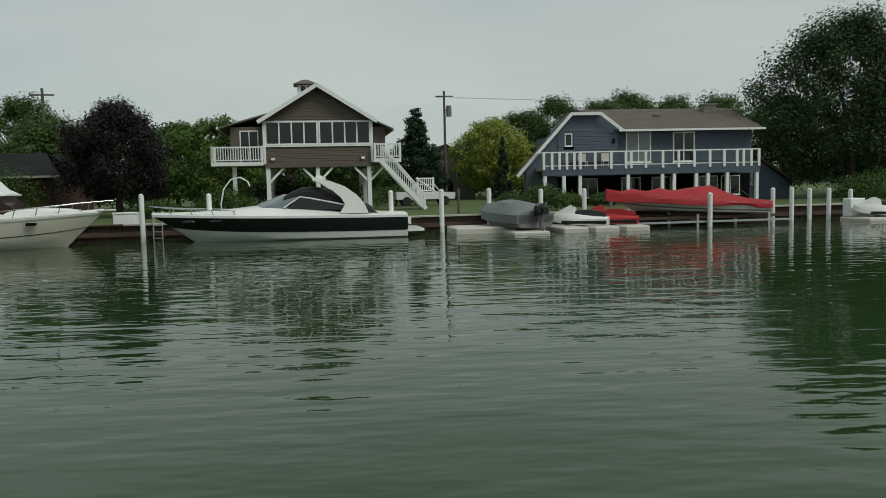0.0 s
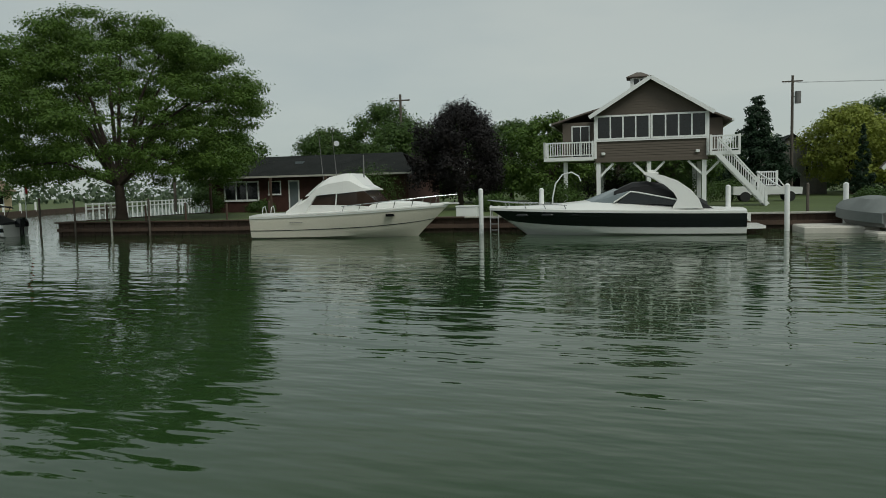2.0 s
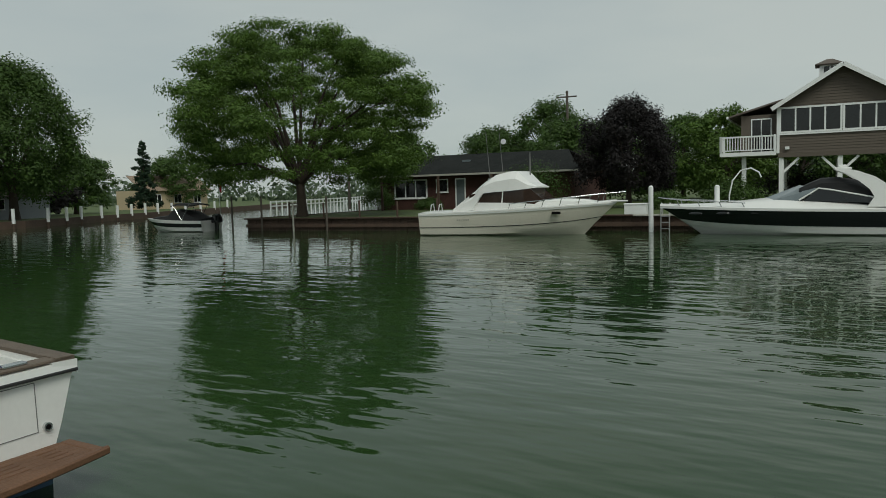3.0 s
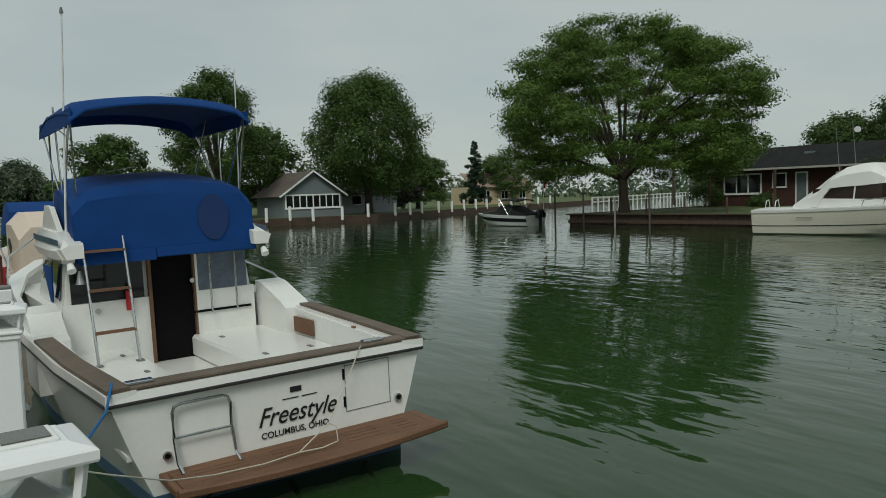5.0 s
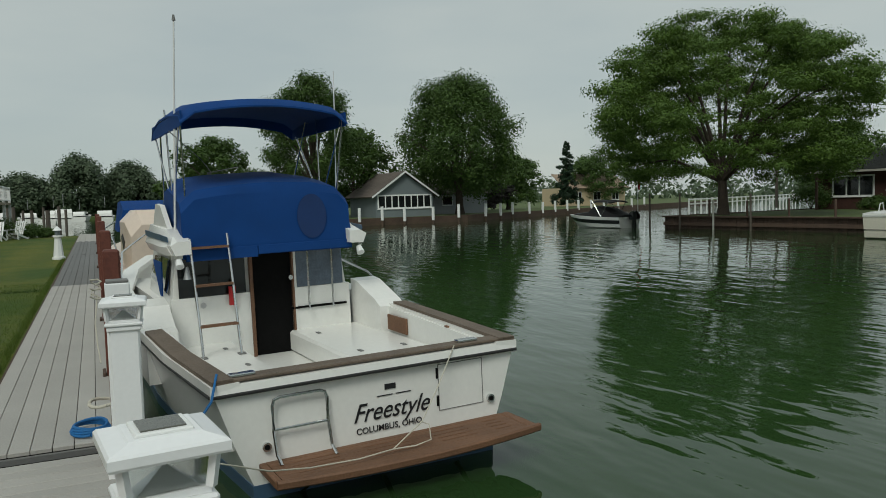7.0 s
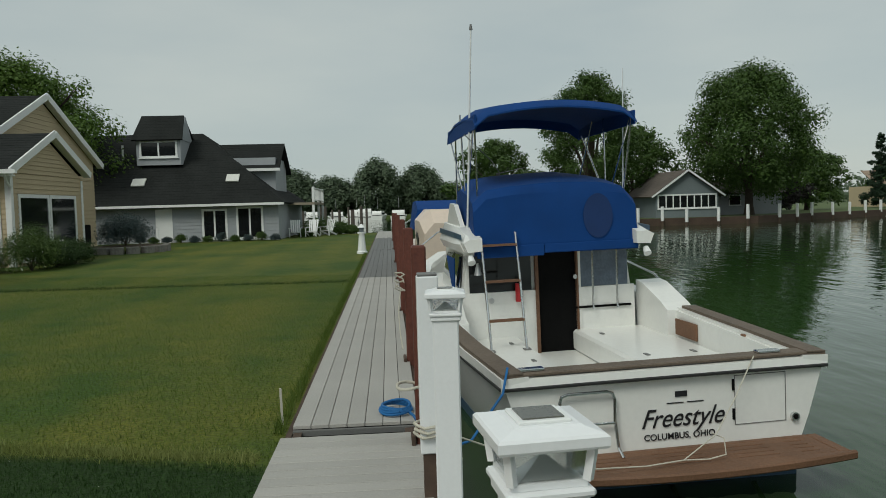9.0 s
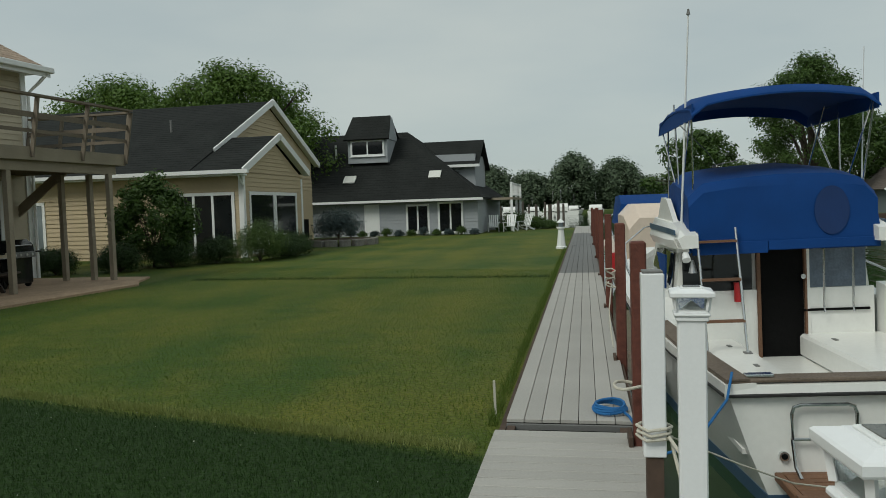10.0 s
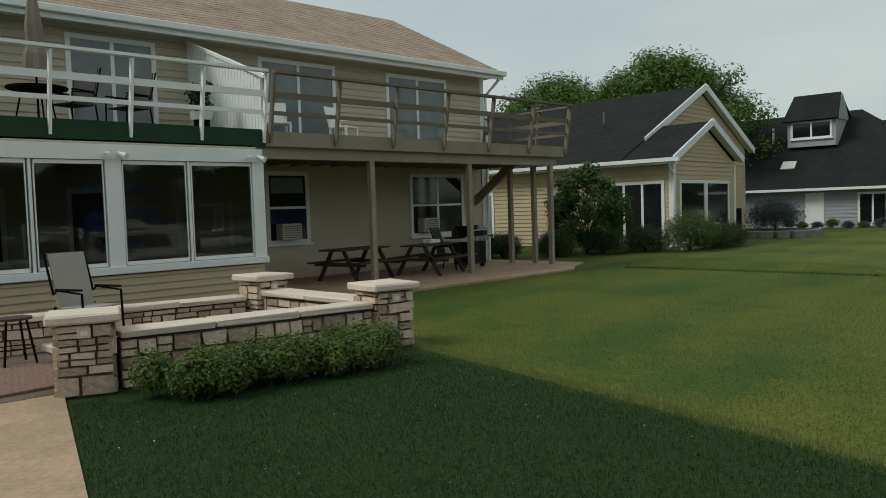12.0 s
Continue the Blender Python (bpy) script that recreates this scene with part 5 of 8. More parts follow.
P1, P2, P3 = (-3.45, -7.80), (-6.80, -7.1), (-6.95, -9.85)
pillar(*P1, -24, "square stacked-stone pillar with a limestone cap beside the walk")
pillar(*P2, -10, "square stacked-stone pillar with a limestone cap at the lawn corner")
pillar(*P3, 0, "square stacked-stone pillar with a limestone cap by the sun room")


def low_wall(p, q, z1, label):
    t = thing("stone_wall", label, "wall", pose(0, 0, ZG))
    p, q = Vector(p), Vector(q)
    d = (q - p).normalized()
    n = Vector((-d.y, d.x))
    pbar("core", MORTAR, t, (*p, z1 / 2 - 0.05), (*q, z1 / 2 - 0.05), 0.24, z1 + 0.06)
    stone_face(t, p + n * 0.13, q + n * 0.13, 0, z1 - 0.01, n)
    stone_face(t, p - n * 0.13, q - n * 0.13, 0, z1 - 0.01, -n)
    L = (q - p).length
    k = max(1, round(L / 0.9))
    for i in range(k):
        a, b = p.lerp(q, i / k), p.lerp(q, (i + 1) / k)
        bm = bmesh.new()
        L2 = (b - a).length
        bm_box(bm, -L2 / 2 + 0.004, L2 / 2 - 0.004, -0.2, 0.2, 0, 0.075, 0.014)
        for v in bm.verts:
            v.co.z += rs.uniform(-0.005, 0.005)
            v.co.y += rs.uniform(-0.012, 0.012)
        ob = part("coping_stone", bm, CAPSTONE, t)
        ob.matrix_local = Matrix.Translation((*((a + b) / 2), z1)) @ pose(0, 0, 0, 0, 0, math.degrees(math.atan2(d.y, d.x)))
    return t


low_wall((-3.73, -7.74), (-6.52, -7.14), 0.50, "low stacked-stone terrace wall with pale coping")
low_wall((-6.78, -7.40), (-6.92, -9.58), 0.50, "low stacked-stone side wall of the terrace with pale coping")
low_wall((-6.66, -9.98), (-0.2, -11.5), 0.42, "low stacked-stone wall in front of the sun room")
bm = bmesh.new()
bm_prism(bm, [(-6.9, -10.1), (-6.75, -7.1), (-3.45, -7.8), (3.0, -8.6), (3.0, -12.1)], "z", 0.4, ZG + 0.03)
ter = solo("terrace", bm, MORTAR, "small brick-paved terrace inside the stone walls", "terrace", kind="structure")
bm = bmesh.new()
bm_box(bm, -0.095, 0.095, -0.045, 0.045, 0, 0.03, 0.004)
paver_me = mesh_of("paver", bm, PAVER)
n = 0
for j in range(17):
    for i in range(20):
        x, y = -1.4 - i * 0.2 - (j % 2) * 0.1, -8.15 - j * 0.1
        if x > -6.6 and y > -9.7 and y < -7.85 + (x + 3.0) * 0.0 and n < 300:
            piece("paver", paver_me, ter, pose(x, y, ZG + 0.031, 0, 0, rs.uniform(-1, 1)))
            n += 1
bm = bmesh.new()
bm_prism(bm, [(-3.12, -7.5), (-2.10, -4.6), (-1.55, -3.2), (-0.95, -0.76), (1.2, -0.76), (0.6, -7.6), (-0.2, -8.6), (-3.4, -8.3)], "z", 0.45, ZG + 0.025)
solo("walkway", bm, CONCRETE, "tan concrete walk from terrace to dock", "walkway", kind="structure")


# ---- the moored cabin cruiser beside the dock ----
# local frame: x forward from the transom, y to port side away from the dock (boat heads along world -x), z above the water
BOAT = pose(-6.2, 2.26, 0, -1.1, 0, 180 + 4)
C = thing("cabin_cruiser", "white cabin cruiser with blue canvas, stern toward the lantern posts", "boat", BOAT)


def half(x, w_deck, z_deck, w_chine, z_chine, z_keel):
    """One hull section: starboard sheer, chine, keel, chine, port sheer."""
    return [(x, -w_deck, z_deck), (x, -(w_deck * 0.55 + w_chine * 0.45), (z_deck + z_chine) / 2), (x, -w_chine, z_chine), (x, 0, z_keel),
            (x, w_chine, z_chine), (x, w_deck * 0.55 + w_chine * 0.45, (z_deck + z_chine) / 2), (x, w_deck, z_deck)]


bm = bmesh.new()
secs = [half(0.0, 1.34, 0.90, 1.03, 0.02, -0.35), half(1.5, 1.45, 0.92, 1.16, 0.02, -0.4), half(3.5, 1.5, 0.98, 1.24, 0.03, -0.45),
        half(5.5, 1.45, 1.1, 1.15, 0.08, -0.45), half(7.2, 1.15, 1.25, 0.75, 0.18, -0.4), half(8.4, 0.62, 1.38, 0.32, 0.4, -0.2), half(9.0, 0.06, 1.46, 0.04, 0.9, 0.6)]
bm_loft(bm, secs)
bm.faces.ensure_lookup_table()
hull = part("hull", bm, GEL, C, "white gelcoat hull", smooth=True)
bm = bmesh.new()
bm_loft(bm, [[(x, -w - 0.006, z0), (x, -w - 0.006, z1), (x, w + 0.006, z1), (x, w + 0.006, z0)] for x, w, z0, z1 in ((-0.004, 1.075, -0.3, 0.13), (1.5, 1.20, -0.3, 0.13), (3.5, 1.275, -0.3, 0.13), (5.5, 1.2, -0.3, 0.13))], True)
part("boot_stripe", bm, BLUESTRIPE, hull, "dark blue bottom paint")
# rub rail and gunwale cap
for s in (-1, 1):
    pts = [(x, s * (w + 0.02), z) for x, w, z in ((0.0, 1.34, 0.865), (1.5, 1.44, 0.875), (3.5, 1.49, 0.90), (5.5, 1.44, 0.97), (7.2, 1.15, 1.12), (8.4, 0.63, 1.26), (9.0, 0.08, 1.34))]
    ptube("rub_rail", RUBBER, hull, pts, 0.014)
    bm = bmesh.new()
    bm_loft(bm, [[(x, s * (w + 0.015), z - 0.06), (x, s * (w + 0.02), z + 0.05), (x, s * (w - 0.20), z + 0.06), (x, s * (w - 0.20), z - 0.02)] for x, w, z in ((-0.03, 1.34, 0.90), (1.5, 1.45, 0.92), (3.5, 1.5, 0.98), (5.5, 1.45, 1.1), (7.2, 1.15, 1.25), (8.4, 0.66, 1.38))], True)
    part("side_deck", bm, GEL, C)
    bm = bmesh.new()
    bm_loft(bm, [[(x, s * (w + 0.005), z + 0.052), (x, s * (w + 0.005), z + 0.085), (x, s * (w - 0.16), z + 0.09), (x, s * (w - 0.16), z + 0.06)] for x, w, z in ((-0.02, 1.34, 0.90), (1.2, 1.43, 0.915), (2.5, 1.475, 0.945))], True)
    part("gunwale_cap", bm, TEAKG, C, "weathered teak gunwale cap")
ptube("rub_rail", RUBBER, hull, [(-0.035, -1.35, 0.868), (-0.055, -0.6, 0.876), (-0.055, 0.6, 0.876), (-0.035, 1.35, 0.868)], 0.014)
bm = bmesh.new()
bm_loft(bm, [[(x0, y, 0.855), (x0 - 0.035, y, 0.865), (x0 - 0.022, y, 0.945), (0.16, y, 0.957), (0.16, y, 0.86)] for y, x0 in ((-1.35, 0.0), (-0.6, -0.02), (0.6, -0.02), (1.35, 0.0))], True)
part("transom_coaming", bm, GEL, C)
pbox("gunwale_cap", TEAKG, C, -0.02, 0.15, -1.33, 1.33, 0.957, 0.985, 0.008, "weathered teak gunwale cap")
# cockpit: sole, inner liners, raised engine boxes
pbox("cockpit_sole", GEL, C, 0.10, 3.5, -1.22, 1.22, 0.40, 0.44)
for s in (-1, 1):
    bm = bmesh.new()
    bm_loft(bm, [[(x, s * (w - 0.2), 0.42), (x, s * (w - 0.2), z + 0.03), (x, s * (w - 0.23), z + 0.03), (x, s * (w - 0.23), 0.42)] for x, w, z in ((0.1, 1.35, 0.9), (1.5, 1.45, 0.92), (3.4, 1.5, 0.98))], True)
    part("cockpit_liner", bm, GEL, C)
pbox("transom_liner", GEL, C, 0.08, 0.15, -1.15, 1.15, 0.42, 0.95)
pbox("engine_box", GEL, C, 1.3, 3.35, -1.2, -0.42, 0.44, 0.66, 0.03, "white engine hatch box")
pbox("engine_box", GEL, C, 1.0, 3.35, 0.28, 1.22, 0.44, 0.70, 0.03, "white engine hatch box")
for x, y, z in ((1.9, -0.6, 0.662), (2.9, -0.6, 0.662), (1.6, 0.5, 0.702), (1.6, 1.0, 0.702), (2.9, 0.5, 0.702)):
    pbox("latch", GREYPL, C, x - 0.05, x + 0.05, y - 0.02, y + 0.02, z - 0.004, z + 0.006)
pbox("locker_hatch", TEAK, C, 1.95, 2.45, 1.205, 1.228, 0.72, 0.90, 0.004, "dark teak locker hatch")
pbox("side_pocket", TEAK, C, 0.95, 1.02, 1.19, 1.235, 0.60, 0.96, 0.004)
pbox("side_pocket", TEAK, C, 1.3, 2.0, -1.235, -1.20, 0.72, 0.90, 0.004)
# cabin
BX = 3.35
bm = bmesh.new()
cab = [(-1.16, 0.95), (-1.13, 1.22), (-1.06, 1.75), (1.06, 1.75), (1.13, 1.22), (1.16, 0.95)]
fore = [(-1.08, 1.1), (-1.05, 1.3), (-0.98, 1.7), (0.98, 1.7), (1.05, 1.3), (1.08, 1.1)]
nose = [(-0.7, 1.25), (-0.68, 1.35), (-0.6, 1.45), (0.6, 1.45), (0.68, 1.35), (0.7, 1.25)]
bm_loft(bm, [[(BX + 0.03, y, z) for y, z in cab], [(5.6, y, z) for y, z in fore], [(6.6, y * 0.9, z) for y, z in nose], [(8.2, y * 0.45, z + 0.08) for y, z in nose]], True)
cabin = part("cabin", bm, GEL, C, smooth=True)
pbox("foredeck", GEL, C, BX + 0.1, 7.4, -1.12, 1.12, 0.9, 1.13)
# aft bulkhead with its door opening
for ya, yb, za, zb in ((-1.16, -0.15, 0.44, 1.22), (0.36, 1.16, 0.44, 1.22), (-1.12, -0.15, 1.68, 1.78), (0.36, 1.12, 1.68, 1.78), (-0.15, 0.36, 1.72, 1.78)):
    pbox("bulkhead", GEL, C, BX - 0.03, BX + 0.02, ya, yb, za, zb)
pbox("aft_window", GLASSD, C, BX - 0.028, BX - 0.012, -1.06, -0.24, 1.225, 1.68, 0.0, "dark tinted cabin window")
pbox("aft_window", CURTAIN, C, BX - 0.028, BX - 0.012, 0.43, 1.07, 1.225, 1.68, 0.0, "cabin window with blue curtain behind")
pbox("door_post", TEAK, C, BX - 0.06, BX + 0.0, -0.19, -0.15, 0.44, 1.74)
pbox("door_post", TEAK, C, BX - 0.06, BX + 0.0, 0.36, 0.385, 0.44, 1.74)
pbox("door_post", GEL, C, BX - 0.05, BX + 0.0, 0.387, 0.42, 0.44, 1.74)
# flat panel flush with the bulkhead; the unlit cabin inside is painted black
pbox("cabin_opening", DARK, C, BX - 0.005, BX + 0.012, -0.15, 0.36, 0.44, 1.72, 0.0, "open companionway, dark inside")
pcyl("door_knob", CHROME, C, (BX - 0.10, 0.33, 1.36), (BX - 0.06, 0.33, 1.36), 0.03)
for s in (-1, 1):
    bm = bmesh.new()
    bm_loft(bm, [[(x, s * (y0 + 0.004), z0), (x + dx, s * (y1 + 0.004), z1), (x + dx, s * (y1 + 0.012), z1), (x, s * (y0 + 0.012), z0)] for x, dx, y0, z0, y1, z1 in ((BX + 0.25, 0.08, 1.128, 1.25, 1.07, 1.66), (4.3, 0.05, 1.10, 1.28, 1.045, 1.66))], True)
    part("side_window", bm, GLASSD, C, "tinted side window")
    bm = bmesh.new()
    bm_loft(bm, [[(x, s * (y0 + 0.004), z0), (x + dx, s * (y1 + 0.004), z1), (x + dx, s * (y1 + 0.012), z1), (x, s * (y0 + 0.012), z0)] for x, dx, y0, z0, y1, z1 in ((4.45, 0.02, 1.095, 1.29, 1.04, 1.66), (5.45, -0.15, 1.06, 1.33, 1.0, 1.62))], True)
    part("side_window", bm, GLASSD, C, "tinted side window")
bm = bmesh.new()
bm_prism(bm, [(3.85, 1.62), (4.5, 1.62), (4.1, 1.2), (3.95, 1.2)], "y", -1.16, -1.145)
part("window_cover", bm, BLUECAN, C, "blue canvas window cover")
# step and wing at the port side deck
bm = bmesh.new()
bm_prism(bm, [(2.5, 0.44), (3.4, 0.44), (3.4, 1.26), (3.2, 1.24), (2.65, 1.06), (2.5, 0.99)], "y", 1.14, 1.46)
part("wing", bm, GEL, C)
bm = bmesh.new()
bm_prism(bm, [(2.6, 0.44), (3.4, 0.44), (3.4, 1.25), (3.1, 1.2), (2.75, 1.0), (2.6, 0.97)], "y", -1.46, -1.14)
part("wing", bm, GEL, C)
# flybridge: overhanging deck and fairing
bm = bmesh.new()
bm_loft(bm, [[(x, -w, z0), (x, -w - 0.05, z0 + 0.10), (x, -w + 0.03, z1), (x, w - 0.03, z1), (x, w + 0.05, z0 + 0.10), (x, w, z0)] for x, w, z0, z1 in ((3.0, 1.17, 1.74, 1.93), (3.3, 1.20, 1.74, 2.02), (4.8, 1.15, 1.74, 2.06), (5.6, 0.95, 1.76, 2.05), (6.0, 0.5, 1.8, 2.0))], True)
part("flybridge", bm, GEL, C, smooth=True)
for s in (-1, 1):
    bm = bmesh.new()
    bm_loft(bm, [[(x, s * (w + 0.012), z0), (x, s * (w + 0.016), z1), (x, s * (w + 0.024), z1), (x, s * (w + 0.024), z0)] for x, w, z0, z1 in ((2.92, 1.195, 1.90, 1.955), (3.3, 1.215, 1.91, 1.975), (4.8, 1.17, 1.92, 1.99))], True)
    part("stripe", bm, BLUESTRIPE, C, "blue-grey side stripe")
    bm = bmesh.new()
    bm_prism(bm, [(3.5, 2.02), (4.6, 2.05), (4.3, 2.32), (3.95, 2.30)], "y", s * 1.08 - 0.03, s * 1.08 + 0.03)
    fin = part("side_fin", bm, GEL, C)
    pcyl("deck_lamp", WHITE, C, (2.84, s * 1.12, 1.70), (2.78, s * 1.12, 1.63), 0.035, 0.05, 10)
for s in (-1, 1):
    bm = bmesh.new()
    bm_loft(bm, [[(x, s * 0.98, 1.76), (x, s * 1.16, 1.75), (x, s * 1.21, 1.86), (x, s * 1.13, z1), (x, s * 0.98, z1)] for x, z1 in ((2.78, 1.90), (3.05, 1.96))], True)
    part("flybridge_lip", bm, GEL, C, smooth=True)
bell = pcyl("bell", ALU, C, (3.12, -0.98, 1.46), (3.12, -0.98, 1.60), 0.055, 0.015, 12)
# canvas cover over the flybridge, cloth sagging between its bows
bm = bmesh.new()
rngc = np.random.default_rng(5)
rows_c = []
for x, w, zt, zb in ((2.92, 1.10, 2.36, 1.70), (2.99, 1.09, 2.46, 1.72), (3.4, 1.06, 2.54, 1.96), (4.0, 1.04, 2.62, 2.02), (4.6, 1.0, 2.60, 2.02), (5.1, 0.85, 2.48, 2.02), (5.45, 0.6, 2.2, 2.02)):
    ring = []
    for a in np.linspace(0, 1, 15):
        if a < 0.25:
            y, z = -w, zb + (zt - 0.07 - zb) * a / 0.25
        elif a > 0.75:
            y, z = w, zb + (zt - 0.07 - zb) * (1 - a) / 0.25
        else:
            f = (a - 0.25) / 0.5
            y, z = -w + 2 * w * f, zt + 0.05 * math.sin(math.pi * f) - 0.07 * (abs(2 * f - 1) ** 6)
        ring.append((x + rngc.normal() * 0.012, y + rngc.normal() * 0.010, z + rngc.normal() * 0.008))
    rows_c.append(ring)
bm_loft(bm, rows_c)
cover = part("bridge_cover", bm, BLUECAN, C, "bright blue canvas bridge cover", smooth=True)
pbox("cover_flap", BLUECAN, cover, 2.885, 2.905, -1.08, -0.19, 1.67, 1.80, 0.004)
pbox("cover_flap", BLUECAN, cover, 2.885, 2.905, -0.18, 1.08, 1.70, 1.80, 0.004)
bm = bmesh.new()
bmesh.ops.create_circle(bm, cap_ends=True, segments=28, radius=0.5, matrix=Matrix.Translation((2.90, 0.56, 2.10)) @ pose(0, 0, 0, 0, 90, 0) @ Matrix.Diagonal((0.52, 0.40, 1, 1)))
r = bmesh.ops.extrude_face_region(bm, geom=list(bm.faces))
bmesh.ops.translate(bm, verts=[v for v in r["geom"] if isinstance(v, bmesh.types.BMVert)], vec=(-0.006, 0, 0))
part("patch", bm, NAVY, cover, "dark oval mark on the canvas")
# bimini
bm = bmesh.new()
rows_c = []
for x, dz_ in ((2.75, -0.03), (2.85, 0.05), (3.5, 0.12), (4.2, 0.13), (4.75, 0.06), (4.85, -0.05)):
    rows_c.append([(x, y, 3.26 + dz_ + 0.12 * (1 - (y / 1.07) ** 2) - (0.08 if abs(y) > 1.05 else 0)) for y in np.linspace(-1.07, 1.07, 13)])
bm_loft(bm, rows_c, caps=False)
r = bmesh.ops.extrude_face_region(bm, geom=list(bm.faces))
bmesh.ops.translate(bm, verts=[v for v in r["geom"] if isinstance(v, bmesh.types.BMVert)], vec=(0, 0, 0.02))
bim = part("bimini", bm, BLUECAN, C, "blue canvas sun top on stainless bows", smooth=True)
for y in (-1.05, 1.05):
    pbox("valance", BLUECAN, bim, 2.78, 4.8, y - 0.012, y + 0.012, 3.14, 3.30)
    for p, q in (((3.7, y * 0.98, 2.25), (2.85, y, 3.30)), ((3.7, y * 0.98, 2.25), (4.75, y, 3.26)), ((3.75, y * 0.98, 2.3), (3.8, y, 3.42)), ((4.9, y * 0.9, 2.2), (4.2, y, 3.35)), ((3.1, y * 0.95, 2.3), (2.85, y, 3.3))):
        pcyl("bow", CHROME, bim, p, q, 0.012, None, 8)
# aerials
aer = pcyl("aerial", WHITE, C, (3.35, -1.1, 2.0), (3.05, -1.0, 4.30), 0.016, 0.010, 8)
pcyl("aerial_tip", GREYPL, aer, (3.05, -1.0, 4.30), (3.045, -1.0, 4.36), 0.025, 0.012, 8)
pcyl("aerial", WHITE, C, (3.4, 1.12, 2.0), (3.2, 1.10, 3.85), 0.012, 0.006, 8)
ptube("wire", GREYPL, C, [(3.0, -1.1, 3.1), (4.2, -0.5, 2.85), (5.0, -0.2, 2.72), (5.4, 0.3, 2.80)], 0.006)
pcyl("mast_lamp", GREYPL, C, (4.9, -0.25, 2.55), (4.9, -0.25, 2.72), 0.03, None, 8)
# ladder up to the bridge, rod holders, extinguisher
lad = ptube("ladder", CHROME, C, [(2.5, -0.98, 0.66), (2.86, -0.98, 1.92)], 0.016)
ptube("ladder_rail", CHROME, lad, [(2.5, -0.55, 0.66), (2.86, -0.55, 1.96)], 0.016)
for f in (0.26, 0.60, 0.92):
    pbox("tread", TEAK, lad, 2.5 + 0.36 * f - 0.04, 2.5 + 0.36 * f + 0.04, -0.98, -0.55, 0.66 + 1.26 * f - 0.012, 0.66 + 1.26 * f + 0.012)
for y in (-0.98, -0.55):
    pbox("foot", GREYPL, lad, 2.45, 2.55, y - 0.04, y + 0.04, 0.655, 0.672)
for y in (0.55, 0.88):
    ptube("grab_rail", CHROME, C, [(3.2, y, 0.96), (3.22, y, 1.05), (3.2, y, 1.7), (3.05, y, 1.84)], 0.014)
ext = pcyl("extinguisher", REDPAINT, C, (3.26, -0.43, 1.10), (3.26, -0.43, 1.32), 0.045, None, 12, "red fire extinguisher")
pcyl("nozzle", DARK, ext, (3.26, -0.43, 1.32), (3.26, -0.43, 1.40), 0.02, 0.012, 8)
pcyl("gauge", ALU, C, (3.30, -0.78, 1.12), (3.33, -0.78, 1.12), 0.035, None, 12)
pbox("rail_strip", DARK, C, 3.29, 3.32, 0.34, 1.10, 0.96, 0.985)
ptube("side_rail", CHROME, C, [(2.8, 1.42, 1.06), (3.6, 1.47, 1.30), (4.6, 1.46, 1.42), (6.5, 1.25, 1.62), (8.2, 0.7, 1.8), (9.0, 0.0, 1.9)], 0.014)
ptube("side_rail", CHROME, C, [(3.4, -1.45, 1.10), (4.6, -1.46, 1.42), (6.5, -1.25, 1.62), (8.2, -0.7, 1.8), (9.0, 0.0, 1.9)], 0.014)
# stern: swim platform of slats, boarding ladder, hatch, fittings, lettering
plat = pbox("swim_platform", TEAK, C, -0.06, -0.004, -0.98, 1.16, 0.235, 0.30, 0.006, "slatted teak swim platform")
for k in range(5):
    pbox("slat", TEAK, plat, -0.128 - k * 0.078, -0.066 - k * 0.078, -0.975, 1.155, 0.262, 0.30, 0.004)
for y, w in ((-0.90, 0.075), (-0.33, 0.11), (0.27, 0.11), (0.80, 0.09), (1.10, 0.055)):
    pbox("tie_board", TEAK, plat, -0.444, -0.062, y - w, y + w, 0.240, 0.2985)
for y in (-0.7, 0.0, 0.7):
    pbar("bracket", CHROME, plat, (-0.36, y, 0.238), (-0.01, y, 0.02), 0.04, 0.02)
bm = bmesh.new()
bm_loft(bm, [[(-0.446, y, 0.238), (-0.446, y, 0.301), (xo + 0.012, y, 0.303), (xo, y, 0.290), (xo, y, 0.250), (xo + 0.012, y, 0.238)] for y, xo in [(-1.02 + 2.30 * j / 14, -0.485 - 0.115 * (1 - (2 * j / 14 - 1) ** 2)) for j in range(15)]], True)
part("nosing", bm, TEAK, plat)
pbox("edge_board", TEAK, plat, -0.45, -0.01, 1.158, 1.25, 0.238, 0.302, 0.008)
pbox("edge_board", TEAK, plat, -0.45, -0.01, -1.03, -0.977, 0.238, 0.302, 0.008)
rail = ptube("boarding_ladder", CHROME, C, [(-0.16, -0.89, 0.30), (-0.08, -0.90, 0.36), (-0.05, -0.91, 0.55), (-0.05, -0.91, 0.74), (-0.05, -0.895, 0.785), (-0.05, -0.85, 0.80), (-0.05, -0.53, 0.80), (-0.05, -0.485, 0.785), (-0.05, -0.47, 0.74), (-0.05, -0.47, 0.55), (-0.08, -0.46, 0.36), (-0.16, -0.45, 0.30)], 0.014)
ptube("rung", CHROME, rail, [(-0.05, -0.91, 0.55), (-0.05, -0.47, 0.55)], 0.012)
for y, z in ((-0.96, 0.42), (1.07, 0.46)):
    pcyl("exhaust", CHROME, C, (-0.03, y, z), (0.02, y, z), 0.035, None, 14)
    pcyl("exhaust_bore", DARK, C, (-0.034, y, z), (-0.029, y, z), 0.022, None, 12)
bm = bmesh.new()
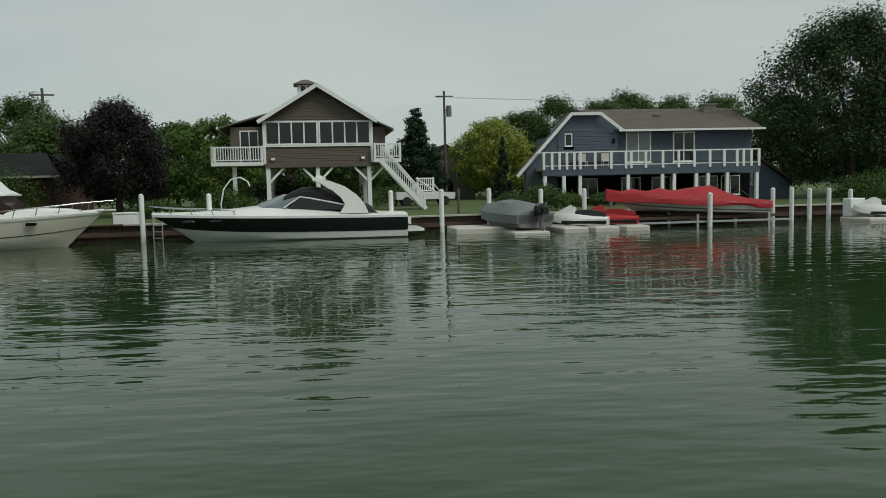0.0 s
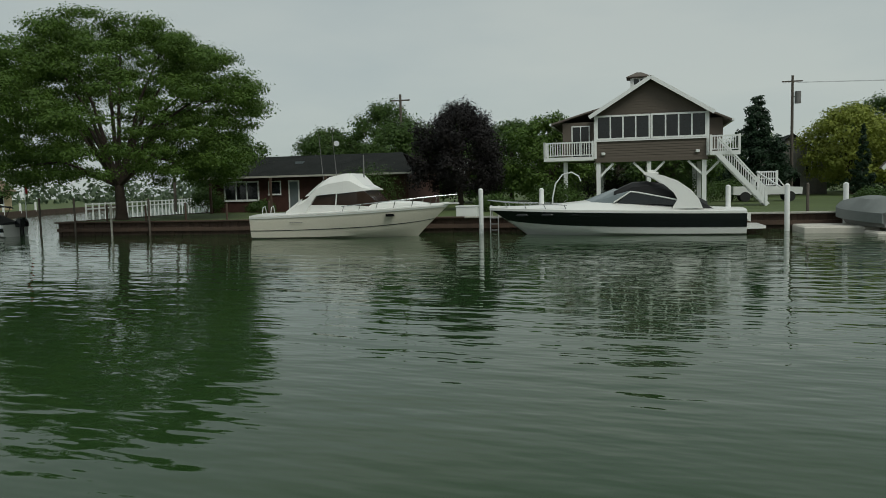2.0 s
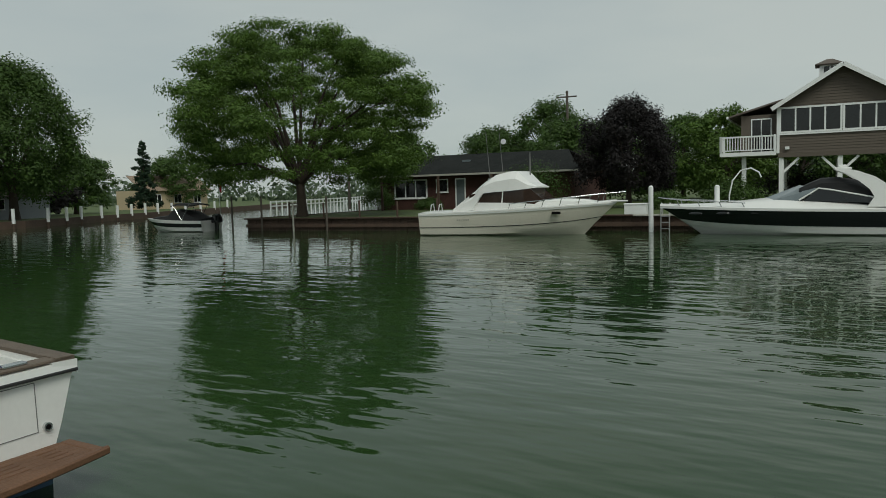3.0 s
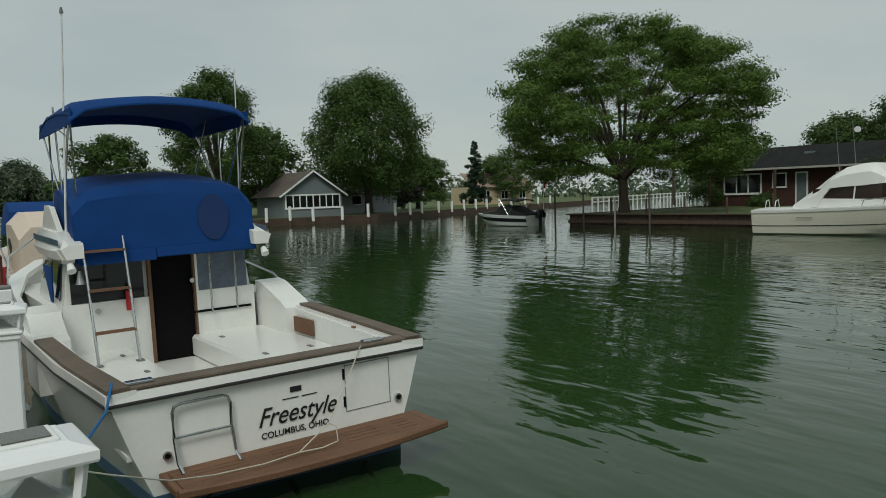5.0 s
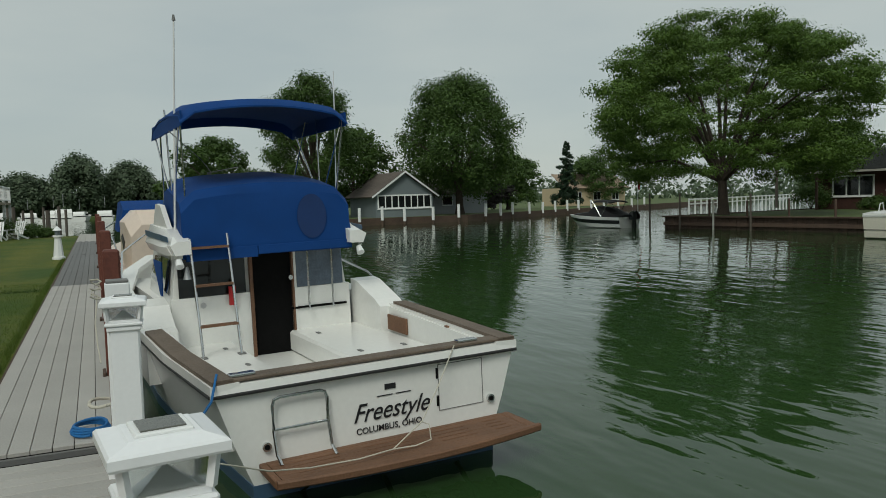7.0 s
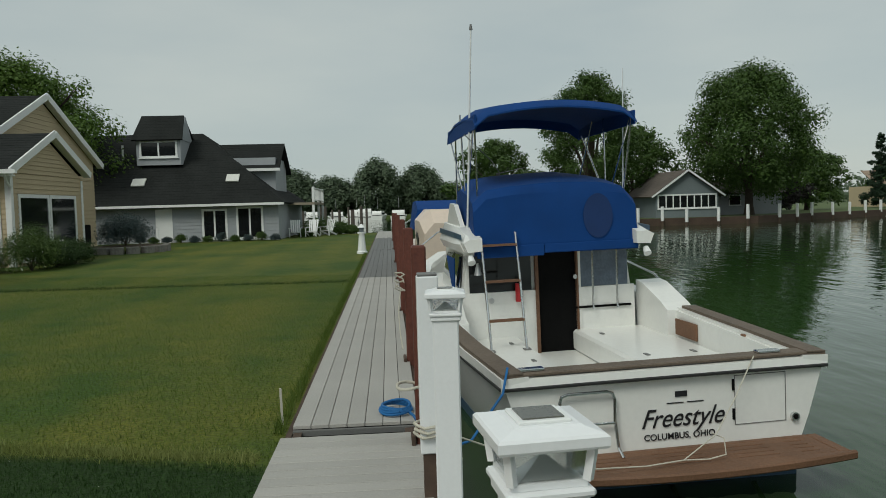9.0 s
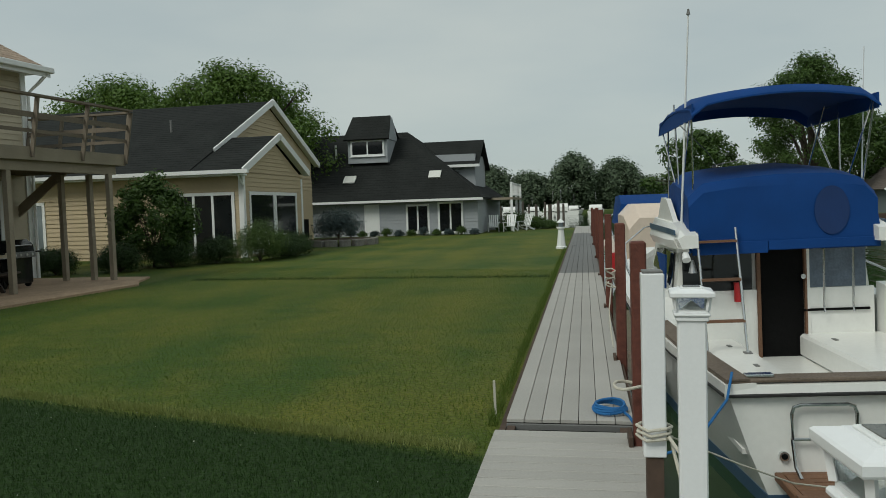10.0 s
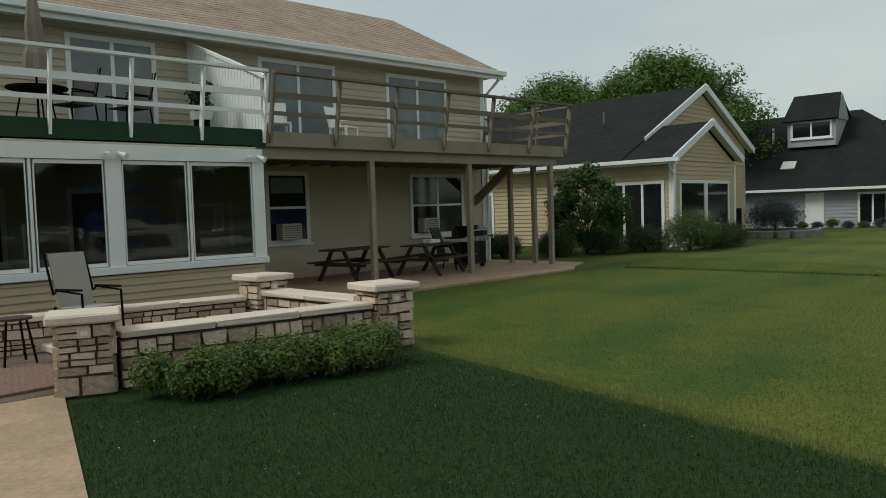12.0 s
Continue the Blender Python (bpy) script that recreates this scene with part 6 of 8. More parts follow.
for a, b, c, d in ((0.555, 1.0, 0.83, 0.835), (0.555, 1.0, 0.43, 0.435), (0.555, 0.56, 0.43, 0.835), (0.995, 1.0, 0.43, 0.835)):
    bm_box(bm, -0.006, -0.001, a, b, c, d)
part("transom_hatch", bm, GREYPL, C)
for z in (0.52, 0.76):
    pbox("hinge", DARK, C, -0.012, 0.0, 0.535, 0.552, z - 0.045, z + 0.045)
pbox("cleat", CHROME, C, 0.02, 0.10, 0.78, 0.98, 0.986, 1.01, 0.006)
pbox("cleat", CHROME, C, 0.02, 0.10, -1.2, -1.0, 0.986, 1.01, 0.006)

pbox("emblem", LETTER, C, -0.008, -0.002, 0.05, 0.15, 0.700, 0.745, 0.0, "small black emblem")
for k in range(2):
    pbox("emblem_bar", LETTER, C, -0.006, -0.001, -0.02 + k * 0.17, 0.12 + k * 0.17, 0.648, 0.656)
# the parts above count y away from the dock; turn that into the boat's own right-handed frame
LOW = ("hull", "boot_stripe", "rub_rail", "side_deck", "gunwale_cap", "transom_coaming", "cockpit_sole", "cockpit_liner", "transom_liner", "engine_box", "latch",
       "locker_hatch", "side_pocket", "wing", "swim_platform", "slat", "tie_board", "bracket", "nosing", "edge_board", "boarding_ladder", "rung", "exhaust", "exhaust_bore", "transom_hatch",
       "hinge", "cleat", "emblem", "emblem_bar", "foredeck", "side_rail")
HIGH = ("bimini", "valance", "bow", "aerial", "aerial_tip", "bridge_cover", "cover_flap", "patch")
for ob in C.children_recursive:
    kind_ = ob.name.split(".")[0]
    narrow = 1.0 if kind_ in LOW else 0.89 if kind_ in HIGH else 0.935
    ob.data.transform(Matrix.Diagonal((1, -narrow, 1, 1)))
    ob.data.flip_normals()


def lettering(text, size, y, z, shear=0.0, wide=1.0):
    cu = bpy.data.curves.new("lettering", 'FONT')
    cu.body, cu.size, cu.shear, cu.align_x = text, size, shear, 'CENTER'
    cu.extrude, cu.offset = 0.0015, 0.0035 * size if size > 0.1 else 0.0009
    tmp = bpy.data.objects.new("lettering_curve", cu)
    me = bpy.data.meshes.new_from_object(tmp)
    bpy.data.objects.remove(tmp)
    me.materials.clear()
    me.materials.append(LETTER)
    ob = new("lettering", me)
    ob.parent = C
    # the text reads from starboard (dock side) to port on the transom's outer face
    ob.matrix_local = Matrix.Translation((-0.008, -y, z)) @ pose(0, 0, 0, 90, 0, 270) @ Matrix.Diagonal((wide, 1, 1, 1))
    return tagged(ob, "black lettering on the transom")


lettering("Freestyle", 0.215, 0.10, 0.465, 0.42, 0.88)
lettering("COLUMBUS, OHIO", 0.072, 0.08, 0.365)

# mooring lines of the cruiser
ln = thing("mooring_line", "pale mooring line from the dock post to the platform", "rope")
ptube("line", ROPE, ln, [(-4.62, 0.36, 0.98), (-4.9, 0.75, 0.75), (-5.3, 1.15, 0.5), (-5.62, 1.5, 0.36), (-5.72, 1.9, 0.325), (-5.78, 2.2, 0.335), (-5.9, 2.5, 0.48), (-6.06, 2.72, 0.70), (-6.21, 2.95, 1.0)], 0.0055)
ptube("tail", ROPE, ln, [(-5.78, 2.2, 0.335), (-5.80, 2.40, 0.325), (-5.84, 2.55, 0.34), (-5.92, 2.57, 0.44), (-5.94, 2.48, 0.48)], 0.0055)
ln = thing("mooring_line", "blue mooring line from the stern corner to the dock", "rope")
ptube("line", BLUEROPE, ln, [(-6.15, 0.95, 1.0), (-5.95, 0.88, 0.85), (-5.6, 0.6, 0.62), (-5.45, 0.36, 0.60)], 0.010)
ln = thing("mooring_line", "pale line from dock post to lantern post", "rope")
ptube("line", ROPE, ln, [(-4.55, 0.34, 1.0), (-4.4, 0.42, 0.9), (-4.45, 0.4, 0.75), (-4.6, 0.36, 0.95)], 0.010)


# ---- boats and piles along the opposite bank ----
def pile(u, top, v=-1.0, mm=WHITE, r=0.115):
    t = thing("mooring_pile", "white sleeved mooring pile with a rounded cap", "pile", far(u, v), "white piles along the far bank")
    pcyl("sleeve", mm, t, (0, 0, -1.2), (0, 0, top), r, None, 12)
    pcyl("cap", mm, t, (0, 0, top), (0, 0, top + 0.06), r * 1.06, r * 0.3, 12)
    return t


for u, top in ((-12.92, 2.15), (-9.94, 2.1), (-1.47, 2.05), (1.01, 2.05), (3.39, 2.05), (6.05, 1.95), (8.33, 1.92), (18.8, 1.72), (19.9, 1.72), (20.95, 1.66), (22.1, 1.64), (23.4, 1.55), (26.0, 1.6), (29.5, 1.6)):
    pile(u, top)
pile(13.75, 1.6, -3.6)
for u, top, mm in ((-39.5, 2.2, POLEWOOD), (-37.1, 2.15, POLEWOOD), (-34.65, 1.75, CAPBOARD), (-32.15, 2.05, POLEWOOD)):
    tagged(pile(u, top, -0.3, mm, 0.06), "slim bare timber pole beside the seawall")
pile(2.17, 2.05, 0.6, POLEWOOD, 0.07)
for k in range(5):
    pile(-35.5 + k * 2.6, 1.75 - 0.1 * (k % 2), 0.45, SEAWALL, 0.06)


def side_pts(L, beam, sheer, keel, fl, n=13):
    """Stations of a planing hull, stern to stem: x, half beam at deck, sheer height, half beam at chine, chine height, keel depth, and the set-back of chine and keel at the raked stem."""
    out = []
    for i in range(n):
        t = i / (n - 1)
        w = max(beam / 2 * (1 - max(0, t - 0.45) ** 2.2 * 3.6), 0.03)
        z = sheer[0] + (sheer[1] - sheer[0]) * t ** 1.4
        wc = max(w * (0.90 - fl * t ** 2), 0.02)
        zc = 0.06 + 0.30 * z * t ** 3
        zk = min(keel + (0.10 - keel) * max(0, t - 0.55) ** 1.5 * 2.2, zc - 0.02)
        out.append((L * t, w, z, wc, zc, zk, L * t - 0.11 * L * t ** 5, L * t - 0.17 * L * t ** 5))
    return out


def side_at(s, f, o):
    """A point on the hull's side at a fraction f of its height from chine to sheer, o proud."""
    x, w, z, wc, zc, zk, xc, xk = s
    g = f
    bulge = 0.10 * (w - wc) * math.sin(math.pi * g)
    return (xc + (x - xc) * g, wc + (w - wc) * g + bulge + o, zc + (z - zc) * g)


def hull_part(t, L, beam, sheer, keel, mm, label, fl=0.45):
    st = side_pts(L, beam, sheer, keel, fl)
    bm = bmesh.new()
    rings = []
    for s in st:
        half_ = [side_at(s, f, 0) for f in (1, 0.75, 0.5, 0.25, 0)]
        rings.append([(x, -y, z) for x, y, z in half_] + [(s[7], 0, s[5])] + half_[::-1])
    bm_loft(bm, rings, True)
    return part("hull", bm, mm, t, label, smooth=True), st


def band(t, st, f0, f1, mm, name, label, proud=0.012, i0=0, i1=None):
    """A painted band or rub strake that follows the hull's side between two fractions of its height."""
    for s in (-1, 1):
        bm = bmesh.new()
        rings = []
        for q in st[i0:i1]:
            pts = [side_at(q, f0, -0.03)] + [side_at(q, f0 + (f1 - f0) * k / 4, proud) for k in range(5)] + [side_at(q, f1, -0.03)]
            rings.append([(x, s * y, z) for x, y, z in pts])
        bm_loft(bm, rings, True)
        part(name, bm, mm, t, label, smooth=True)


def bow_rail(t, st, h, i0, mm=CHROME, tip=0.35):
    pts = [(x, w - 0.06, z + h * (0.6 + 0.4 * k / 6)) for k, (x, w, z, *_) in enumerate(st[i0:-1])] + [(st[-1][0] + tip, 0, st[-1][2] + h)]
    for s in (-1, 1):
        ptube("bow_rail", mm, t, [(x, s * y, z) for x, y, z in pts], 0.02)
        for k, (x, w, z, *_) in enumerate(st[i0:-1]):
            pcyl("stanchion", mm, t, (x, s * (w - 0.08), z), (x + 0.12, s * (w - 0.06), z + h * (0.6 + 0.4 * k / 6)), 0.022, None, 6)


# black and white express cruiser
E = thing("express_cruiser", "sleek black and white express cruiser with black canvas", "boat", far(-1.0, -2.0, 0, 180) @ Matrix.Diagonal((1.065, 1, 1, 1)))
hull, st = hull_part(E, 10.6, 3.3, (0.98, 1.22), -0.5, GEL, "white hull bottom")
band(E, st, 0.30, 0.93, BLACKGEL, "hull_band", "glossy black hull side")
bm = bmesh.new()
top = []
for x, w, z, *_ in st:
    crown = 0.06 + 0.42 * math.exp(-((x - 5.0) / 2.6) ** 2)
    top.append([(x, -w - 0.02, z - 0.06), (x, -w - 0.02, z + 0.05), (x, -w * 0.72, z + 0.08 + crown * 0.55), (x, 0, z + 0.08 + crown), (x, w * 0.72, z + 0.08 + crown * 0.55), (x, w + 0.02, z + 0.05), (x, w + 0.02, z - 0.06)])
bm_loft(bm, top, True)
part("deck", bm, GEL, E, "white moulded deck", smooth=True)
for s in (-1, 1):
    bm = bmesh.new()
    bm_loft(bm, [[(5.0, s * 1.2, 1.42), (4.47, s * 1.18, 1.90), (2.6, s * 1.33, 1.50), (2.6, s * 1.36, 1.30)], [(5.0, s * 1.17, 1.42), (4.47, s * 1.15, 1.90), (2.6, s * 1.30, 1.50), (2.6, s * 1.33, 1.30)]], True)
    part("side_glass", bm, GLASSD, E, "tinted side windscreen")
    ptube("screen_frame", GEL, E, [(5.15, s * 1.2, 1.45), (4.75, s * 1.2, 1.72), (4.47, s * 1.19, 1.92), (4.1, s * 1.2, 1.86), (2.6, s * 1.35, 1.52)], 0.035)
bm = bmesh.new()
bm_loft(bm, [[(6.5, 0, 1.5), (6.1, -0.7, 1.45), (5.1, -1.18, 1.42), (4.5, -1.13, 1.92), (4.95, -0.6, 2.02), (5.15, 0, 2.06)], [(6.52, 0, 1.5), (6.12, 0.7, 1.45), (5.12, 1.18, 1.42), (4.52, 1.13, 1.92), (4.97, 0.6, 2.02), (5.17, 0, 2.06)]], True)
part("windscreen", bm, HAZYGLASS, E, "raked windscreen")
bm = bmesh.new()
bm_loft(bm, [[(x, -w, zb), (x, -w * 0.97, zt - 0.22), (x, -w * 0.8, zt - 0.05), (x, 0, zt), (x, w * 0.8, zt - 0.05), (x, w * 0.97, zt - 0.22), (x, w, zb)] for x, w, zb, zt in ((2.5, 1.22, 1.3, 1.90), (3.2, 1.2, 1.4, 2.24), (3.8, 1.18, 1.5, 2.36), (4.4, 1.1, 1.6, 2.34), (4.8, 1.02, 1.7, 2.16), (5.15, 0.9, 1.85, 1.98))], True)
part("cockpit_cover", bm, BLACKCAN, E, "black canvas cockpit enclosure", smooth=True)
bm = bmesh.new()
bm_loft(bm, [[(x, -w, 1.0), (x + dx, -w * 0.97, zt - 0.15), (x + dx, -w * 0.8, zt), (x + dx, w * 0.8, zt), (x + dx, w * 0.97, zt - 0.15), (x, w, 1.0)] for x, dx, w, zt in ((1.05, 0.4, 1.28, 1.42), (1.5, 0.3, 1.3, 1.62), (2.2, 0.2, 1.27, 1.95), (2.5, 0.1, 1.22, 2.15))], True)
part("aft_cover", bm, BLACKCAN, E, "black canvas over the stern seats", smooth=True)
bm = bmesh.new()
for s in (-1, 1):
    bm_loft(bm, [[(x0, s * (y + 0.05), z), (x1, s * (y + 0.05), zi), (x1, s * (y - 0.05), zi), (x0, s * (y - 0.05), z)] for x0, x1, y, z, zi in ((1.65, 2.85, 1.50, 1.15, 1.15), (1.80, 2.62, 1.45, 1.55, 1.55), (2.10, 2.78, 1.40, 1.95, 1.85), (2.60, 3.12, 1.34, 2.34, 2.18), (3.15, 3.52, 1.28, 2.58, 2.46), (3.75, 3.95, 1.22, 2.74, 2.66))], True)
bm_box(bm, 3.35, 3.95, -1.22, 1.22, 2.66, 2.74, 0.02)
bm_box(bm, 3.5, 3.8, -0.25, 0.25, 2.73, 2.86, 0.03)
part("radar_arch", bm, GEL, E, "swept white radar arch", smooth=True)
bm = bmesh.new()
bm_loft(bm, [[(x, -w, 0.25), (x, -w, 0.36), (x, w, 0.36), (x, w, 0.25)] for x, w in ((-0.75, 1.2), (-0.6, 1.4), (0.1, 1.5))], True)
part("swim_platform", bm, GEL, E)
bm = bmesh.new()
bm_loft(bm, [[(x, -1.5, 0.9), (x, -1.5, z), (x, 1.5, z), (x, 1.5, 0.9)] for x, z in ((-0.15, 0.55), (0.25, 0.92), (0.9, 1.10), (1.6, 1.12))], True)
part("stern_coaming", bm, GEL, E, smooth=True)
bow_rail(E, st, 0.42, 8, CHROME, 0.1)
for x in (6.6, 7.9, 9.0):
    bm = bmesh.new()
    bmesh.ops.create_uvsphere(bm, u_segments=12, v_segments=6, radius=0.5, matrix=Matrix.Translation((x, 1.6 - 0.13 * (x - 5.2), 0.93)) @ Matrix.Diagonal((0.55, 0.12, 0.16, 1)))
    part("porthole", bm, GLASSD, E, smooth=True)

# white flybridge cruiser
W = thing("sport_cruiser", "cream-white sport cruiser with enclosed bridge canopy", "boat", far(-23.85, -2.45, 0, 0) @ Matrix.Diagonal((0.975, 1, 1, 1)))
hull, st = hull_part(W, 9.9, 3.3, (1.08, 1.48), -0.5, CREAM, "cream-white hull", 0.5)
band(W, st, 0.90, 0.97, GEL, "rub_strake", "white rub strake", 0.03)
bm = bmesh.new()
bm_loft(bm, [[(x, -w - 0.01, z - 0.02), (x, -w - 0.01, z + 0.04), (x, -w * 0.6, z + 0.10), (x, 0, z + 0.13), (x, w * 0.6, z + 0.10), (x, w + 0.01, z + 0.04), (x, w + 0.01, z - 0.02)] for x, w, z, *_ in st], True)
part("deck", bm, GEL, W, smooth=True)
bm = bmesh.new()
bm_loft(bm, [[(x, -w, zb), (x, -w * 0.98, zb + (zt - zb) * 0.6), (x, -w * 0.72, zt), (x, w * 0.72, zt), (x, w * 0.98, zb + (zt - zb) * 0.6), (x, w, zb)] for x, w, zb, zt in ((1.85, 1.30, 1.15, 1.42), (2.4, 1.31, 1.18, 1.80), (2.95, 1.31, 1.25, 2.17), (3.25, 1.31, 1.72, 2.42), (3.5, 1.30, 2.05, 2.60), (4.1, 1.28, 2.10, 2.93), (4.9, 1.24, 2.14, 3.08), (5.2, 1.20, 2.17, 3.08), (5.45, 1.16, 2.19, 2.86), (5.8, 1.10, 2.22, 2.52), (6.2, 1.0, 2.26, 2.33))], True)
part("bridge", bm, GEL, W, "white moulded bridge with canvas top")
bm = bmesh.new()
bm_loft(bm, [[(x, -w, 1.15), (x, -w * 0.97, zt), (x, w * 0.97, zt), (x, w, 1.15)] for x, w, zt in ((2.7, 1.2, 2.0), (3.5, 1.2, 2.1), (5.6, 1.15, 2.22), (5.9, 1.1, 2.24), (6.75, 0.9, 1.5))], True)
part("cabin_window", bm, GLASSB, W, "brown-tinted cabin windows")
bm = bmesh.new()
bm_loft(bm, [[(x, -w, 1.12), (x, -w, zt), (x, w, zt), (x, w, 1.12)] for x, w, zt in ((2.5, 1.25, 1.62), (3.5, 1.235, 1.60), (5.2, 1.19, 1.56), (6.0, 1.14, 1.5), (6.7, 0.95, 1.42))], True)
part("cabin_side", bm, GEL, W)
band(W, st, 0.315, 0.345, RUBBER, "boot_stripe", "dark waterline stripe", 0.014)
for s in (-1, 1):
    pbar("window_post", GEL, W, (4.45, s * 1.195, 1.3), (4.55, s * 1.185, 2.15), 0.05, 0.05)
bm = bmesh.new()
bm_loft(bm, [[(x, -w, 1.15), (x, -w * 0.9, zt - 0.08), (x, -w * 0.7, zt), (x, w * 0.7, zt), (x, w * 0.9, zt - 0.08), (x, w, 1.15)] for x, w, zt in ((5.6, 1.15, 1.50), (6.4, 1.1, 1.68), (7.4, 0.9, 1.70), (8.3, 0.6, 1.66), (8.9, 0.3, 1.58))], True)
part("cabin_trunk", bm, GEL, W, smooth=True)
bow_rail(W, st, 0.48, 6, CHROME, 0.45)
pbox("pulpit", GEL, W, 9.4, 10.4, -0.2, 0.2, 1.50, 1.57, 0.02)
pbox("hull_vent", DARK, W, 7.1, 7.5, -1.36, -1.2, 1.0, 1.12, 0.01)
for x, h in ((3.2, 5.1), (3.95, 5.05)):
    pcyl("aerial", GREYPL, W, (x, 0.4, 2.6), (x - 0.2, 0.4, h), 0.02, 0.012, 6)
pcyl("horn", ALU, W, (4.1, 0.1, 4.55), (4.18, -0.1, 4.58), 0.05, 0.14, 10)
pcyl("aerial", GREYPL, W, (5.4, 0.4, 2.6), (5.4, 0.4, 4.0), 0.035, 0.03, 6)
bm = bmesh.new()
for j in range(6):
    bm_box(bm, 2.2 + j * 0.12, 2.28 + j * 0.12, -1.655, -1.64, 0.76, 0.80)
part("name_bars", bm, GREYPL, W)

# red-covered speedboat on its lift
RB = thing("speedboat", "long speedboat under a red canvas cover on a lift", "boat", far(17.4, -1.9, 0.52, 180) @ pose(0, 0, 0, 0, -2.2, 0) @ Matrix.Diagonal((0.84, 0.95, 0.86, 1)))
hull, st = hull_part(RB, 9.9, 2.5, (0.62, 1.0), -0.02, FLOATP, "pale grey hull bottom", 0.6)
band(RB, st, 0.15, 0.28, GREYPL, "chine_stripe", "dark stripe")
bm = bmesh.new()
rc = np.random.default_rng(8)
rings = []
for x, w, z, *_ in st:
    h = 0.26 + 0.60 * math.exp(-((x - 3.4) / 1.3) ** 2) + 0.22 * math.exp(-((x - 5.8) / 1.8) ** 2) + 0.05 * math.sin(x * 4.1)
    h = h * (0.5 if x < 0.5 else 1)
    rings.append([(x + rc.normal() * 0.04, y + rc.normal() * 0.02, zz + rc.normal() * 0.04) for y, zz in ((-w - 0.05, z - 0.42 * z), (-w - 0.06, z - 0.1), (-w * 0.95, z + 0.10), (-w * 0.5, z + h * 0.8), (0, z + h), (w * 0.5, z + h * 0.8), (w * 0.95, z + 0.1), (w + 0.06, z - 0.1), (w + 0.05, z - 0.42 * z))])
bm_loft(bm, rings, True)
part("cover", bm, REDCAN, RB, "red canvas cover with folds", smooth=True)
for k, x in enumerate((1.2, 3.0, 5.2, 7.2)):
    ptube("strap", GREYPL, RB, [(x, -1.32, 0.45), (x + 0.1, -1.2, 0.9), (x + 0.15, 0, 1.4 if k < 2 else 1.2), (x + 0.1, 1.2, 0.9)], 0.012)
LF = thing("boat_lift", "grey metal boat lift with white posts standing in the water", "boat lift", far(13.6, -1.9, 0))
for x in (-3.6, -0.4, 3.4):
    for y in (-1.5, 1.5):
        pbox("post", ALU, LF, x - 0.06, x + 0.06, y - 0.06, y + 0.06, -1.2, 0.62 if y < 0 else 1.3)
    pbox("cross_beam", ALU, LF, x - 0.08, x + 0.08, -1.5, 1.5, 0.22, 0.36)
for y in (-0.75, 0.75):
    pbox("bunk", SEAWALL, LF, -4.0, 4.2, y - 0.07, y + 0.07, 0.36, 0.50)
pbox("side_rail", ALU, LF, -3.8, 4.6, -1.58, -1.46, 0.20, 0.30)


def float_slab(u0, u1, v0, v1, h, label="pale plastic floating dock section"):
    t = thing("floating_dock", label, "floating dock", far(0, 0))
    bm = bmesh.new()
    bm_box(bm, u0, u1, v0, v1, -0.2, h, 0.05)
    part("float", bm, FLOATP, t)
    bm = bmesh.new()
    bm_box(bm, u0 + 0.08, u1 - 0.08, v0 + 0.08, v1 - 0.08, h, h + 0.012)
    part("tread_pad", bm, FLOATP, t)
    return t


float_slab(1.3, 4.2, -3.0, -0.6, 0.28)
float_slab(3.6, 5.3, -4.8, -2.8, 0.12)
for k in range(3):
    float_slab(6.0 + k * 1.5, 7.2 + k * 1.5, -4.6, -1.4, 0.22, "pale plastic jet-ski float")

TB = thing("covered_runabout", "small runabout under a grey tarp with an outboard motor", "boat", far(4.9, -3.9, 0.22, 112) @ Matrix.Diagonal((1, 1.1, 1.15, 1)))
hull, st = hull_part(TB, 4.2, 1.9, (0.55, 0.75), 0.0, GREYPL, "grey hull")
bm = bmesh.new()
bm_loft(bm, [[(x, -w - 0.03, z - 0.35), (x, -w - 0.03, z), (x, -w * 0.6, z + h * 0.8), (x, 0, z + h), (x, w * 0.6, z + h * 0.8), (x, w + 0.03, z), (x, w + 0.03, z - 0.35)] for (x, w, z, *_), h in zip(st, (0.15, 0.35, 0.48, 0.52, 0.54, 0.54, 0.52, 0.48, 0.42, 0.36, 0.28, 0.18, 0.05))], True)
part("tarp", bm, GREYCAN, TB, "grey canvas tarp", smooth=True)
bm = bmesh.new()
bm_loft(bm, [[(x, -w, z0), (x, -w, z1 - 0.08), (x, -w * 0.5, z1), (x, w * 0.5, z1), (x, w, z1 - 0.08), (x, w, z0)] for x, w, z0, z1 in ((-0.75, 0.14, 0.62, 0.85), (-0.55, 0.2, 0.55, 1.0), (-0.2, 0.2, 0.5, 1.0), (-0.05, 0.15, 0.5, 0.9))], True)
mot = part("outboard_cowl", bm, BLACKGEL, TB, "black outboard motor", smooth=True)
pbox("outboard_leg", GREYPL, mot, -0.5, -0.3, -0.06, 0.06, -0.1, 0.6, 0.02)
pcyl("propeller_hub", GREYPL, mot, (-0.62, 0, 0.0), (-0.25, 0, 0.0), 0.06, 0.04, 8)


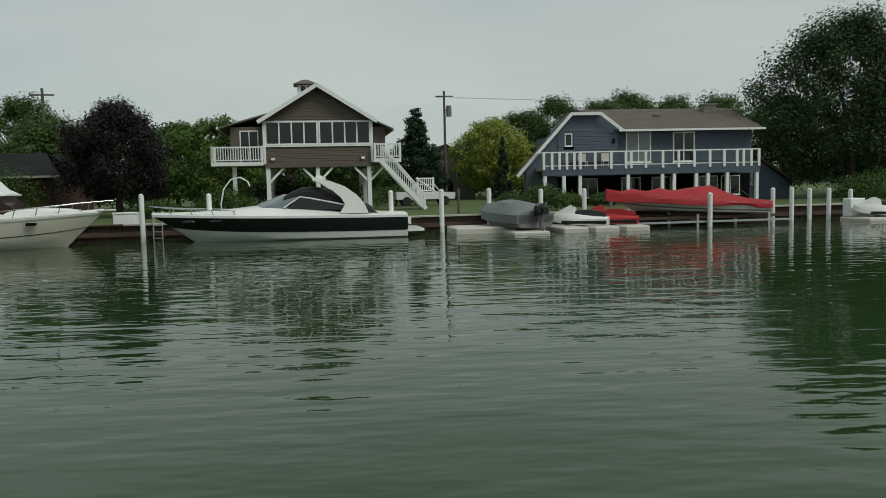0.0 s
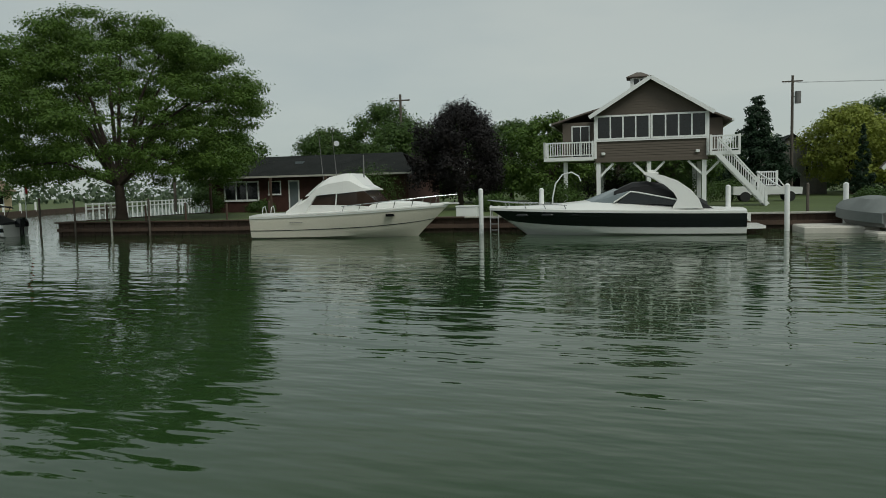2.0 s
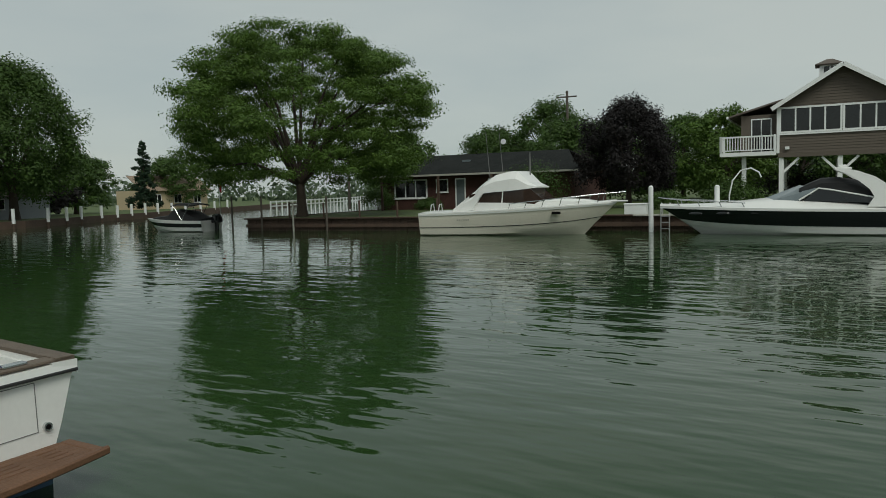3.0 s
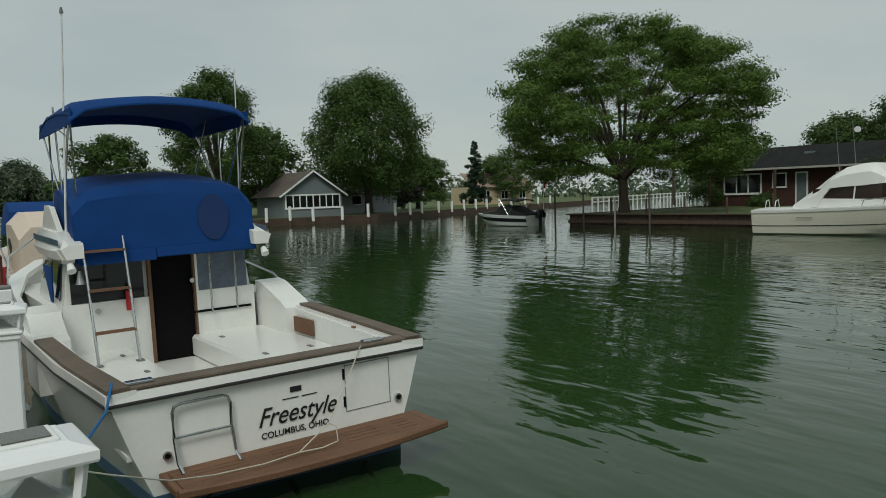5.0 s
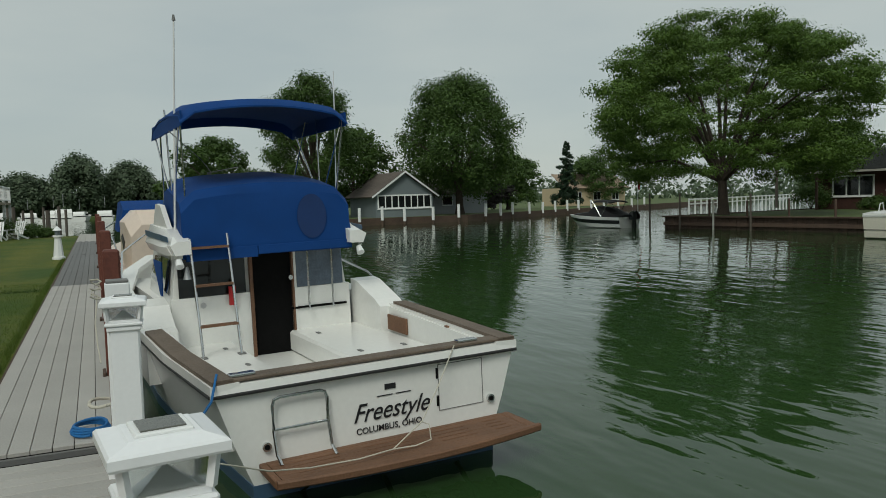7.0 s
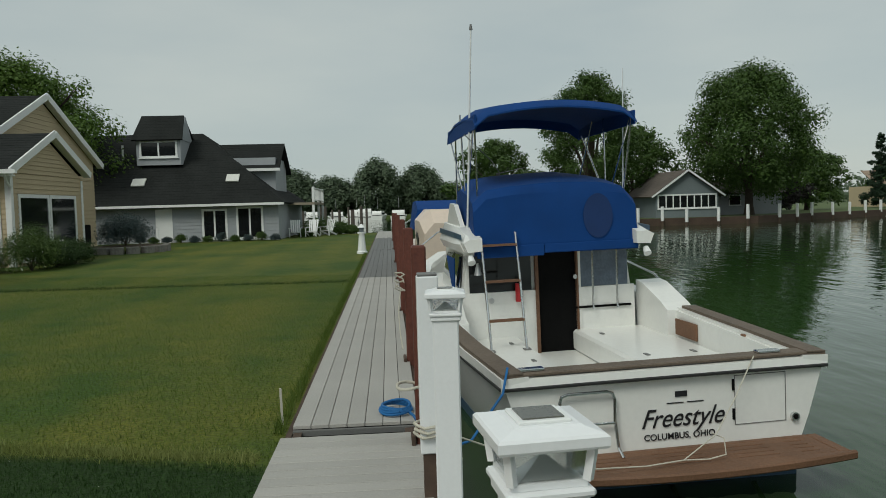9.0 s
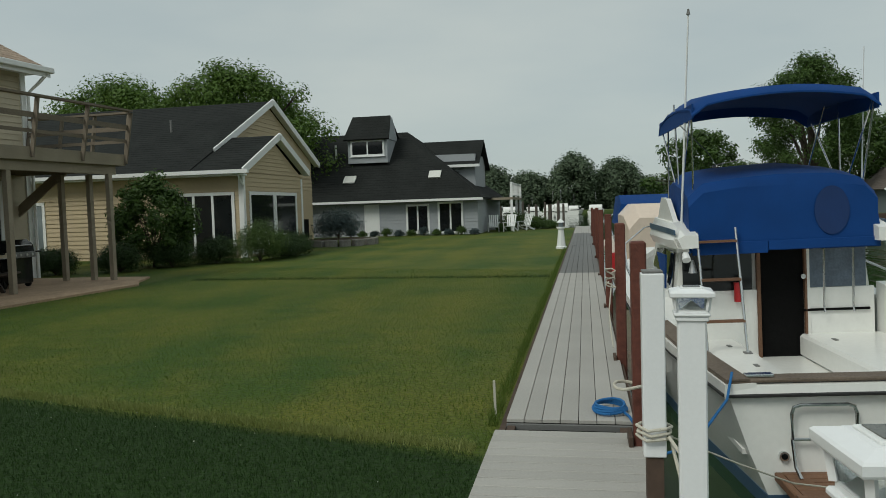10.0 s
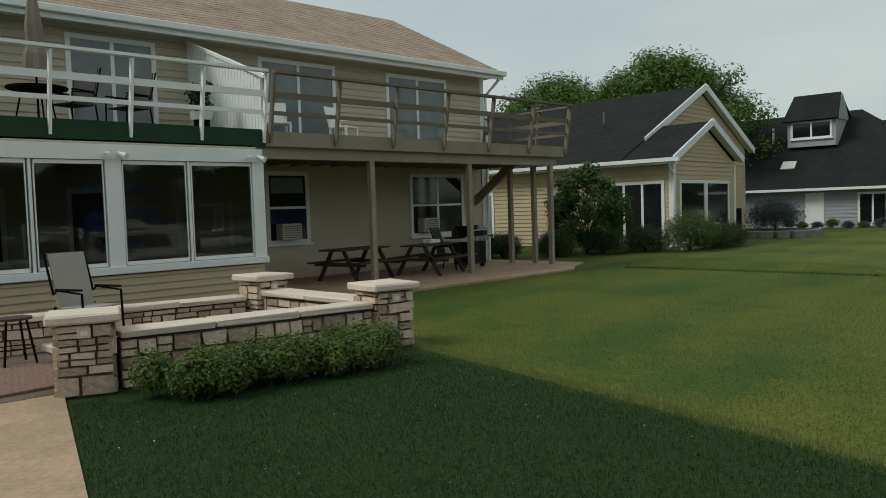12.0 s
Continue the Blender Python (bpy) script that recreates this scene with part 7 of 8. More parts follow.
def jet_ski(u, v, turn, mm, seat_m, label):
    t = thing("jet_ski", label, "jet ski", far(u, v, 0.2, turn))
    bm = bmesh.new()
    bm_loft(bm, [[(x, -w, 0.06 + r), (x, -w, 0.34 + r), (x, -w * 0.7, z), (x, w * 0.7, z), (x, w, 0.34 + r), (x, w, 0.06 + r), (x, 0, -0.02 + r * 1.4)] for x, w, z, r in ((-1.3, 0.45, 0.42, 0), (-0.6, 0.55, 0.46, 0), (0.3, 0.55, 0.58, 0.0), (0.9, 0.42, 0.62, 0.06), (1.35, 0.22, 0.56, 0.16), (1.6, 0.04, 0.46, 0.3))], True)
    part("hull", bm, mm, t, smooth=True)
    bm = bmesh.new()
    bm_loft(bm, [[(x, -w, 0.42), (x, -w * 0.8, z), (x, w * 0.8, z), (x, w, 0.42)] for x, w, z in ((-1.15, 0.2, 0.62), (-0.4, 0.24, 0.78), (0.2, 0.22, 0.74), (0.4, 0.2, 0.6))], True)
    part("seat", bm, seat_m, t, smooth=True)
    bm = bmesh.new()
    bm_loft(bm, [[(x, -w, 0.5), (x, -w * 0.7, z), (x, w * 0.7, z), (x, w, 0.5)] for x, w, z in ((0.3, 0.3, 0.85), (0.55, 0.34, 0.98), (0.9, 0.3, 0.82), (1.3, 0.14, 0.62))], True)
    part("hood", bm, mm, t, smooth=True)
    ptube("handlebar", RUBBER, t, [(0.25, -0.38, 0.98), (0.4, -0.15, 0.95), (0.4, 0.15, 0.95), (0.25, 0.38, 0.98)], 0.025)
    pbox("hull_skirt", BLACKGEL, t, -1.25, 0.9, -0.57, 0.57, 0.10, 0.26, 0.03)
    return t


jet_ski(7.6, -2.6, 150, GEL, RUBBER, "white and black jet ski parked on a float")
jet_ski(9.1, -2.6, 150, REDPAINT, REDCAN, "red and black jet ski parked on a float")
jet_ski(24.0, -2.8, 165, GEL, RUBBER, "white and black jet ski tied by the piles")
jet_ski(26.4, -2.6, 165, GEL, REDCAN, "white and red jet ski tied by the piles")
float_slab(22.3, 27.6, -3.8, -1.6, 0.16)
pbox("cooler", WHITE, thing("storage_box", "white plastic box standing by the jet skis", "box", far(22.9, -1.9, 0.19)), -0.45, 0.45, -0.3, 0.3, 0, 0.95, 0.04)

# hoop davit, ladder, shed items on the bank
dv = thing("davit", "curved white tube davit beside the pile", "davit", far(-8.9, 0.8, ZF))
ptube("tube", WHITE, dv, [(-0.7, 0, -0.1), (-0.7, 0, 0.9), (-0.55, 0, 1.6), (-0.2, 0, 2.05), (0.25, 0, 2.15), (0.6, 0, 1.95), (0.7, 0, 1.7)], 0.035)
ld = thing("swim_ladder", "white metal ladder on the seawall", "ladder", far(-25.0, 0.05, 0))
for x in (-0.25, 0.25):
    ptube("rail", WHITE, ld, [(x, -0.15, -0.5), (x, -0.15, 1.0), (x, 0.0, 1.45), (x, 0.25, 1.5), (x, 0.35, 1.2), (x, 0.35, 0.7)], 0.025)
for z in (0.0, 0.3, 0.6):
    pbox("rung", WHITE, ld, -0.25, 0.25, -0.18, -0.12, z, z + 0.04)
ld = thing("swim_ladder", "pale metal ladder beside the mooring pile", "ladder", far(-12.4, -0.05, 0))
for x in (-0.2, 0.2):
    ptube("rail", ALU, ld, [(x, -0.25, -0.6), (x, -0.2, 1.0), (x, -0.05, 1.35), (x, 0.2, 1.3), (x, 0.25, 0.75)], 0.03)
for z in (0.1, 0.4, 0.7):
    pbox("rung", ALU, ld, -0.2, 0.2, -0.27, -0.2, z, z + 0.04)
bx = thing("dock_box", "white dock box on the far bank", "box", far(-14.1, 1.2, ZF))
pbox("body", WHITE, bx, -0.55, 0.55, -0.3, 0.3, -0.05, 0.5, 0.02)
pbox("lid", WHITE, bx, -0.58, 0.58, -0.33, 0.33, 0.502, 0.58, 0.02)

# utility poles
for u, v, h in ((8.6, 40, 11.2), (-26.6, 30, 10.2), (-52.0, 32, 9.0)):
    t = thing("utility_pole", "weathered wooden utility pole with crossarm", "pole", far(u, v, ZF))
    pcyl("pole", POLEWOOD, t, (0, 0, -0.3), (0, 0, h), 0.16, 0.11, 8)
    pbox("crossarm", POLEWOOD, t, -0.9, 0.9, -0.06, 0.06, h - 0.6, h - 0.48)
    if u > 0:
        pcyl("transformer", GREYPL, t, (0.45, -0.1, h - 2.6), (0.45, -0.1, h - 1.5), 0.28, None, 12)
        pbox("bracket", GREYPL, t, 0.1, 0.5, -0.1, 0.0, h - 2.0, h - 1.9)
ww = thing("power_line", "thin power lines strung between utility poles", "cable")
for dx in (-0.8, 0.8):
    ptube("wire", DARK, ww, [FAR @ Vector((8.6 + dx + 12 * k, 40 + 0.5 * k, 11.3 - 0.5 * math.sin(math.pi * k / 5))) for k in range(6)], 0.009, n=4)

# stone-fronted house far behind the lawn
S = thing("stone_house", "grey stone house glimpsed between the trees", "house", far(10, 46, ZF))
bm = bmesh.new()
bm_box(bm, -3.5, 3.0, 0, 6, -0.2, 3.6)
bm_prism(bm, [(-3.5, 3.6), (3.0, 3.6), (-0.2, 6.0)], "y", 0, 6)
part("wall", bm, STONEG, S)
for x in (-2.4, 1.0):
    window_unit(S, "window", x, x + 1.1, 2.2, 3.3, 0.0, cols=2)
bm = bmesh.new()
bm_prism(bm, [(-0.5, -0.2), (0.5, -0.2), (0.5, 1.6), (0.25, 2.0), (0, 2.1), (-0.25, 2.0), (-0.5, 1.6)], "y", -0.03, 0.02)
part("arched_door", bm, DARK, S)
roof_slab(S, "roof", [(-4.0, -0.4, 3.3), (-4.0, 6.4, 3.3), (-0.25, 6.4, 6.15), (-0.25, -0.4, 6.15)], SHINGLE)
roof_slab(S, "roof", [(3.5, -0.4, 3.3), (3.5, 6.4, 3.3), (-0.25, 6.4, 6.15), (-0.25, -0.4, 6.15)], SHINGLE)
V = thing("pickup", "white pickup truck parked behind the stairs", "car", far(3.6, 22, ZF))
bm = bmesh.new()
bm_loft(bm, [[(-2.3, y, 0.5), (2.3, y, 0.5), (2.35, y, 1.0), (1.2, y, 1.05), (0.7, y, 1.7), (-0.8, y, 1.7), (-1.0, y, 1.1), (-2.3, y, 1.1)] for y in (-0.9, 0.9)], True)
part("body", bm, WHITE, V)
bm = bmesh.new()
bm_prism(bm, [(1.05, 1.08), (0.66, 1.62), (-0.7, 1.62), (-0.85, 1.12)], "y", -0.91, 0.91)
part("window", bm, GLASSD, V)
for x in (-1.5, 1.5):
    for y in (-0.88, 0.88):
        pcyl("wheel", RUBBER, V, (x, y - 0.1, 0.36), (x, y + 0.1, 0.36), 0.36, None, 14)

# shrubs along the opposite bank
for u, v, rx, h, mm in ((7.6, 3.5, 1.6, 1.5, GREEN), (6.3, 6, 1.0, 1.0, GREEN), (-10.5, 11, 2.2, 1.6, GREEN), (-14, 9, 1.5, 1.0, GREEN), (-24, 13.5, 3.0, 3.4, GREEN), (-22, 9, 1.2, 1.0, GREEN), (-29, 14.8, 1.2, 0.8, GREEN), (-37.8, 14.8, 1.6, 2.2, GREEN), (-33, 14.6, 1.3, 0.9, GREEN), (10.8, 8, 0.8, 0.9, GREEN), (13.5, 9.5, 1.0, 0.8, GREEN), (29.5, 6, 2.2, 1.6, GREEN), (33, 8, 2.5, 2.0, GREEN), (38, 6, 2.5, 1.8, GREEN), (-7.5, 18, 3.2, 2.4, PURPLE), (-2.5, 20, 3, 2.2, GREEN), (1.5, 24, 2.5, 1.6, GREEN)):
    bush("rounded green shrub on the far bank", far(u, v, ZF), rx, rx * 0.8, h, mm, int(abs(u) * 7 + v), 1600, 0.12)

# small jet boat and things on the side canal
J = thing("bowrider", "small black and white motorboat with dark cover", "boat", pose(-41.0, 32.5, 0, 0, 0, 194))
hull, st = hull_part(J, 5.2, 2.2, (0.72, 0.9), -0.3, GEL, "white hull")
band(J, st, 0.36, 0.72, BLACKGEL, "hull_band", "black hull side")
bm = bmesh.new()
bm_loft(bm, [[(x, -w, 0.6), (x, -w * 0.9, z), (x, 0, z + 0.08), (x, w * 0.9, z), (x, w, 0.6)] for x, w, z in ((0.25, 0.9, 0.80), (0.8, 0.95, 0.95), (1.6, 0.95, 1.30), (2.4, 0.9, 1.42), (2.9, 0.8, 1.05), (4.4, 0.5, 0.92))], True)
part("cover", bm, BLACKCAN, J, "black canvas cockpit cover", smooth=True)
for x in (1.0, 2.3):
    ptube("bow", CHROME, J, [(1.6, -0.98, 0.75), (x, -0.95, 1.78), (x, 0.95, 1.78), (1.6, 0.98, 0.75)], 0.025)
bm = bmesh.new()
bm_loft(bm, [[(x, -0.97, z - 0.10), (x, -0.85, z), (x, 0, z + 0.06), (x, 0.85, z), (x, 0.97, z - 0.10), (x, 0, z + 0.02)] for x, z in ((0.8, 1.74), (1.2, 1.82), (2.1, 1.84), (2.5, 1.74))], True)
part("sun_top", bm, BLACKCAN, J, "black canvas sun top")
bm = bmesh.new()
bm_loft(bm, [[(x, -w, z0), (x, -w, z1 - 0.1), (x, 0, z1), (x, w, z1 - 0.1), (x, w, z0)] for x, w, z0, z1 in ((-0.75, 0.15, 0.62, 0.95), (-0.6, 0.22, 0.55, 1.15), (-0.2, 0.22, 0.55, 1.12), (-0.05, 0.12, 0.6, 0.95))], True)
mot_j = part("outboard_motor", bm, BLACKGEL, J, "black outboard motor", smooth=True)
pbox("outboard_leg", BLACKGEL, mot_j, -0.5, -0.28, -0.07, 0.07, -0.3, 0.6, 0.02)
fl = thing("flag", "furled red flag on a slim pole", "flag", pose(-47.5, 38.5, 0))
pcyl("pole", WHITE, fl, (0, 0, -0.8), (0, 0, 4.3), 0.035, None, 6)
bm = bmesh.new()
bm_loft(bm, [[(0.03, 0, z), (0.03 + w * 0.5, 0.08, z - 0.05), (0.03 + w, -0.04, z - 0.1), (0.03 + w, -0.02, z - 0.08), (0.03 + w * 0.5, 0.1, z - 0.03)] for z, w in ((4.2, 0.1), (3.7, 0.35), (3.1, 0.3), (2.6, 0.2))], True)
part("cloth", bm, REDCAN, fl)

# cottage on the point, with a row of windows
K = thing("cottage", "small grey cottage with a white row of windows", "house", pose(-69.5, 0, 0.6))
bm = bmesh.new()
bm_prism(bm, [(24.9, -0.2), (30.9, -0.2), (30.9, 2.25), (27.9, 4.25), (24.9, 2.25)], "x", -8, 0)
part("wall", bm, GREYB, K)
w = window_unit(K, "window", 25.2, 30.6, 0.95, 2.05, 0.0, cols=8, f=0.14)
w.matrix_local = QX
roof_slab(K, "roof", [(0.4, 24.4, 2.0), (-8.4, 24.4, 2.0), (-8.4, 27.9, 4.45), (0.4, 27.9, 4.45)], SHINGLET)
roof_slab(K, "roof", [(0.4, 31.4, 2.0), (-8.4, 31.4, 2.0), (-8.4, 27.9, 4.45), (0.4, 27.9, 4.45)], SHINGLET)
for y in (24.4, 31.4):
    pbar("barge_board", WHITE, K, (0.42, y, 1.95), (0.42, 27.9, 4.4), 0.05, 0.16)
K2 = thing("cottage", "pale grey shed behind the broad tree", "house", pose(-76, 33.5, 0.6))
pbox("wall", GREYSIDE, K2, -5, 0, 0, 7, -0.2, 2.3)
roof_slab(K2, "roof", [(0.4, -0.3, 2.2), (0.4, 7.3, 2.2), (-2.5, 7.3, 3.6), (-2.5, -0.3, 3.6)], SHINGLET)
w = window_unit(K2, "window", 1.5, 2.6, 1.0, 1.9, 0.0)
w.matrix_local = QX
K3 = thing("cottage", "tan house with a brown roof along the side canal", "house", pose(-98, 66, 0.6))
pbox("wall", TANSIDE, K3, -7, 0, 0, 11, -0.2, 2.8)
roof_slab(K3, "roof", [(0.5, -0.5, 2.7), (0.5, 11.5, 2.7), (-3.5, 11.5, 5.0), (-3.5, -0.5, 5.0)], SHINGLEB)
for y in (1.5, 5.0, 8.5):
    w = window_unit(K3, "window", y, y + 1.2, 0.9, 2.1, 0.0, cols=2)
    w.matrix_local = QX
# white fence rails along the side canal
fn = thing("fence", "long white rail fence along the side canal", "fence", pose(-62, 66, 0.7, 0, 0, 118))
for k in range(26):
    pbox("post", WHITE, fn, k * 1.6 - 20.06, k * 1.6 - 19.94, -0.06, 0.06, -0.9, 1.0)
for z in (0.45, 0.85):
    pbox("rail", WHITE, fn, -20, 20, -0.03, 0.03, z, z + 0.12)


# ---- things round the near houses ----
lt = thing("dock_light", "white lighthouse-shaped dock light at the lawn edge", "lamp", pose(-28.5, -0.95, ZG))
bm = bmesh.new()
bm_loft(bm, [[(r * math.cos(a), r * math.sin(a), z) for a in np.linspace(0, 2 * math.pi, 8, endpoint=False)] for r, z in ((0.20, 0), (0.20, 0.08), (0.16, 0.1), (0.10, 0.72), (0.15, 0.74), (0.15, 0.80))], True)
part("tower", bm, WHITE, lt)
pcyl("lantern", HAZYGLASS, lt, (0, 0, 0.80), (0, 0, 0.96), 0.085, None, 8)
pcyl("cap", WHITE, lt, (0, 0, 0.96), (0, 0, 1.10), 0.15, 0.02, 8)


def hedge(label, p, q, w, h, seed, leaf=SHRUB, count=9000, size=0.035):
    rng = np.random.default_rng(seed)
    p, q = Vector(p), Vector(q)
    t = thing("hedge", label, "hedge", Matrix.Translation(p))
    n = max(4, int((q - p).length / 0.16))
    cs, rr = [], []
    bm = bmesh.new()
    for k in range(n):
        for j in range(2):
            c = (q - p) * ((k + 0.5) / n) + Vector((rng.normal() * 0.05, (j - 0.5) * w * 0.5 + rng.normal() * 0.04, h * (0.45 + 0.2 * rng.random())))
            cs.append(c)
            rr.append(h * (0.36 + 0.14 * rng.random()))
            bm_cyl(bm, (c.x * 0.98, c.y, -0.02), c, 0.008, 0.004, 4)
            bm_cyl(bm, c, ((q - p).x * (k + 1.5) / n, (q - p).y * (k + 1.5) / n, h * 0.4), 0.005, 0.004, 3)
    part("branchwork", bm, BARK, t)
    v, f = clump_leaves(cs, rr, count, size, rng, 1.0, 0.3)
    v[:, 2] = np.maximum(v[:, 2], 0.01)
    leaf_object("leaves", v, f, leaf, t)


hedge("low unclipped green hedge in front of the terrace wall", (-3.72, -6.75, ZG), (-6.08, -6.30, ZG), 0.62, 0.42, 3, HEDGELEAF, count=40000, size=0.021)
tree("tall leafy green bush beside the tan house", pose(-23.0, -13.95, ZG), 2.95, 1.45, 0.5, GREEN, 31, 5000, 0.11, 0.05, 30, "round", flat=1.0, crown_low=0.16, name="shrub", category="shrub")
for x, y, rx, h, mm, fl_, lb in ((-21.2, -14.0, 0.75, 0.85, DARKGREEN, 0, "clipped dark green shrub by the tan house"), (-22.8, -13.2, 0.85, 0.9, DARKGREEN, 0, "clipped dark green shrub by the tan house"), (-24.2, -12.4, 0.8, 0.85, DARKGREEN, 0, "clipped dark green shrub by the tan house"),
                            (-24.85, -11.1, 1.0, 1.4, SHRUB, 60, "green shrub with white blossoms by the windows"), (-26.2, -10.9, 0.75, 0.9, DARKGREEN, 0, "clipped dark green shrub by the windows"), (-27.6, -10.9, 0.75, 0.85, DARKGREEN, 0, "clipped dark green shrub by the windows"), (-20.4, -15.6, 0.7, 0.8, DARKGREEN, 0, "clipped dark green shrub by the tan house")):
    bush(lb, pose(x, y, ZG), rx, rx, h, mm, int(abs(x * 31)), 5000, 0.045, flowers=fl_)
bush("low spreading blue spruce on the raised bed", pose(-35.5, -11.8, ZG + 0.3), 1.5, 1.3, 1.35, SPRUCE, 77, 3500, 0.07)
rb = thing("raised_bed", "low grey stone edging of a planting bed", "planter", pose(-35.2, -11.6, ZG))
for k in range(9):
    bm = bmesh.new()
    bm_box(bm, -0.26, 0.26, -0.15, 0.15, -0.05, 0.3, 0.02)
    a = radians(-60 + k * 22)
    ob = part("edging_stone", bm, STONEG, rb)
    ob.matrix_local = pose(1.9 * math.cos(a), 1.6 * math.sin(a), 0, 0, 0, math.degrees(a) + 90)
bm = bmesh.new()
bmesh.ops.create_circle(bm, cap_ends=True, segments=16, radius=1.6, matrix=Matrix.Translation((0, 0, 0.28)))
part("soil", bm, EARTH, rb)
for k in range(11):
    bush("small leafy plant along the grey house wall", pose(-44.0, -13.9 + k * 0.75, ZG), 0.4, 0.35, 0.35 + 0.2 * (k % 3 == 0), SHRUB if k % 2 else SPRUCE, 200 + k, 500, 0.06)
for x, y, s in ((-50.5, -4.6, 1.3), (-51.0, -3.2, 0.9), (-48.5, -5.2, 0.5), (-51.2, -2.4, 0.6)):
    bush("dark green shrub at the end of the lawn", pose(x, y, ZG), s, s, s * 0.9, GREEN, int(abs(x * 13 + y)), 1500, 0.08)


def adirondack(m):
    t = thing("adirondack_chair", "white slatted garden chair on the far lawn", "chair", m, "white garden chairs")
    for k in range(5):
        pbar("back_slat", WHITE, t, (-0.22 + k * 0.11, 0.25, 0.3), (-0.26 + k * 0.13, 0.55, 1.05), 0.09, 0.02)
    for k in range(4):
        pbox("seat_slat", WHITE, t, -0.27, 0.27, -0.3 + k * 0.14, -0.18 + k * 0.14, 0.33 - 0.02 * k, 0.35 - 0.02 * k)
    for x in (-0.33, 0.33):
        pbox("leg", WHITE, t, x - 0.02, x + 0.02, -0.32, -0.22, 0, 0.55)
        pbar("rear_leg", WHITE, t, (x, -0.25, 0.30), (x, 0.6, 0.02), 0.03, 0.1)
        pbox("arm", WHITE, t, x - 0.06, x + 0.06, -0.38, 0.4, 0.55, 0.575)
    return t


for x, y, a in ((-47.8, -4.7, 80), (-47.6, -5.7, 95), (-49.5, -3.9, 60)):
    adirondack(pose(x, y, ZG, 0, 0, a))

# picnic table under the deck
tb = thing("picnic_table", "dark wooden picnic table with attached benches", "table", pose(-12.5, -14.0, ZG + 0.05, 0, 0, 8))
for k in range(5):
    pbox("top_board", DARKWOOD, tb, -0.9, 0.9, -0.37 + k * 0.15, -0.235 + k * 0.15, 0.72, 0.76, 0.004)
for y in (-0.75, 0.62):
    for k in range(1):
        pbox("bench_board", DARKWOOD, tb, -0.9, 0.9, y, y + 0.26, 0.42, 0.46, 0.004)
for x in (-0.65, 0.65):
    for s in (-1, 1):
        pbar("leg", DARKWOOD, tb, (x, s * 0.18, 0.72), (x, s * 0.6, 0.0), 0.05, 0.09)
    pbar("bench_beam", DARKWOOD, tb, (x, -0.72, 0.40), (x, 0.84, 0.40), 0.05, 0.09)
copy_thing(tb, pose(-14.4, -13.3, ZG + 0.05, 0, 0, 14))
pl = thing("dish_tub", "white plastic tub on the picnic table", "tub", pose(-14.55, -13.4, ZG + 0.812))
pbox("tub", WHITE, pl, -0.2, 0.2, -0.14, 0.14, 0, 0.1, 0.02)

bq = thing("gas_grill", "black gas grill with knobs on the patio", "grill", pose(-16.3, -13.6, ZG + 0.05, 0, 0, 180))
pbox("cart", BLACKGEL, bq, -0.4, 0.4, -0.26, 0.26, 0.1, 0.72, 0.015)
bm = bmesh.new()
bm_loft(bm, [[(x, -0.3, 0.86), (x, -0.28, 1.02), (x, -0.12, 1.15), (x, 0.15, 1.15), (x, 0.28, 1.0), (x, 0.28, 0.86)] for x in (-0.42, 0.42)], True)
part("lid", bm, BLACKGEL, bq)
pbox("control_panel", GREYPL, bq, -0.42, 0.42, -0.34, -0.26, 0.72, 0.86, 0.01)
for x in (-0.28, -0.1, 0.1, 0.28):
    pcyl("knob", ALU, bq, (x, -0.37, 0.79), (x, -0.34, 0.79), 0.035, None, 10)
for s in (-1, 1):
    pbox("side_shelf", BLACKGEL, bq, s * 0.42, s * 0.78, -0.22, 0.22, 0.82, 0.86, 0.008)
    pcyl("wheel", RUBBER, bq, (s * 0.38, -0.1, 0.09), (s * 0.42, -0.1, 0.09), 0.09, None, 12)
ptube("lid_handle", ALU, bq, [(-0.3, -0.31, 1.0), (-0.28, -0.36, 1.02), (0.28, -0.36, 1.02), (0.3, -0.31, 1.0)], 0.014)


def folding_chair(m, label, mm, fr):
    t = thing("sling_chair", label, "chair", m)
    bm = bmesh.new()
    bm_box(bm, -0.25, 0.25, -0.25, 0.25, 0.42, 0.44)
    part("seat", bm, mm, t)
    bm = bmesh.new()
    bm_loft(bm, [[(-0.26, y, z), (0.26, y, z), (0.26, y + 0.02, z), (-0.26, y + 0.02, z)] for y, z in ((0.22, 0.44), (0.30, 0.8), (0.38, 1.12))], True)
    part("backrest", bm, mm, t)
    for x in (-0.29, 0.29):
        ptube("frame", fr, t, [(x, -0.28, 0.0), (x, -0.26, 0.62), (x, 0.2, 0.66), (x, 0.27, 0.6), (x, 0.42, 1.13)], 0.016)
        ptube("leg", fr, t, [(x, 0.25, 0.45), (x, 0.32, 0.0)], 0.016)
        pbox("arm", fr, t, x - 0.025, x + 0.025, -0.26, 0.22, 0.655, 0.68, 0.008)
    return t


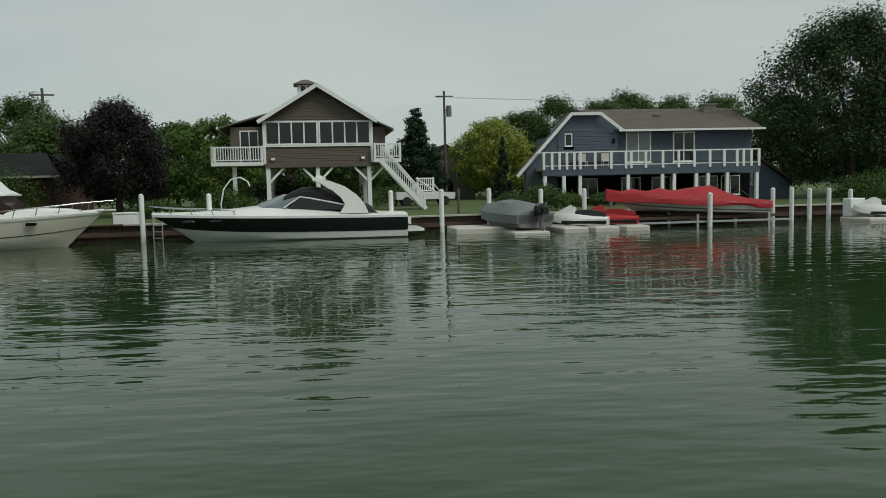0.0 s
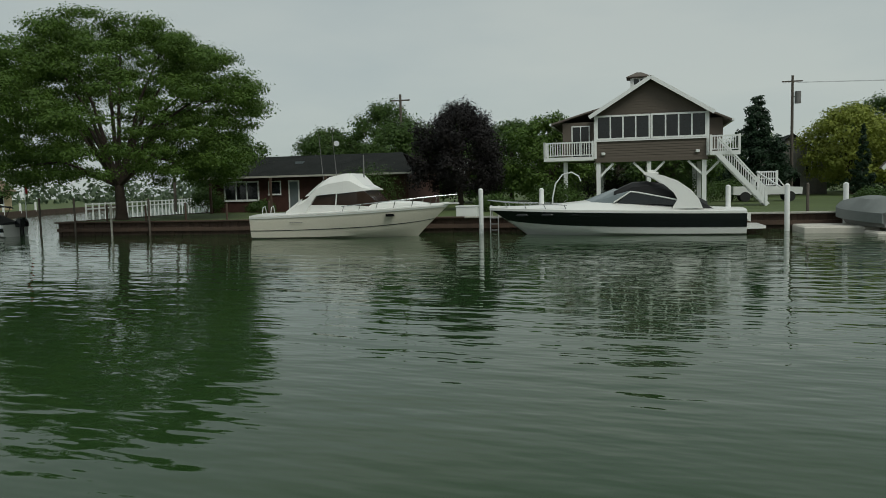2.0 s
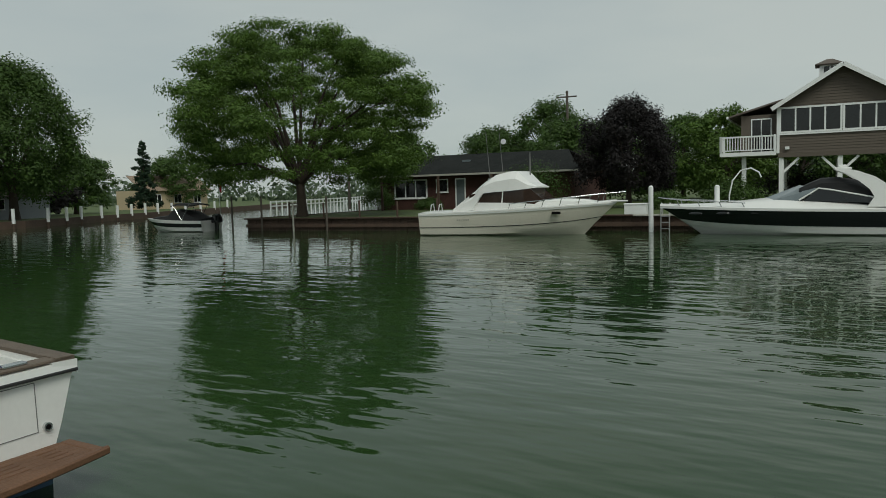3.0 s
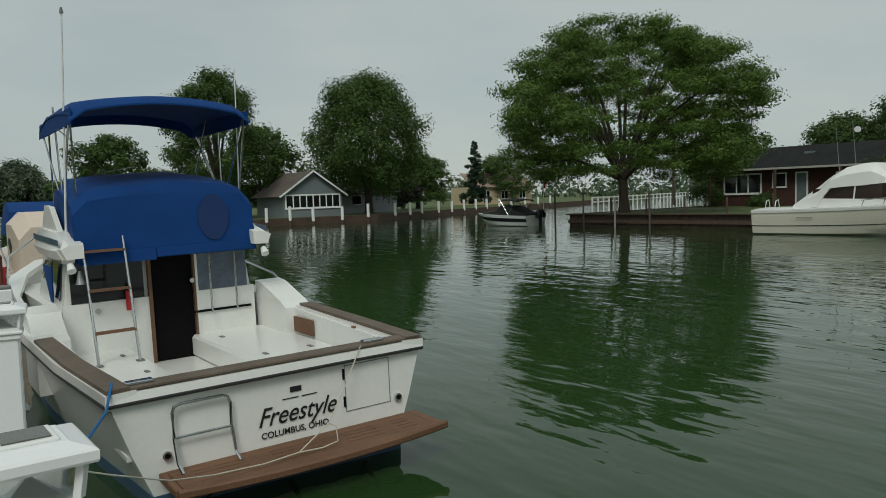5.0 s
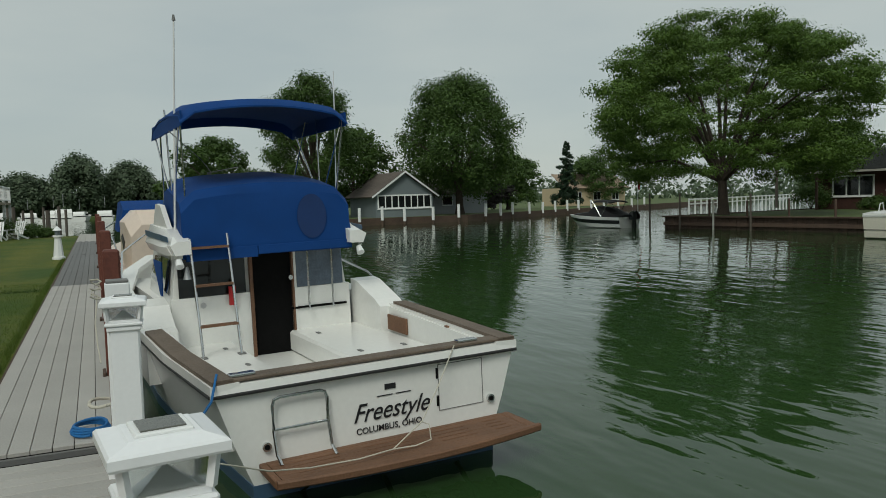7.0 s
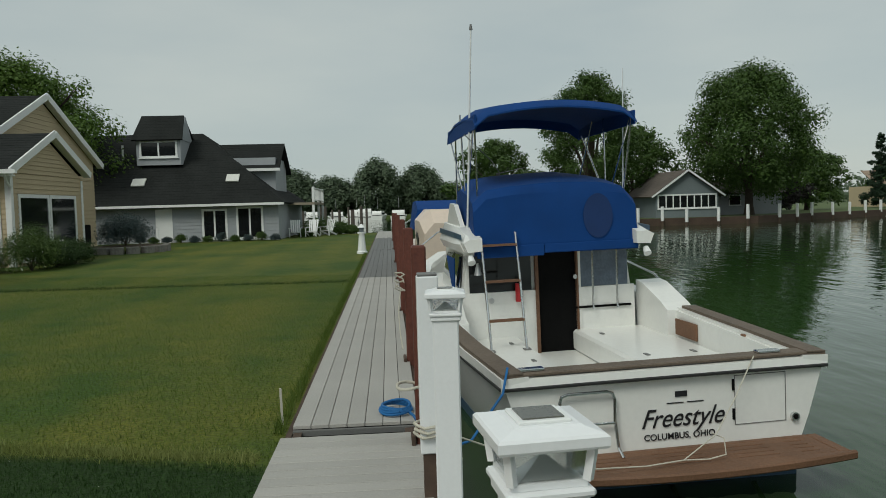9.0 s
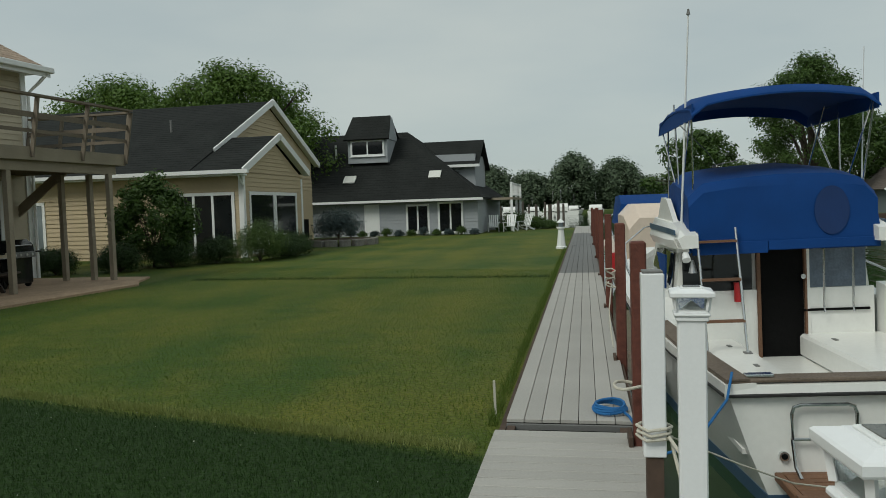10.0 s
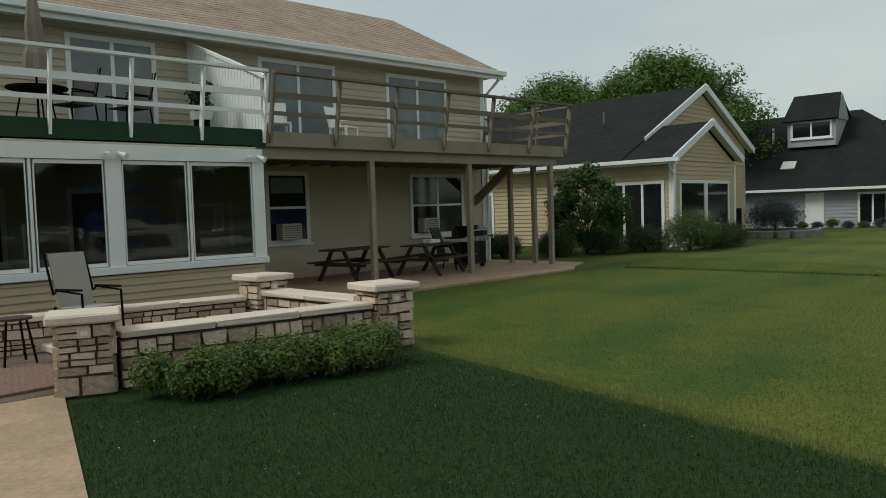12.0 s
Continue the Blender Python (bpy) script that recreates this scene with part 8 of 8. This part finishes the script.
folding_chair(pose(-4.5, -10.15, ZG + 0.14, 0, 0, 195), "grey sling patio chair behind the stone wall", SLING, DARK)
folding_chair(pose(-9.7, -14.4, ZG + 0.05, 0, 0, 230), "dark sling chair in the corner of the patio", RUBBER, DARK)
folding_chair(pose(-15.35, -13.5, ZG + 0.05, 0, 0, 200), "dark folding chair beside the grill", RUBBER, DARK)
st_ = thing("step_block", "low stone step under the patio chair", "step", pose(-4.5, -10.2, ZG + 0.03))
pbox("block", CAPSTONE, st_, -0.5, 0.5, -0.42, 0.42, 0, 0.108, 0.02)
sl = thing("stool", "tall dark metal stool on the terrace", "stool", pose(-3.45, -9.7, ZG + 0.06) @ Matrix.Diagonal((1, 1, 0.72, 1)))
pcyl("seat", DARKWOOD, sl, (0, 0, 0.70), (0, 0, 0.74), 0.2, None, 16)
for a in (0.8, 2.4, 3.9, 5.5):
    pcyl("leg", DARK, sl, (0.15 * math.cos(a), 0.15 * math.sin(a), 0.70), (0.24 * math.cos(a), 0.24 * math.sin(a), 0.0), 0.014, None, 6)
ptube("foot_ring", DARK, sl, [(0.21 * math.cos(a), 0.21 * math.sin(a), 0.25) for a in np.linspace(0, 6.28, 13)], 0.010)

# upper deck furniture
um = thing("patio_umbrella", "closed taupe patio umbrella on the deck", "umbrella", TURN @ pose(-5.5, -13.4, DECK_Z))
pcyl("pole", DARK, um, (0, 0, 0), (0, 0, 2.5), 0.02, None, 8)
bm = bmesh.new()
bm_loft(bm, [[(r * (1 + 0.25 * (k % 2)) * math.cos(k * math.pi / 6), r * (1 + 0.25 * (k % 2)) * math.sin(k * math.pi / 6), z) for k in range(12)] for r, z in ((0.19, 0.95), (0.16, 1.3), (0.11, 1.45), (0.12, 1.8), (0.05, 2.4), (0.01, 2.46))], True)
part("canopy", bm, TAUPECAN, um)
pcyl("base", DARK, um, (0, 0, 0), (0, 0, 0.08), 0.25, 0.2, 14)
for x, mm, lb in ((-4.2, DARK, "dark metal chair on the white-railed deck"), (-6.0, DARK, "dark metal chair on the white-railed deck"), (-7.0, DARK, "dark metal chair on the white-railed deck")):
    folding_chair(TURN @ pose(x, -13.2, DECK_Z, 0, 0, 170 + x * 9), lb, RUBBER, DARK)
dt = thing("deck_table", "round dark table on the deck", "table", TURN @ pose(-5.5, -13.4, DECK_Z))
pcyl("top", DARK, dt, (0, 0, 0.70), (0, 0, 0.73), 0.5, None, 20)
for a in (0, 2.1, 4.2):
    pcyl("leg", DARK, dt, (0.25 * math.cos(a), 0.25 * math.sin(a), 0.7), (0.4 * math.cos(a), 0.4 * math.sin(a), 0), 0.015, None, 6)
pt = thing("potted_plant", "dark green plant in a white pot on the deck", "plant", TURN @ pose(-8.45, -13.2, DECK_Z))
pcyl("pot", WHITE, pt, (0, 0, 0.3), (0, 0, 0.46), 0.2, 0.24, 14)
pcyl("stand", DARK, pt, (0, 0, 0), (0, 0, 0.3), 0.16, None, 10)
v, f = clump_leaves([(0, 0, 0.65), (0.1, 0, 0.85), (-0.08, 0.05, 0.95)], [0.2, 0.16, 0.14], 900, 0.05, np.random.default_rng(6), 1.0, 0.2)
leaf_object("leaves", v, f, CONIFER, pt)
for x, y, a in ((-12.3, -13.7, 200), (-10.5, -13.7, 160)):
    t = thing("deck_chair", "white plastic chair on the wooden deck", "chair", TURN @ pose(x, y, DECK_Z - 0.01, 0, 0, a))
    pbox("seat", WHITE, t, -0.25, 0.25, -0.25, 0.25, 0.38, 0.42, 0.01)
    bm = bmesh.new()
    bm_loft(bm, [[(-0.26, y_, z), (0.26, y_, z), (0.26, y_ + 0.03, z), (-0.26, y_ + 0.03, z)] for y_, z in ((0.22, 0.4), (0.30, 0.7), (0.36, 0.92))], True)
    part("backrest", bm, WHITE, t)
    for sx in (-0.23, 0.23):
        for sy in (-0.22, 0.22):
            pbox("leg", WHITE, t, sx - 0.025, sx + 0.025, sy - 0.025, sy + 0.025, 0, 0.38)
        pbox("arm", WHITE, t, sx - 0.03, sx + 0.03, -0.25, 0.28, 0.6, 0.63)
for x in (11.5, 16.15):
    ac = thing("air_conditioner", "window air conditioner in the lower window", "air conditioner", TURN @ pose(-x, -15.2, ZG + 1.03))
    pbox("case", FLOATP, ac, -0.28, 0.28, 0.0, 0.32, 0.0, 0.4, 0.015)
    for k in range(6):
        pbox("louvre", GREYPL, ac, -0.24, 0.24, 0.321, 0.327, 0.05 + k * 0.055, 0.075 + k * 0.055)
wl_ = thing("wall_lamp", "small white wall lantern beside the deck door", "lamp", TURN @ pose(-9.55, -15.14, ZG + 5.2))
pbox("case", WHITE, wl_, -0.07, 0.07, 0.0, 0.12, -0.15, 0.15, 0.02)
pbox("pane", HAZYGLASS, wl_, -0.05, 0.05, 0.121, 0.126, -0.1, 0.1)
pr = thing("pendant_lamp", "orange-shaded ceiling lamp inside the sun room", "lamp", TURN @ pose(-5.75, -13.0, ZG + 2.55))
pcyl("shade", ORANGE, pr, (0, 0, 0), (0, 0, 0.12), 0.18, 0.06, 14)
pcyl("stem", DARK, pr, (0, 0, 0.12), (0, 0, 0.3), 0.012, None, 6)

# the next boat along the dock, bow canvas and pale superstructure
N = thing("cabin_boat", "pale cabin boat with a blue cover tied further along the dock", "boat", pose(-17.0, 1.95, 0, 0, 0, 183))
hull, st = hull_part(N, 8.5, 2.7, (1.0, 1.35), -0.4, PINKGEL, "pale cream hull")
bm = bmesh.new()
bm_loft(bm, [[(x, -w, 0.9), (x, -w, z - 0.25), (x, -w * 0.8, z), (x, w * 0.8, z), (x, w, z - 0.25), (x, w, 0.9)] for x, w, z in ((0.1, 1.1, 1.9), (0.5, 1.18, 2.2), (2.0, 1.15, 2.2), (3.0, 1.0, 1.9), (6.0, 0.7, 1.5))], True)
part("cabin", bm, PINKGEL, N, smooth=True)
bm = bmesh.new()
bm_loft(bm, [[(x, -w, 1.7), (x, -w * 0.9, z), (x, w * 0.9, z), (x, w, 1.7)] for x, w, z in ((2.4, 1.15, 2.2), (2.9, 1.15, 2.42), (4.8, 1.05, 2.4), (5.3, 0.9, 2.1))], True)
part("cover", bm, BLUECAN, N, "blue canvas cover", smooth=True)
ptube("rail", CHROME, N, [(0.1, 1.3, 1.1), (1.5, 1.35, 1.6), (4, 1.35, 1.75), (7, 0.8, 1.9)], 0.02)
pcyl("fender", REDPAINT, N, (0.4, 1.4, 0.75), (0.4, 1.4, 1.15), 0.10, None, 10)
bm = bmesh.new()
bm_prism(bm, [(0.6, 1.55), (1.0, 1.7), (1.3, 1.6), (1.05, 1.5), (0.85, 1.35)], "y", 1.185, 1.195)
part("emblem", bm, LETTER, N, "plain dark emblem")

# marina boats far along the water
rb_ = random.Random(3)
for k, (x, y, a, L) in enumerate(((-104, -14.5, 170, 8), (-112, -19, 150, 8.5), (-118, -11.5, 185, 9.5), (-124, -6.0, 160, 8), (-130, -15.5, 175, 9), (-137, -9.0, 190, 9), (-144, -2.5, 170, 9), (-118, -3.6, 182, 6), (-140, -22, 160, 9), (-128, 1.6, 175, 8), (-122, -24, 200, 8))):
    t = thing("motor_yacht", "white motor yacht moored in the distant marina", "boat", pose(x, y, 0, 0, 0, a), "boats in the marina")
    hull, st = hull_part(t, L, L * 0.32, (0.8, 1.2), -0.4, GEL, "white hull")
    h = rb_.uniform(1.7, 2.3)
    bm = bmesh.new()
    bm_loft(bm, [[(x_, -w, 1.0), (x_, -w * 0.9, z), (x_, w * 0.9, z), (x_, w, 1.0)] for x_, w, z in ((0.8, 1.1, h * 0.75), (1.4, 1.15, h), (L * 0.4, 1.1, h), (L * 0.55, 0.95, h * 0.68), (L * 0.8, 0.5, 1.6))], True)
    part("cabin", bm, GEL, t)
    pbox("window_band", GLASSD, t, 1.5, L * 0.45, -1.14, 1.14, h * 0.62, h * 0.8)
    pcyl("mast", ALU, t, (L * 0.3, 0, h + 0.4), (L * 0.3, 0, h + 2.2), 0.03, None, 6)
for k in range(9):
    t = thing("marina_pile", "weathered grey mooring pile in the marina", "pile", pose(-57 - k * 6, -2.6 - (k % 3) * 2.5, 0), "marina piles")
    pcyl("shaft", POLEWOOD, t, (0, 0, -1), (0, 0, 2.2 + 0.3 * (k % 2)), 0.15, 0.14, 8)

# grass blades: the nearest lawn, and a longer strip along the border of the two lawns
rg = np.random.default_rng(12)


def blades(name, label, xy, h, w, mm):
    n = len(xy)
    ang = rg.random(n) * math.pi
    hh = h * (0.5 + 0.8 * rg.random(n))
    lean = rg.normal(size=(n, 2)) * 0.35 * hh[:, None]
    dx = np.stack([np.cos(ang), np.sin(ang)], 1) * w / 2
    z0 = np.full(n, ZG - 0.004)
    a = np.column_stack([xy - dx, z0])
    b = np.column_stack([xy + dx, z0])
    c = np.column_stack([xy + lean + dx * 0.3, z0 + hh])
    d = np.column_stack([xy + lean - dx * 0.3, z0 + hh])
    v = np.stack([a, b, c, d], 1).reshape(-1, 3)
    tagged(leaf_object(name, v, np.arange(n * 4).reshape(-1, 4), mm, None), label, "grass", kind="stuff")


def border_x(y):
    return -5.16 + 0.264 * y


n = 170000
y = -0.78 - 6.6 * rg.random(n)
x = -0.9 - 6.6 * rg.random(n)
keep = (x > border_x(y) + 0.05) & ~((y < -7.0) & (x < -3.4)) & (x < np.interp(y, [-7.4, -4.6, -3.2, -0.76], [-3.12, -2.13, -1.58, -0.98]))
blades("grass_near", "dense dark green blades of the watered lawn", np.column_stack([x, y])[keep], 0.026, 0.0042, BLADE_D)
n = 100000
y = -0.78 - 10.0 * rg.random(n) ** 1.1
x = border_x(y) - 0.1 - 14.0 * rg.random(n) ** 1.15
keep = ~((y < -6.6) & (x > -7.2))
blades("grass_beyond", "sparser yellow-green blades of the drier lawn", np.column_stack([x, y])[keep], 0.026, 0.006, BLADE)
n = 7000
y = -0.85 - 5.6 * rg.random(n)
x = border_x(y) - 0.08 + rg.normal(size=n) * 0.06
blades("grass_border", "longer uncut grass along the lawn border", np.column_stack([x, y]), 0.05, 0.006, BLADE_P)
n = 5000
x = -6.0 - 22 * rg.random(n)
y = -0.76 - 0.08 * rg.random(n)
blades("grass_dock_edge", "uncut grass along the dock edge", np.column_stack([x, y]), 0.09, 0.006, BLADE)
n = 2200
x = -17.7 + rg.normal(size=n) * 0.10
y = -0.85 - 9.0 * rg.random(n)
blades("grass_property_line", "dark uncut grass on the next property line", np.column_stack([x + 0.04 * y, y]), 0.06, 0.008, BLADE_D)
n = 260
x = -1.5 - 5.2 * rg.random(n)
y = -0.9 - 5.4 * rg.random(n)
keep = (x > border_x(y) + 0.1) & (x < -0.85 + 0.31 * y)
v, f = clump_leaves(np.column_stack([x, y, np.full(n, ZG + 0.045)])[keep], np.full(int(keep.sum()), 0.006), 170, 0.005, rg, 1.0, 0.2)
tagged(leaf_object("clover_flowers", v, f, PETAL, None), "tiny pale clover flowers scattered in the lawn", "flowers", kind="stuff")


# ---- trees ----
tree("spreading green honey locust with airy crown on the far point", far(-36.9, 3.6, ZF), 12.9, 9.6, 2.3, LOCUST, 3, 84000, 0.135, 0.34, 150, "vase", flat=0.40, crown_low=0.20, puff=0.56)
tree("dense dark purple-leaved maple on the far bank", far(-17.4, 14, ZF), 7.4, 3.6, 1.6, PURPLE, 5, 14000, 0.15, 0.2, 46, "round", flat=0.9, crown_low=0.2)
tree("large dark green tree beside the blue house", far(35, 14, ZF), 14.0, 6.9, 3.5, DARKGREEN, 8, 26000, 0.19, 0.4, 70, "round", flat=0.85, crown_low=0.14)
tree("dark green pine between the houses", far(5.6, 40, ZF), 9.8, 3.4, 1.5, CONIFER, 9, 6000, 0.24, 0.2, 40, "cone", crown_low=0.2)
tree("pale yellow-green tree behind the bank", far(14.2, 42, ZF), 8.6, 4.8, 2.0, YELLOW, 10, 7000, 0.26, 0.2, 44, "round", crown_low=0.2)
tree("narrow dark cedar on the far lawn", far(13.6, 36, ZF), 6.5, 1.2, 0.6, CONIFER, 12, 3500, 0.16, 0.12, 30, "cone", crown_low=0.06)
tree("broad green tree behind the cottage", pose(-71, 34.6, 0.6), 14.6, 6.6, 3.0, GREEN, 14, 24000, 0.22, 0.42, 66, "round", flat=0.9, crown_low=0.2)
tree("tall open-crowned green tree by the cottage", pose(-74, 20.0, 0.6), 14.6, 5.2, 3.5, GREEN, 15, 13000, 0.21, 0.36, 50, "round", flat=0.8, crown_low=0.25)
tree("narrow dark spruce by the side canal", pose(-92, 62.0, 0.6), 10, 2.2, 0.8, CONIFER, 16, 3500, 0.25, 0.15, 34, "cone", crown_low=0.06)
tree("green tree behind the tan house", pose(-46, -22, ZG), 11.2, 5.6, 3.0, LOCUST, 17, 20000, 0.18, 0.35, 56, "round", flat=0.85, crown_low=0.3)
tree("dark green tree behind the tan house", pose(-48, -31, ZG), 11.0, 6.2, 3.0, LOCUST, 18, 20000, 0.19, 0.35, 56, "round", flat=0.85, crown_low=0.3)
rt = random.Random(21)
for x, y, h, s, mm in ((-88, 50, 7.5, 4.5, GREEN), (-84, 44, 6.5, 3.5, PURPLE), (-82, 27, 10, 5, GREEN), (-100, 72, 8, 5, GREEN), (-84, 12, 9, 5, GREEN)):
    tree("green tree on the cottage shore", pose(x, y, 0.6), h, s, 2, mm, rt.randrange(999), 4500, 0.32, 0.25, 34, "round", crown_low=0.15)
for u, v, h, s, mm in ((-47, 34, 9, 5, GREEN), (-31, 38, 11.5, 5.5, GREEN), (-22, 34, 9.5, 4.5, GREEN), (-13, 30, 8.5, 4.5, LOCUST), (-26, 27, 8, 4, GREEN), (-8, 44, 8, 5, GREEN), (24, 50, 13, 6, GREEN), (34, 52, 14, 6, GREEN), (44, 48, 13, 7, GREEN), (29, 49, 12.5, 6, GREEN), (39, 50, 13, 6, GREEN), (20, 52, 11.5, 6, GREEN), (50, 44, 12.5, 6, GREEN), (-18, 40, 9, 5, GREEN), (-38, 40, 9, 5, GREEN), (-3, 34, 7, 4, GREEN), (30, 36, 9, 5, GREEN), (1, 60, 8, 6, GREEN), (20, 62, 9, 6, GREEN), (9, 66, 8, 6, GREEN), (44, 20, 10, 6, DARKGREEN), (54, 26, 12, 7, DARKGREEN), (52, 10, 9, 5, DARKGREEN), (-60, 60, 8, 6, GREEN), (-50, 70, 9, 6, GREEN)):
    tree("green tree in the gardens behind the bank", far(u, v, ZF), h * 0.92, s, 2, mm, rt.randrange(999), 8500, 0.235, 0.25, 30, "round", flat=0.8, crown_low=0.12)
# distant shore trees, their haze painted into the leaves
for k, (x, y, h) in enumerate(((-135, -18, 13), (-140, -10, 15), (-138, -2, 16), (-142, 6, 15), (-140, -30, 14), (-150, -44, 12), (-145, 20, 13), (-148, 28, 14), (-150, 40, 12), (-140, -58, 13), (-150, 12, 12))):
    tree("hazy green tree on the distant shore", pose(x - 50, y * 1.35, 0.5), h * (0.56 + 0.34 * rt.random()), 6.8, 2, HAZELEAF, rt.randrange(999), 8000, 0.62, 0.3, 22, "round", flat=0.95, crown_low=0.03, puff=1.6)
# wooded horizon
rngw = np.random.default_rng(44)
cs, rr = [], []
for a in np.linspace(-20, 200, 420):
    d = rngw.uniform(190, 260)
    x, y = d * math.cos(radians(a)), d * math.sin(radians(a))
    cs.append((x, y, rngw.uniform(1.5, 4.5)))
    rr.append(rngw.uniform(2.5, 5.0))
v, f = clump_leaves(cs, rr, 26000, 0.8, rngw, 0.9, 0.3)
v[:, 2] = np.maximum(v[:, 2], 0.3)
tagged(leaf_object("woods", v, f, HAZELEAF, None), "distant low line of woods round the water", "woods", kind="stuff")
